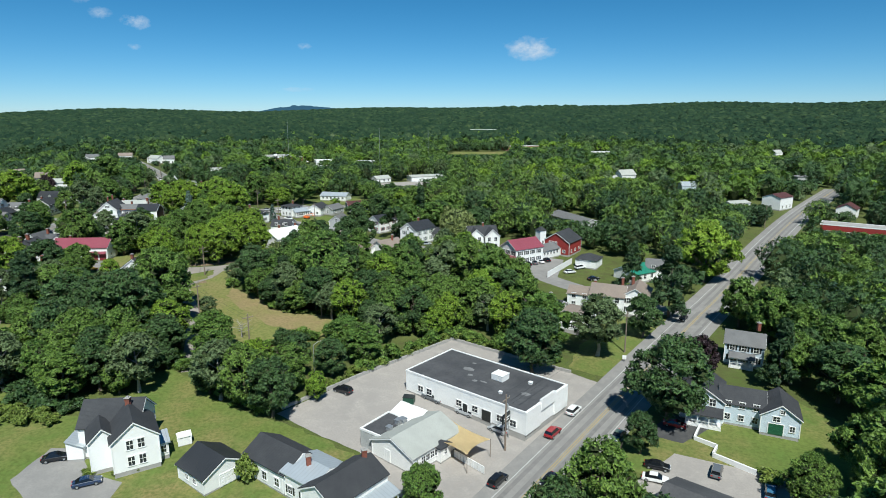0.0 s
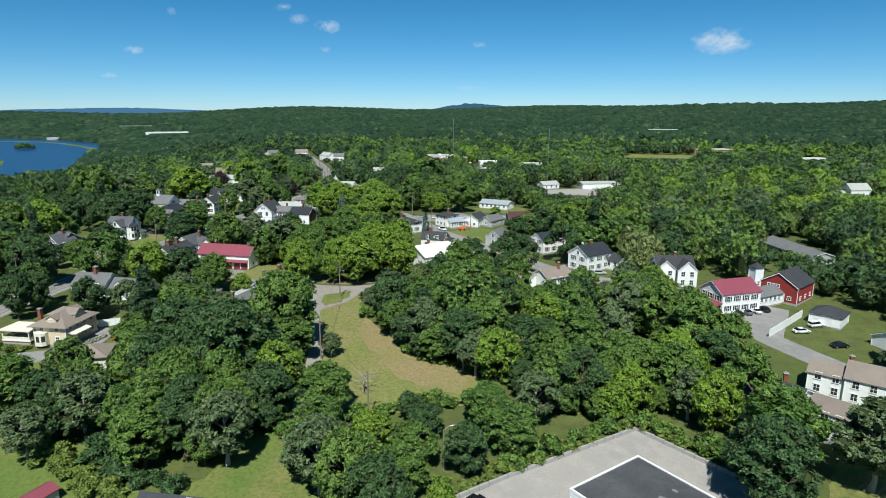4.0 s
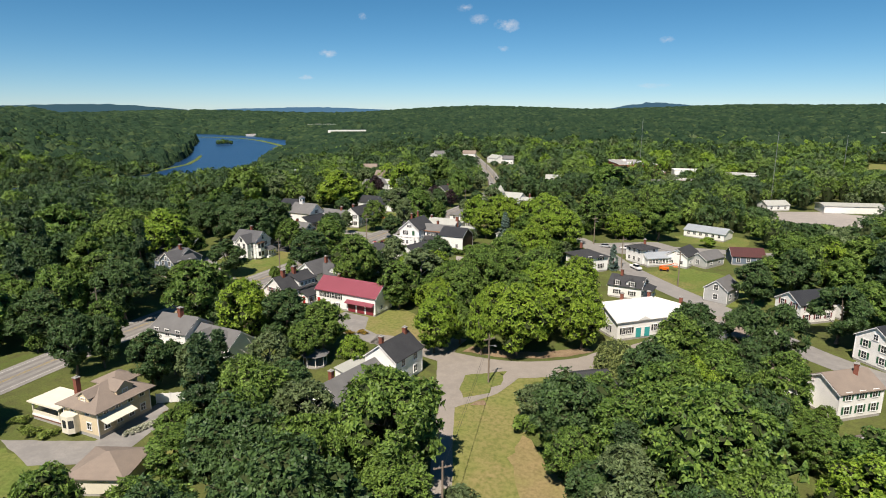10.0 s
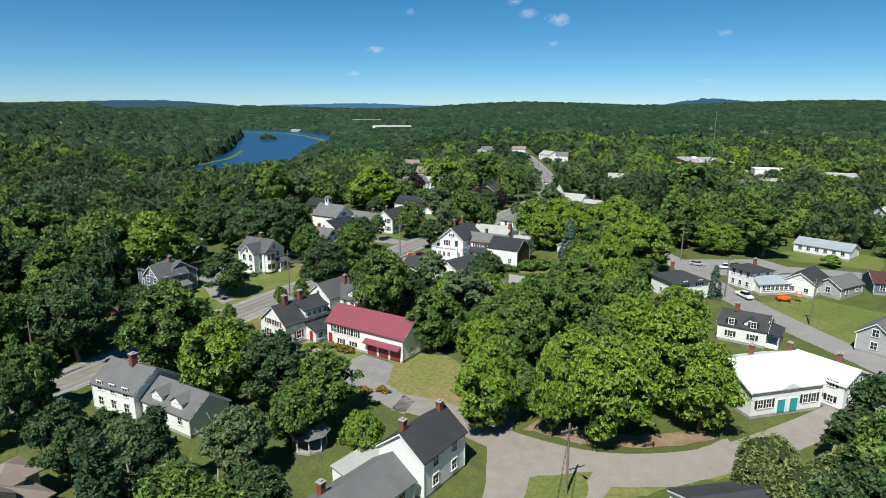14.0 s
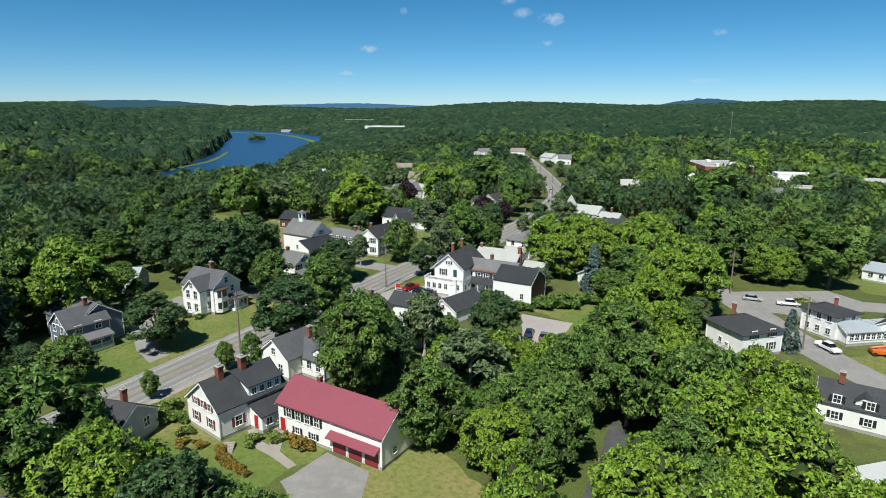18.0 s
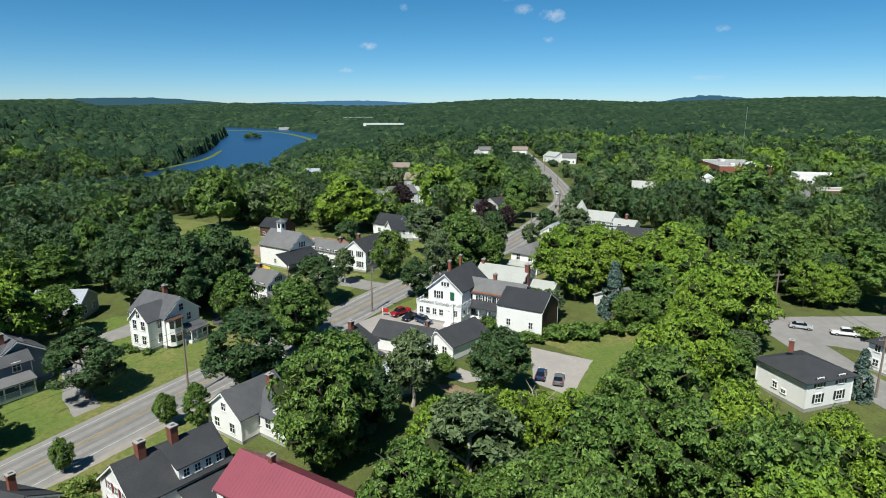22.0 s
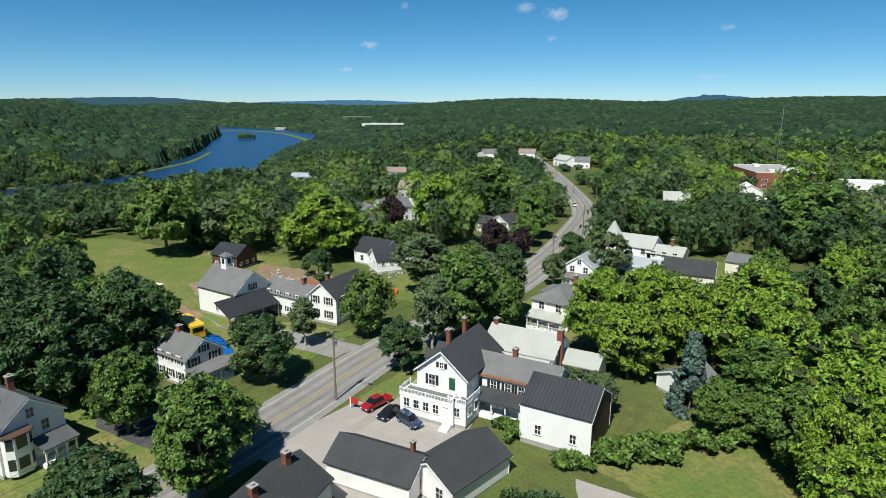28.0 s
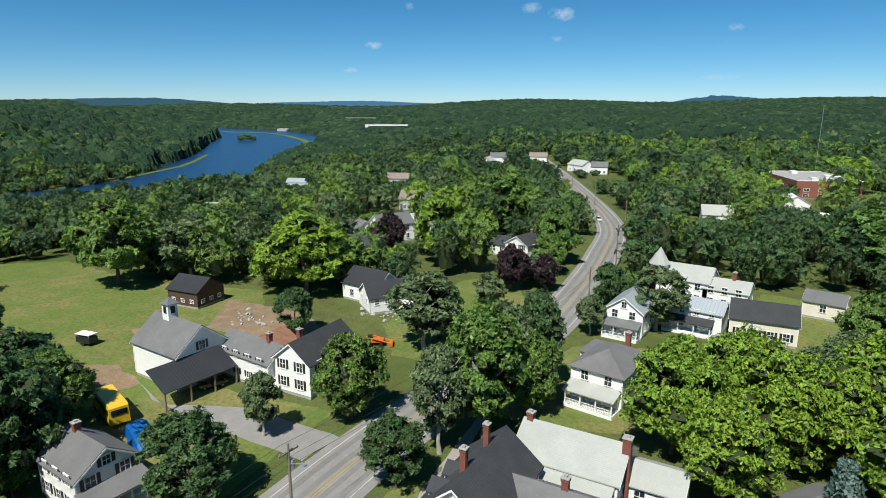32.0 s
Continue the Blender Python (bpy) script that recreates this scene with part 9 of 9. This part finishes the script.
tree("birch", -121.2, 259.4, 2.8, 5.8, 0)

# ---- woods ----
LOOK = np.array([(0, 0), (-8, 48), (-23, 81), (-43, 112), (-61, 136), (-78, 162), (-98, 192), (-113, 212)], float)
LOOK_YAW = [0, 20.7, 30.3, 35.5, 35.1, 35.2, 35.2, 35.4]


def shown(x, y, spread=41.0):
    """Whether a place comes into sight from the flown line, and how near the line comes to it."""
    ok, near = np.zeros(x.shape, bool), np.full(x.shape, 1e9)
    for (px, py), yw in zip(LOOK, LOOK_YAW):
        dx, dy = x - px, y - py
        d = np.hypot(dx, dy)
        a = np.degrees(np.arctan2(-dx, dy)) - yw
        a = (a + 180) % 360 - 180
        ok |= (np.abs(a) < spread) & (d > 22)
        near = np.minimum(near, d)
    return ok, near


def inside(poly, x, y):
    c = np.zeros(x.shape, bool)
    n = len(poly)
    for i in range(n):
        (x0, y0), (x1, y1) = poly[i], poly[(i + 1) % n]
        if y0 == y1:
            continue
        c ^= ((y0 > y) != (y1 > y)) & (x < (x1 - x0) * (y - y0) / (y1 - y0) + x0)
    return c


def edge_gap(poly, x, y):
    g = np.full(x.shape, 1e9)
    n = len(poly)
    for i in range(n):
        a, b = np.array(poly[i]), np.array(poly[(i + 1) % n])
        d = b - a
        f = np.clip(((x - a[0]) * d[0] + (y - a[1]) * d[1]) / (d @ d + 1e-9), 0, 1)
        g = np.minimum(g, np.hypot(x - a[0] - f * d[0], y - a[1] - f * d[1]))
    return g


def free(x, y, r):
    """Where a crown of radius r may stand."""
    ok = np.ones(x.shape, bool)
    for poly in OPEN:
        ok &= ~(inside(poly, x, y) | (edge_gap(poly, x, y) < r * 0.35))
    for line, half in LANES:
        for p, q in zip(line[:-4:4], line[4::4]):
            d = q - p
            f = np.clip(((x - p[0]) * d[0] + (y - p[1]) * d[1]) / (d @ d), 0, 1)
            ok &= np.hypot(x - p[0] - f * d[0], y - p[1] - f * d[1]) > half + r * 0.35
    for fx, fy, rot, h, k in FOOT:
        c, s = math.cos(radians(rot)), math.sin(radians(rot))
        dx, dy = x - fx, y - fy
        lx, ly = np.abs(dx * c + dy * s) - h, np.abs(-dx * s + dy * c) - k
        # the sight line towards the building stays clear on the side that is seen
        ok &= ~((lx < r * 0.75 + 1.0) & (ly < r * 0.75 + 1.0))
    gap, _ = river_gap(x, y)
    return ok & (gap > 6)


# lines of sight that the real growth leaves open: x, y, height over the ground, half width, from which points of LOOK
LOOK_Z = [50.0, 50.3, 50.0, 46.7, 45.9, 45.2, 44.8, 44.8]
SIGHTS = [
    (-583, 478, 1.0, 18, (5, 6, 7)), (-640, 540, 0.5, 26, (1, 2, 3, 4, 5, 6, 7)), (-700, 625, 0.5, 40, (1, 2, 3, 4, 5, 6, 7)), (-850, 800, 0.5, 60, (1, 2, 4, 5, 7)),
    (-333, 585, 3, 8, (0, 2, 4, 5, 7)), (-306, 594, 3, 8, (0, 4, 5, 7)), (-257, 552, 2, 9, (0, 2, 4, 5, 6, 7)), (-172, 370, 0, 4, (7,)), (-182, 402, 0, 4, (7,)), (-197, 430, 0, 4, (6, 7)), (-212, 455, 0, 4, (4, 6, 7)), (-235, 490, 0, 4, (2, 4, 6, 7)), (-262, 535, 0, 4, (2, 4, 6, 7)),
    (-140, 512, 5.5, 11, (7,)), (-136, 462, 3.5, 5, (7,)), (-88, 452, 5.5, 4, (2, 4)), (-97, 520, 5.5, 6, (0, 2, 4)), (-62, 515, 4, 7, (2, 4)),
    (-328, 468, 4, 8, (5, 6, 7)), (-414, 474, 3, 9, (6, 7)), (-404, 397, 2, 6, (7,)), (-250, 372, 3, 8, (4, 5, 6, 7)), (-154, 418, 4, 7, (7,)), (-147, 336, 5, 8, (4, 5, 6, 7)), (-228, 528, 0, 9, (7,)), (-188, 424, 0, 6, (7,)), (-185, 347, 3, 7, (4, 5, 6, 7)), (-187, 297, 3, 7, (4, 5, 6, 7)), (-220, 277, 3, 6, (6, 7)),
    (119, 399, 3, 9, (0,)), (141, 352, 3, 7, (0,)), (144, 297, 3, 8, (0,)), (163, 297, 2, 8, (0,)), (186, 278, 3, 8, (0,)), (165, 243, 2, 12, (0,)), (136, 241, 0, 5, (0,)), (173, 291, 0, 5, (0,)), (205, 335, 0, 5, (0,)), (55, 252, 3, 10, (0,)), (36, 670, 0, 30, (0, 2)), (163, 640, 4, 12, (0,)), (106, 745, 4, 12, (0,)), (234, 400, 3, 7, (0,)), (-220, 350, 3, 7, (0, 1)), (-11, 405, 2.5, 9, (0, 2)), (-22, 366, 0, 12, (2,)), (-40, 394, 2, 8, (0, 2)), (-58, 313, 1, 8, (0, 2)),
    (-890, 1110, 5, 42, (2, 4, 7)), (-1180, 1350, 8, 40, (2, 4, 7)), (-1150, 1080, 5, 12, (2, 4, 7)), (85, 1310, 7, 30, (0, 2)), (330, 608, 3, 10, (0,)),
]


def height_cap(x, y):
    """How tall the growth may be at a place without closing an open line of sight."""
    cap = np.full(np.shape(x), 99.0)
    ground_z = land(x, y)
    for bx, by, up, half, looks in SIGHTS:
        bz = gz(bx, by) + up
        if bz < RIVER_Z:
            bz = RIVER_Z + up
        for k in looks:
            ax, ay, az_ = LOOK[k][0], LOOK[k][1], LOOK_Z[k]
            dx, dy = bx - ax, by - ay
            ln = math.hypot(dx, dy)
            f = ((x - ax) * dx + (y - ay) * dy) / ln ** 2
            off = np.abs((x - ax) * dy - (y - ay) * dx) / ln
            on = (f > 0.2) & (f < 1.0 + 8 / ln) & (off < half)
            cap = np.where(on, np.minimum(cap, az_ + (bz - az_) * f - ground_z), cap)
    return cap


def jittered(rng, x0, x1, y0, y1, cell):
    gx, gy = np.meshgrid(np.arange(x0, x1, cell), np.arange(y0, y1, cell))
    gx, gy = gx.ravel(), gy.ravel()
    return gx + rng.uniform(-0.42, 0.42, gx.size) * cell, gy + rng.uniform(-0.42, 0.42, gy.size) * cell


rng = np.random.default_rng(5)
KINDS = ["maple", "dark", "oval", "maple", "birch", "pine", "dark", "bright", "maple", "oval"]

# near woods, tree by tree
x, y = jittered(rng, -330, 190, 20, 420, 8.2)
ok, near = shown(x, y)
r = rng.uniform(4.0, 6.0, x.size)
take = ok & (near < 118) & free(x, y, r)
# small glades, and the low young growth between the lot and the field
GLADES = ((-76.7, 225.2, 3), (-83.6, 234.5, 3), (-74.5, 140.3, 3), (-130.5, 126.7, 3), (-35, 119, 2), (-32.6, 112.7, 2), (-57.8, 165.1, 3), (-94.8, 116.6, 3), (-84.9, 109.3, 2), (-86.9, 103.1, 2), (-98.5, 166, 3), (-2.2, 193.9, 2), (-6.9, 198.7, 2), (-110.2, 161.8, 2), (-77.8, 157.7, 3), (-93.7, 129.3, 3), (-48.2, 192.2, 3), (-122.2, 146.5, 3), (-114.7, 148.9, 3), (-110.2, 148, 2), (-98.1, 219.6, 4), (-122.1, 303.7, 3), (-118.5, 307.7, 3), (-118.7, 314.2, 3))
for gx_, gy_, gr_ in GLADES:
    take &= np.hypot(x - gx_, y - gy_) > gr_
young = inside([(-60, 118), (-48, 103), (-30, 95), (-12, 112), (2, 130), (-10, 139), (-24, 132), (-46, 119)], x, y)
for tx, ty, tr_ in TREES[:]:
    take &= np.hypot(x - tx, y - ty) > (r + tr_) * 0.58
caps = height_cap(x, y)
take &= caps > 3.0
pick = rng.integers(0, len(KINDS), x.size)
for k in np.nonzero(take)[0]:
    sp = KINDS[pick[k]]
    if x[k] < -122 or x[k] > 52 or (x[k] < -62 and y[k] < 128):
        sp = ("dark", "pine", "maple", "dark", "oval")[pick[k] % 5]      # darker kinds in these parts of the woods
    elif -112 < x[k] < -68 and 192 < y[k] < 295:
        sp = ("bright", "maple", "bright", "birch", "maple")[pick[k] % 5]
    hh = rng.uniform(0.82, 1.12) * SPECIES[sp]["h"] * (0.6 if young[k] else 1.0)
    if caps[k] < hh:
        hh = caps[k]
        r[k] = min(r[k], 1.5 + 0.35 * hh)
    if young[k] and sp == "pine":
        sp = "dark"
    tree(sp, x[k], y[k], r[k] if sp not in ("pine",) else r[k] * 0.8, hh, 0 if near[k] < 56 else 1)


def wood(name, x, y, r, h, quads, leaf, seed, material, label):
    """Many trees of one wood as one object: each a dome of leaf sprays over a stub of trunk."""
    rng = np.random.default_rng(seed)
    n = len(x)
    d = rand_dirs(rng, n * quads, 0.2).reshape(n, quads, 3)
    puffs = rand_dirs(rng, n * 8, 0.12).reshape(n, 8, 3)
    own = rng.integers(0, 8, (n, quads))
    mid = np.take_along_axis(puffs, own[..., None].repeat(3, 2), 1)
    shell = mid * 0.75 + d
    shell /= np.linalg.norm(shell, axis=2)[..., None]
    shell *= rng.uniform(0.74, 1.0, (n, quads, 1)) * (0.82 + 0.2 * np.sum(shell * mid, 2))[..., None]
    lump = 1 + 0.22 * np.sin(3 * np.arctan2(d[..., 1], d[..., 0]) + rng.uniform(0, 6, (n, 1)))
    c = shell * np.stack([r, r, h * 0.42], -1)[:, None, :]
    c[..., :2] *= lump[..., None]
    c[..., 2] += (h * 0.54)[:, None] + land(x, y)[:, None]
    c[..., 0] += x[:, None]
    c[..., 1] += y[:, None]
    sz = (leaf * r / 4.6)[:, None] * np.ones((1, quads))
    co = leaf_tris(rng, c.reshape(-1, 3), d.reshape(-1, 3) + np.array((0, 0, 0.25)), sz.reshape(-1, 1), 1.3, 0.55)
    # the dense inside of every crown, its shade put into a dark colour
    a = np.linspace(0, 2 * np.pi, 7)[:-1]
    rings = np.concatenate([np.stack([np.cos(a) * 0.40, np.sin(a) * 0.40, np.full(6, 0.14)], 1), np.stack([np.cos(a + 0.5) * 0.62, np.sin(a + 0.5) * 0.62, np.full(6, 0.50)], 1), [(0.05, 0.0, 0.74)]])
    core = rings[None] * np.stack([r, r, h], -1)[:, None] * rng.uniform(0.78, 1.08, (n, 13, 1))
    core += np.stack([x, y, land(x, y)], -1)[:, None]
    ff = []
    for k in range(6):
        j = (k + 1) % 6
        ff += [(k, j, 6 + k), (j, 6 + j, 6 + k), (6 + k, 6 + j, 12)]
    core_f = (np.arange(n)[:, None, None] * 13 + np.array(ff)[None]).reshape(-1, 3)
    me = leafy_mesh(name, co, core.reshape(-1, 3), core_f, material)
    return tagged(new(name, me), label, "woods", kind="stuff")


def woods(seed, reach, cell, near_lo, near_hi, quads, leaf, rmin, rmax, names):
    rng = np.random.default_rng(seed)
    x, y = jittered(rng, -reach, reach * 0.75, 0, reach, cell)
    ok, near = shown(x, y, 38.5)
    r = rng.uniform(rmin, rmax, x.size)
    take = ok & (near >= near_lo) & (near < near_hi)
    x, y, r = x[take], y[take], r[take]
    keep = free(x, y, r)
    x, y, r = x[keep], y[keep], r[keep]
    h = rng.uniform(7.0, 15.5, x.size) * (0.75 + r / 18)
    gap, side = river_gap(x, y)
    h = h * np.where(side < 0, np.where(y > 440, 0.5 + 0.5 * step(gap, 10, 200), 1.1), 0.7 + 0.3 * step(gap, 0, 60))
    r = r * np.where(gap < 60, 0.8, 1.0)
    caps = height_cap(x, y)
    r = np.where(caps < h, np.minimum(r, 1.5 + 0.4 * caps), r)
    h = np.minimum(h, caps)
    keep = h > 2.5
    x, y, r, h, gap, side = x[keep], y[keep], r[keep], h[keep], gap[keep], side[keep]
    sort = rng.uniform(0, 1, x.size) + 0.3 * np.sin(x / 60) * np.sin(y / 47) - 0.28 * step(-x, 170, 330)
    cut = [-9, 0.13, 0.46, 0.84, 0.95, 9]
    for i, mat in enumerate(("needle", "leafdark", "leaf", "birch", "leafbright")):
        m = (sort >= cut[i]) & (sort < cut[i + 1])
        if m.any():
            wood("woods", x[m], y[m], r[m], h[m], quads, leaf, seed + i, mat, names)


woods(21, 480, 8.4, 118, 260, 190, 1.15, 3.6, 5.8, "green leafy village trees in summer")
woods(31, 900, 10.0, 260, 560, 86, 1.8, 4.4, 6.6, "dense green woods in summer")
woods(41, 1100, 13.0, 560, 800, 34, 2.8, 5.5, 8.0, "distant green woods")

# the farthest woods, one canopy of many small domes
az = np.radians(np.linspace(-46, 82, 620))
rs = np.array(far_steps(600, 3960, 3.4, 1.0078))


def domes(X, Y, cell, seed):
    """Crown tops: height 0..1 of the nearest of many jittered domes."""
    gx, gy = np.floor(X / cell), np.floor(Y / cell)
    best = np.zeros(X.shape)
    for i in (-1, 0, 1):
        for j in (-1, 0, 1):
            cx, cy = gx + i, gy + j
            h1 = np.modf(np.abs(np.sin(cx * 127.1 + cy * 311.7 + seed) * 43758.5453))[0]
            h2 = np.modf(np.abs(np.sin(cx * 269.5 + cy * 183.3 + seed) * 43758.5453))[0]
            h3 = np.modf(np.abs(np.sin(cx * 419.2 + cy * 371.9 + seed) * 43758.5453))[0]
            d = np.hypot(X / cell - cx - h1, Y / cell - cy - h2)
            best = np.maximum(best, (0.45 + 0.55 * h3) * np.sqrt(np.clip(1 - (d / 0.75) ** 2, 0, 1)))
    return best


def canopy_place(A, R):
    X, Y = -60 - np.sin(A) * R, 150 + np.cos(A) * R
    rg = np.random.default_rng(3)
    X = X + rg.uniform(-1.2, 1.2, X.shape)
    Y = Y + rg.uniform(-1.2, 1.2, X.shape)
    top = np.where(R < 1500, domes(X, Y, 13.0, 1), domes(X, Y, 26.0, 5) * 1.25)
    Z = land(X, Y) + 1.5 + top * 17 + rg.uniform(0, 1.6, X.shape)
    gap, side = river_gap(X, Y)
    Z = land(X, Y) - 1.5 + (Z - land(X, Y) + 1.5) * step(R, 600, 660)      # the edge dips under the nearer woods
    low = np.where(side < 0, 0.55 + 0.45 * step(gap, 10, 200), 1.0)
    Z = land(X, Y) + np.minimum((Z - land(X, Y)) * low, np.maximum(height_cap(X, Y), 0.3))
    for poly in FAR_OPEN:
        Z = np.where(inside(poly, X, Y), land(X, Y) - 1, Z)
    return X, Y, np.where(gap < 6, land(X, Y) - 1, Z)


FAR_OPEN = [p_ for p_ in OPEN if np.hypot(p_[:, 0] + 60, p_[:, 1] - 150).max() > 600]
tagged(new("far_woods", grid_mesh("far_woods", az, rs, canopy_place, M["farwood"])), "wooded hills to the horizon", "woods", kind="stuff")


# ---- blue hills and clouds, far behind everything ----
def far_hill(a0, a1, r, height, seed, tone):
    rng = np.random.default_rng(seed)
    bm = bmesh.new()
    n = 40
    lo, hi = [], []
    for k in range(n + 1):
        t = k / n
        a = radians(a0 + (a1 - a0) * t)
        x, y = -60 - math.sin(a) * r, 150 + math.cos(a) * r
        up = height * (math.sin(math.pi * t) ** 0.8) * (0.85 + 0.12 * math.sin(t * 9 + seed) + 0.05 * rng.normal())
        lo.append(bm.verts.new((x, y, 20)))
        hi.append(bm.verts.new((x, y, 52 + up)))
    for k in range(n):
        bm.faces.new((lo[k], lo[k + 1], hi[k + 1], hi[k]))
    # the haze is painted: each hill glows in one flat blue tone
    m, nt, out = nodes_of("painted_haze_hill")
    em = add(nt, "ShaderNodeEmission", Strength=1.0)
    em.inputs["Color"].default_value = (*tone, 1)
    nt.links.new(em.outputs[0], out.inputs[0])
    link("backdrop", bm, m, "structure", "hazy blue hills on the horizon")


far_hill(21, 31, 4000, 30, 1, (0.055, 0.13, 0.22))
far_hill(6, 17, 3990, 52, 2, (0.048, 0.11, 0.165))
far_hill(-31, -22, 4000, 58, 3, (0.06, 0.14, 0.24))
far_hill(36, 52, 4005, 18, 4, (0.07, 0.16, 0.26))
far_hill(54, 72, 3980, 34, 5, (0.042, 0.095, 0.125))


def cloud(az, el, wide, tall, seed, dens=1.0):
    """A small fair-weather cloud on a far backdrop."""
    r = 3800.0
    a, e = radians(az), radians(el)
    c = Vector((-60 - math.sin(a) * r, 150 + math.cos(a) * r, 48 + math.tan(e) * r))
    w_, t_ = 2 * r * math.tan(radians(wide / 2)), 2 * r * math.tan(radians(tall / 2))
    me = bpy.data.meshes.new("cloud")
    me.from_pydata([(-w_, 0, -t_), (w_, 0, -t_), (w_, 0, t_), (-w_, 0, t_)], [], [(0, 1, 2, 3)])
    m, nt, out = nodes_of("cloud_vapour")
    tc = nt.nodes.new("ShaderNodeTexCoord")
    mp = nt.nodes.new("ShaderNodeMapping")
    mp.inputs["Scale"].default_value = (1 / w_, 1, 1 / t_)
    nt.links.new(tc.outputs["Object"], mp.inputs["Vector"])
    ln = nt.nodes.new("ShaderNodeVectorMath")
    ln.operation = "LENGTH"
    nt.links.new(mp.outputs[0], ln.inputs[0])
    fall = ramp(nt, ln.outputs["Value"], 0.95, 0.05)
    mp2 = nt.nodes.new("ShaderNodeMapping")
    mp2.inputs["Scale"].default_value = (2.2 / w_, 1, 1.6 / t_)
    mp2.inputs["Location"].default_value = (seed * 3.1, seed, seed * 1.7)
    nt.links.new(tc.outputs["Object"], mp2.inputs["Vector"])
    nz = noise_tex(nt, 1.2, 6, 0.62, mp2.outputs[0])
    mul = nt.nodes.new("ShaderNodeMath")
    mul.operation = "MULTIPLY"
    nt.links.new(fall, mul.inputs[0])
    nt.links.new(nz, mul.inputs[1])
    alpha = ramp(nt, mul.outputs[0], 0.24, 0.62 / dens)
    em = add(nt, "ShaderNodeEmission", Strength=0.66)
    em.inputs["Color"].default_value = (0.86, 0.92, 1.0, 1)
    tp = nt.nodes.new("ShaderNodeBsdfTransparent")
    mx = nt.nodes.new("ShaderNodeMixShader")
    nt.links.new(alpha, mx.inputs[0])
    nt.links.new(tp.outputs[0], mx.inputs[1])
    nt.links.new(em.outputs[0], mx.inputs[2])
    nt.links.new(mx.outputs[0], out.inputs[0])
    me.materials.append(m)
    ob = new("cloud", me)
    ob.matrix_world = Matrix.Translation(c) @ pose(0, 0, 0, 0, 0, az)
    ob.visible_shadow = False
    tagged(ob, "small white fair-weather cloud", "cloud", kind="structure")


for az, el, wide, tall, seed, dens in ((-9.0, 5.8, 4.8, 2.2, 1, 1.1), (25.6, 7.5, 2.2, 1.2, 2, 0.8), (28.2, 8.0, 1.7, 0.9, 3, 0.65), (41.8, 5.0, 1.7, 0.7, 4, 0.7), (43.8, 2.9, 1.4, 0.5, 5, 0.7), (11.8, 6.0, 1.3, 0.6, 6, 0.55), (29.4, 9.0, 1.6, 0.7, 7, 0.55), (25.9, 5.5, 1.1, 0.5, 8, 0.5), (38.6, 8.2, 0.9, 0.6, 9, 0.55), (12.6, 2.2, 2.8, 0.5, 10, 0.5)):
    cloud(az, el, wide, tall, seed, dens)

# ---- from the plan's units to metres ----
for ob in list(scene.objects):
    if ob.parent is None and ob not in (cam, sun):
        m = Matrix.Scale(SCALE, 4) @ ob.matrix_world
        ob.matrix_world = m @ Matrix.Diagonal((1, 1, LOW.get(ob.name, 1.0), 1))
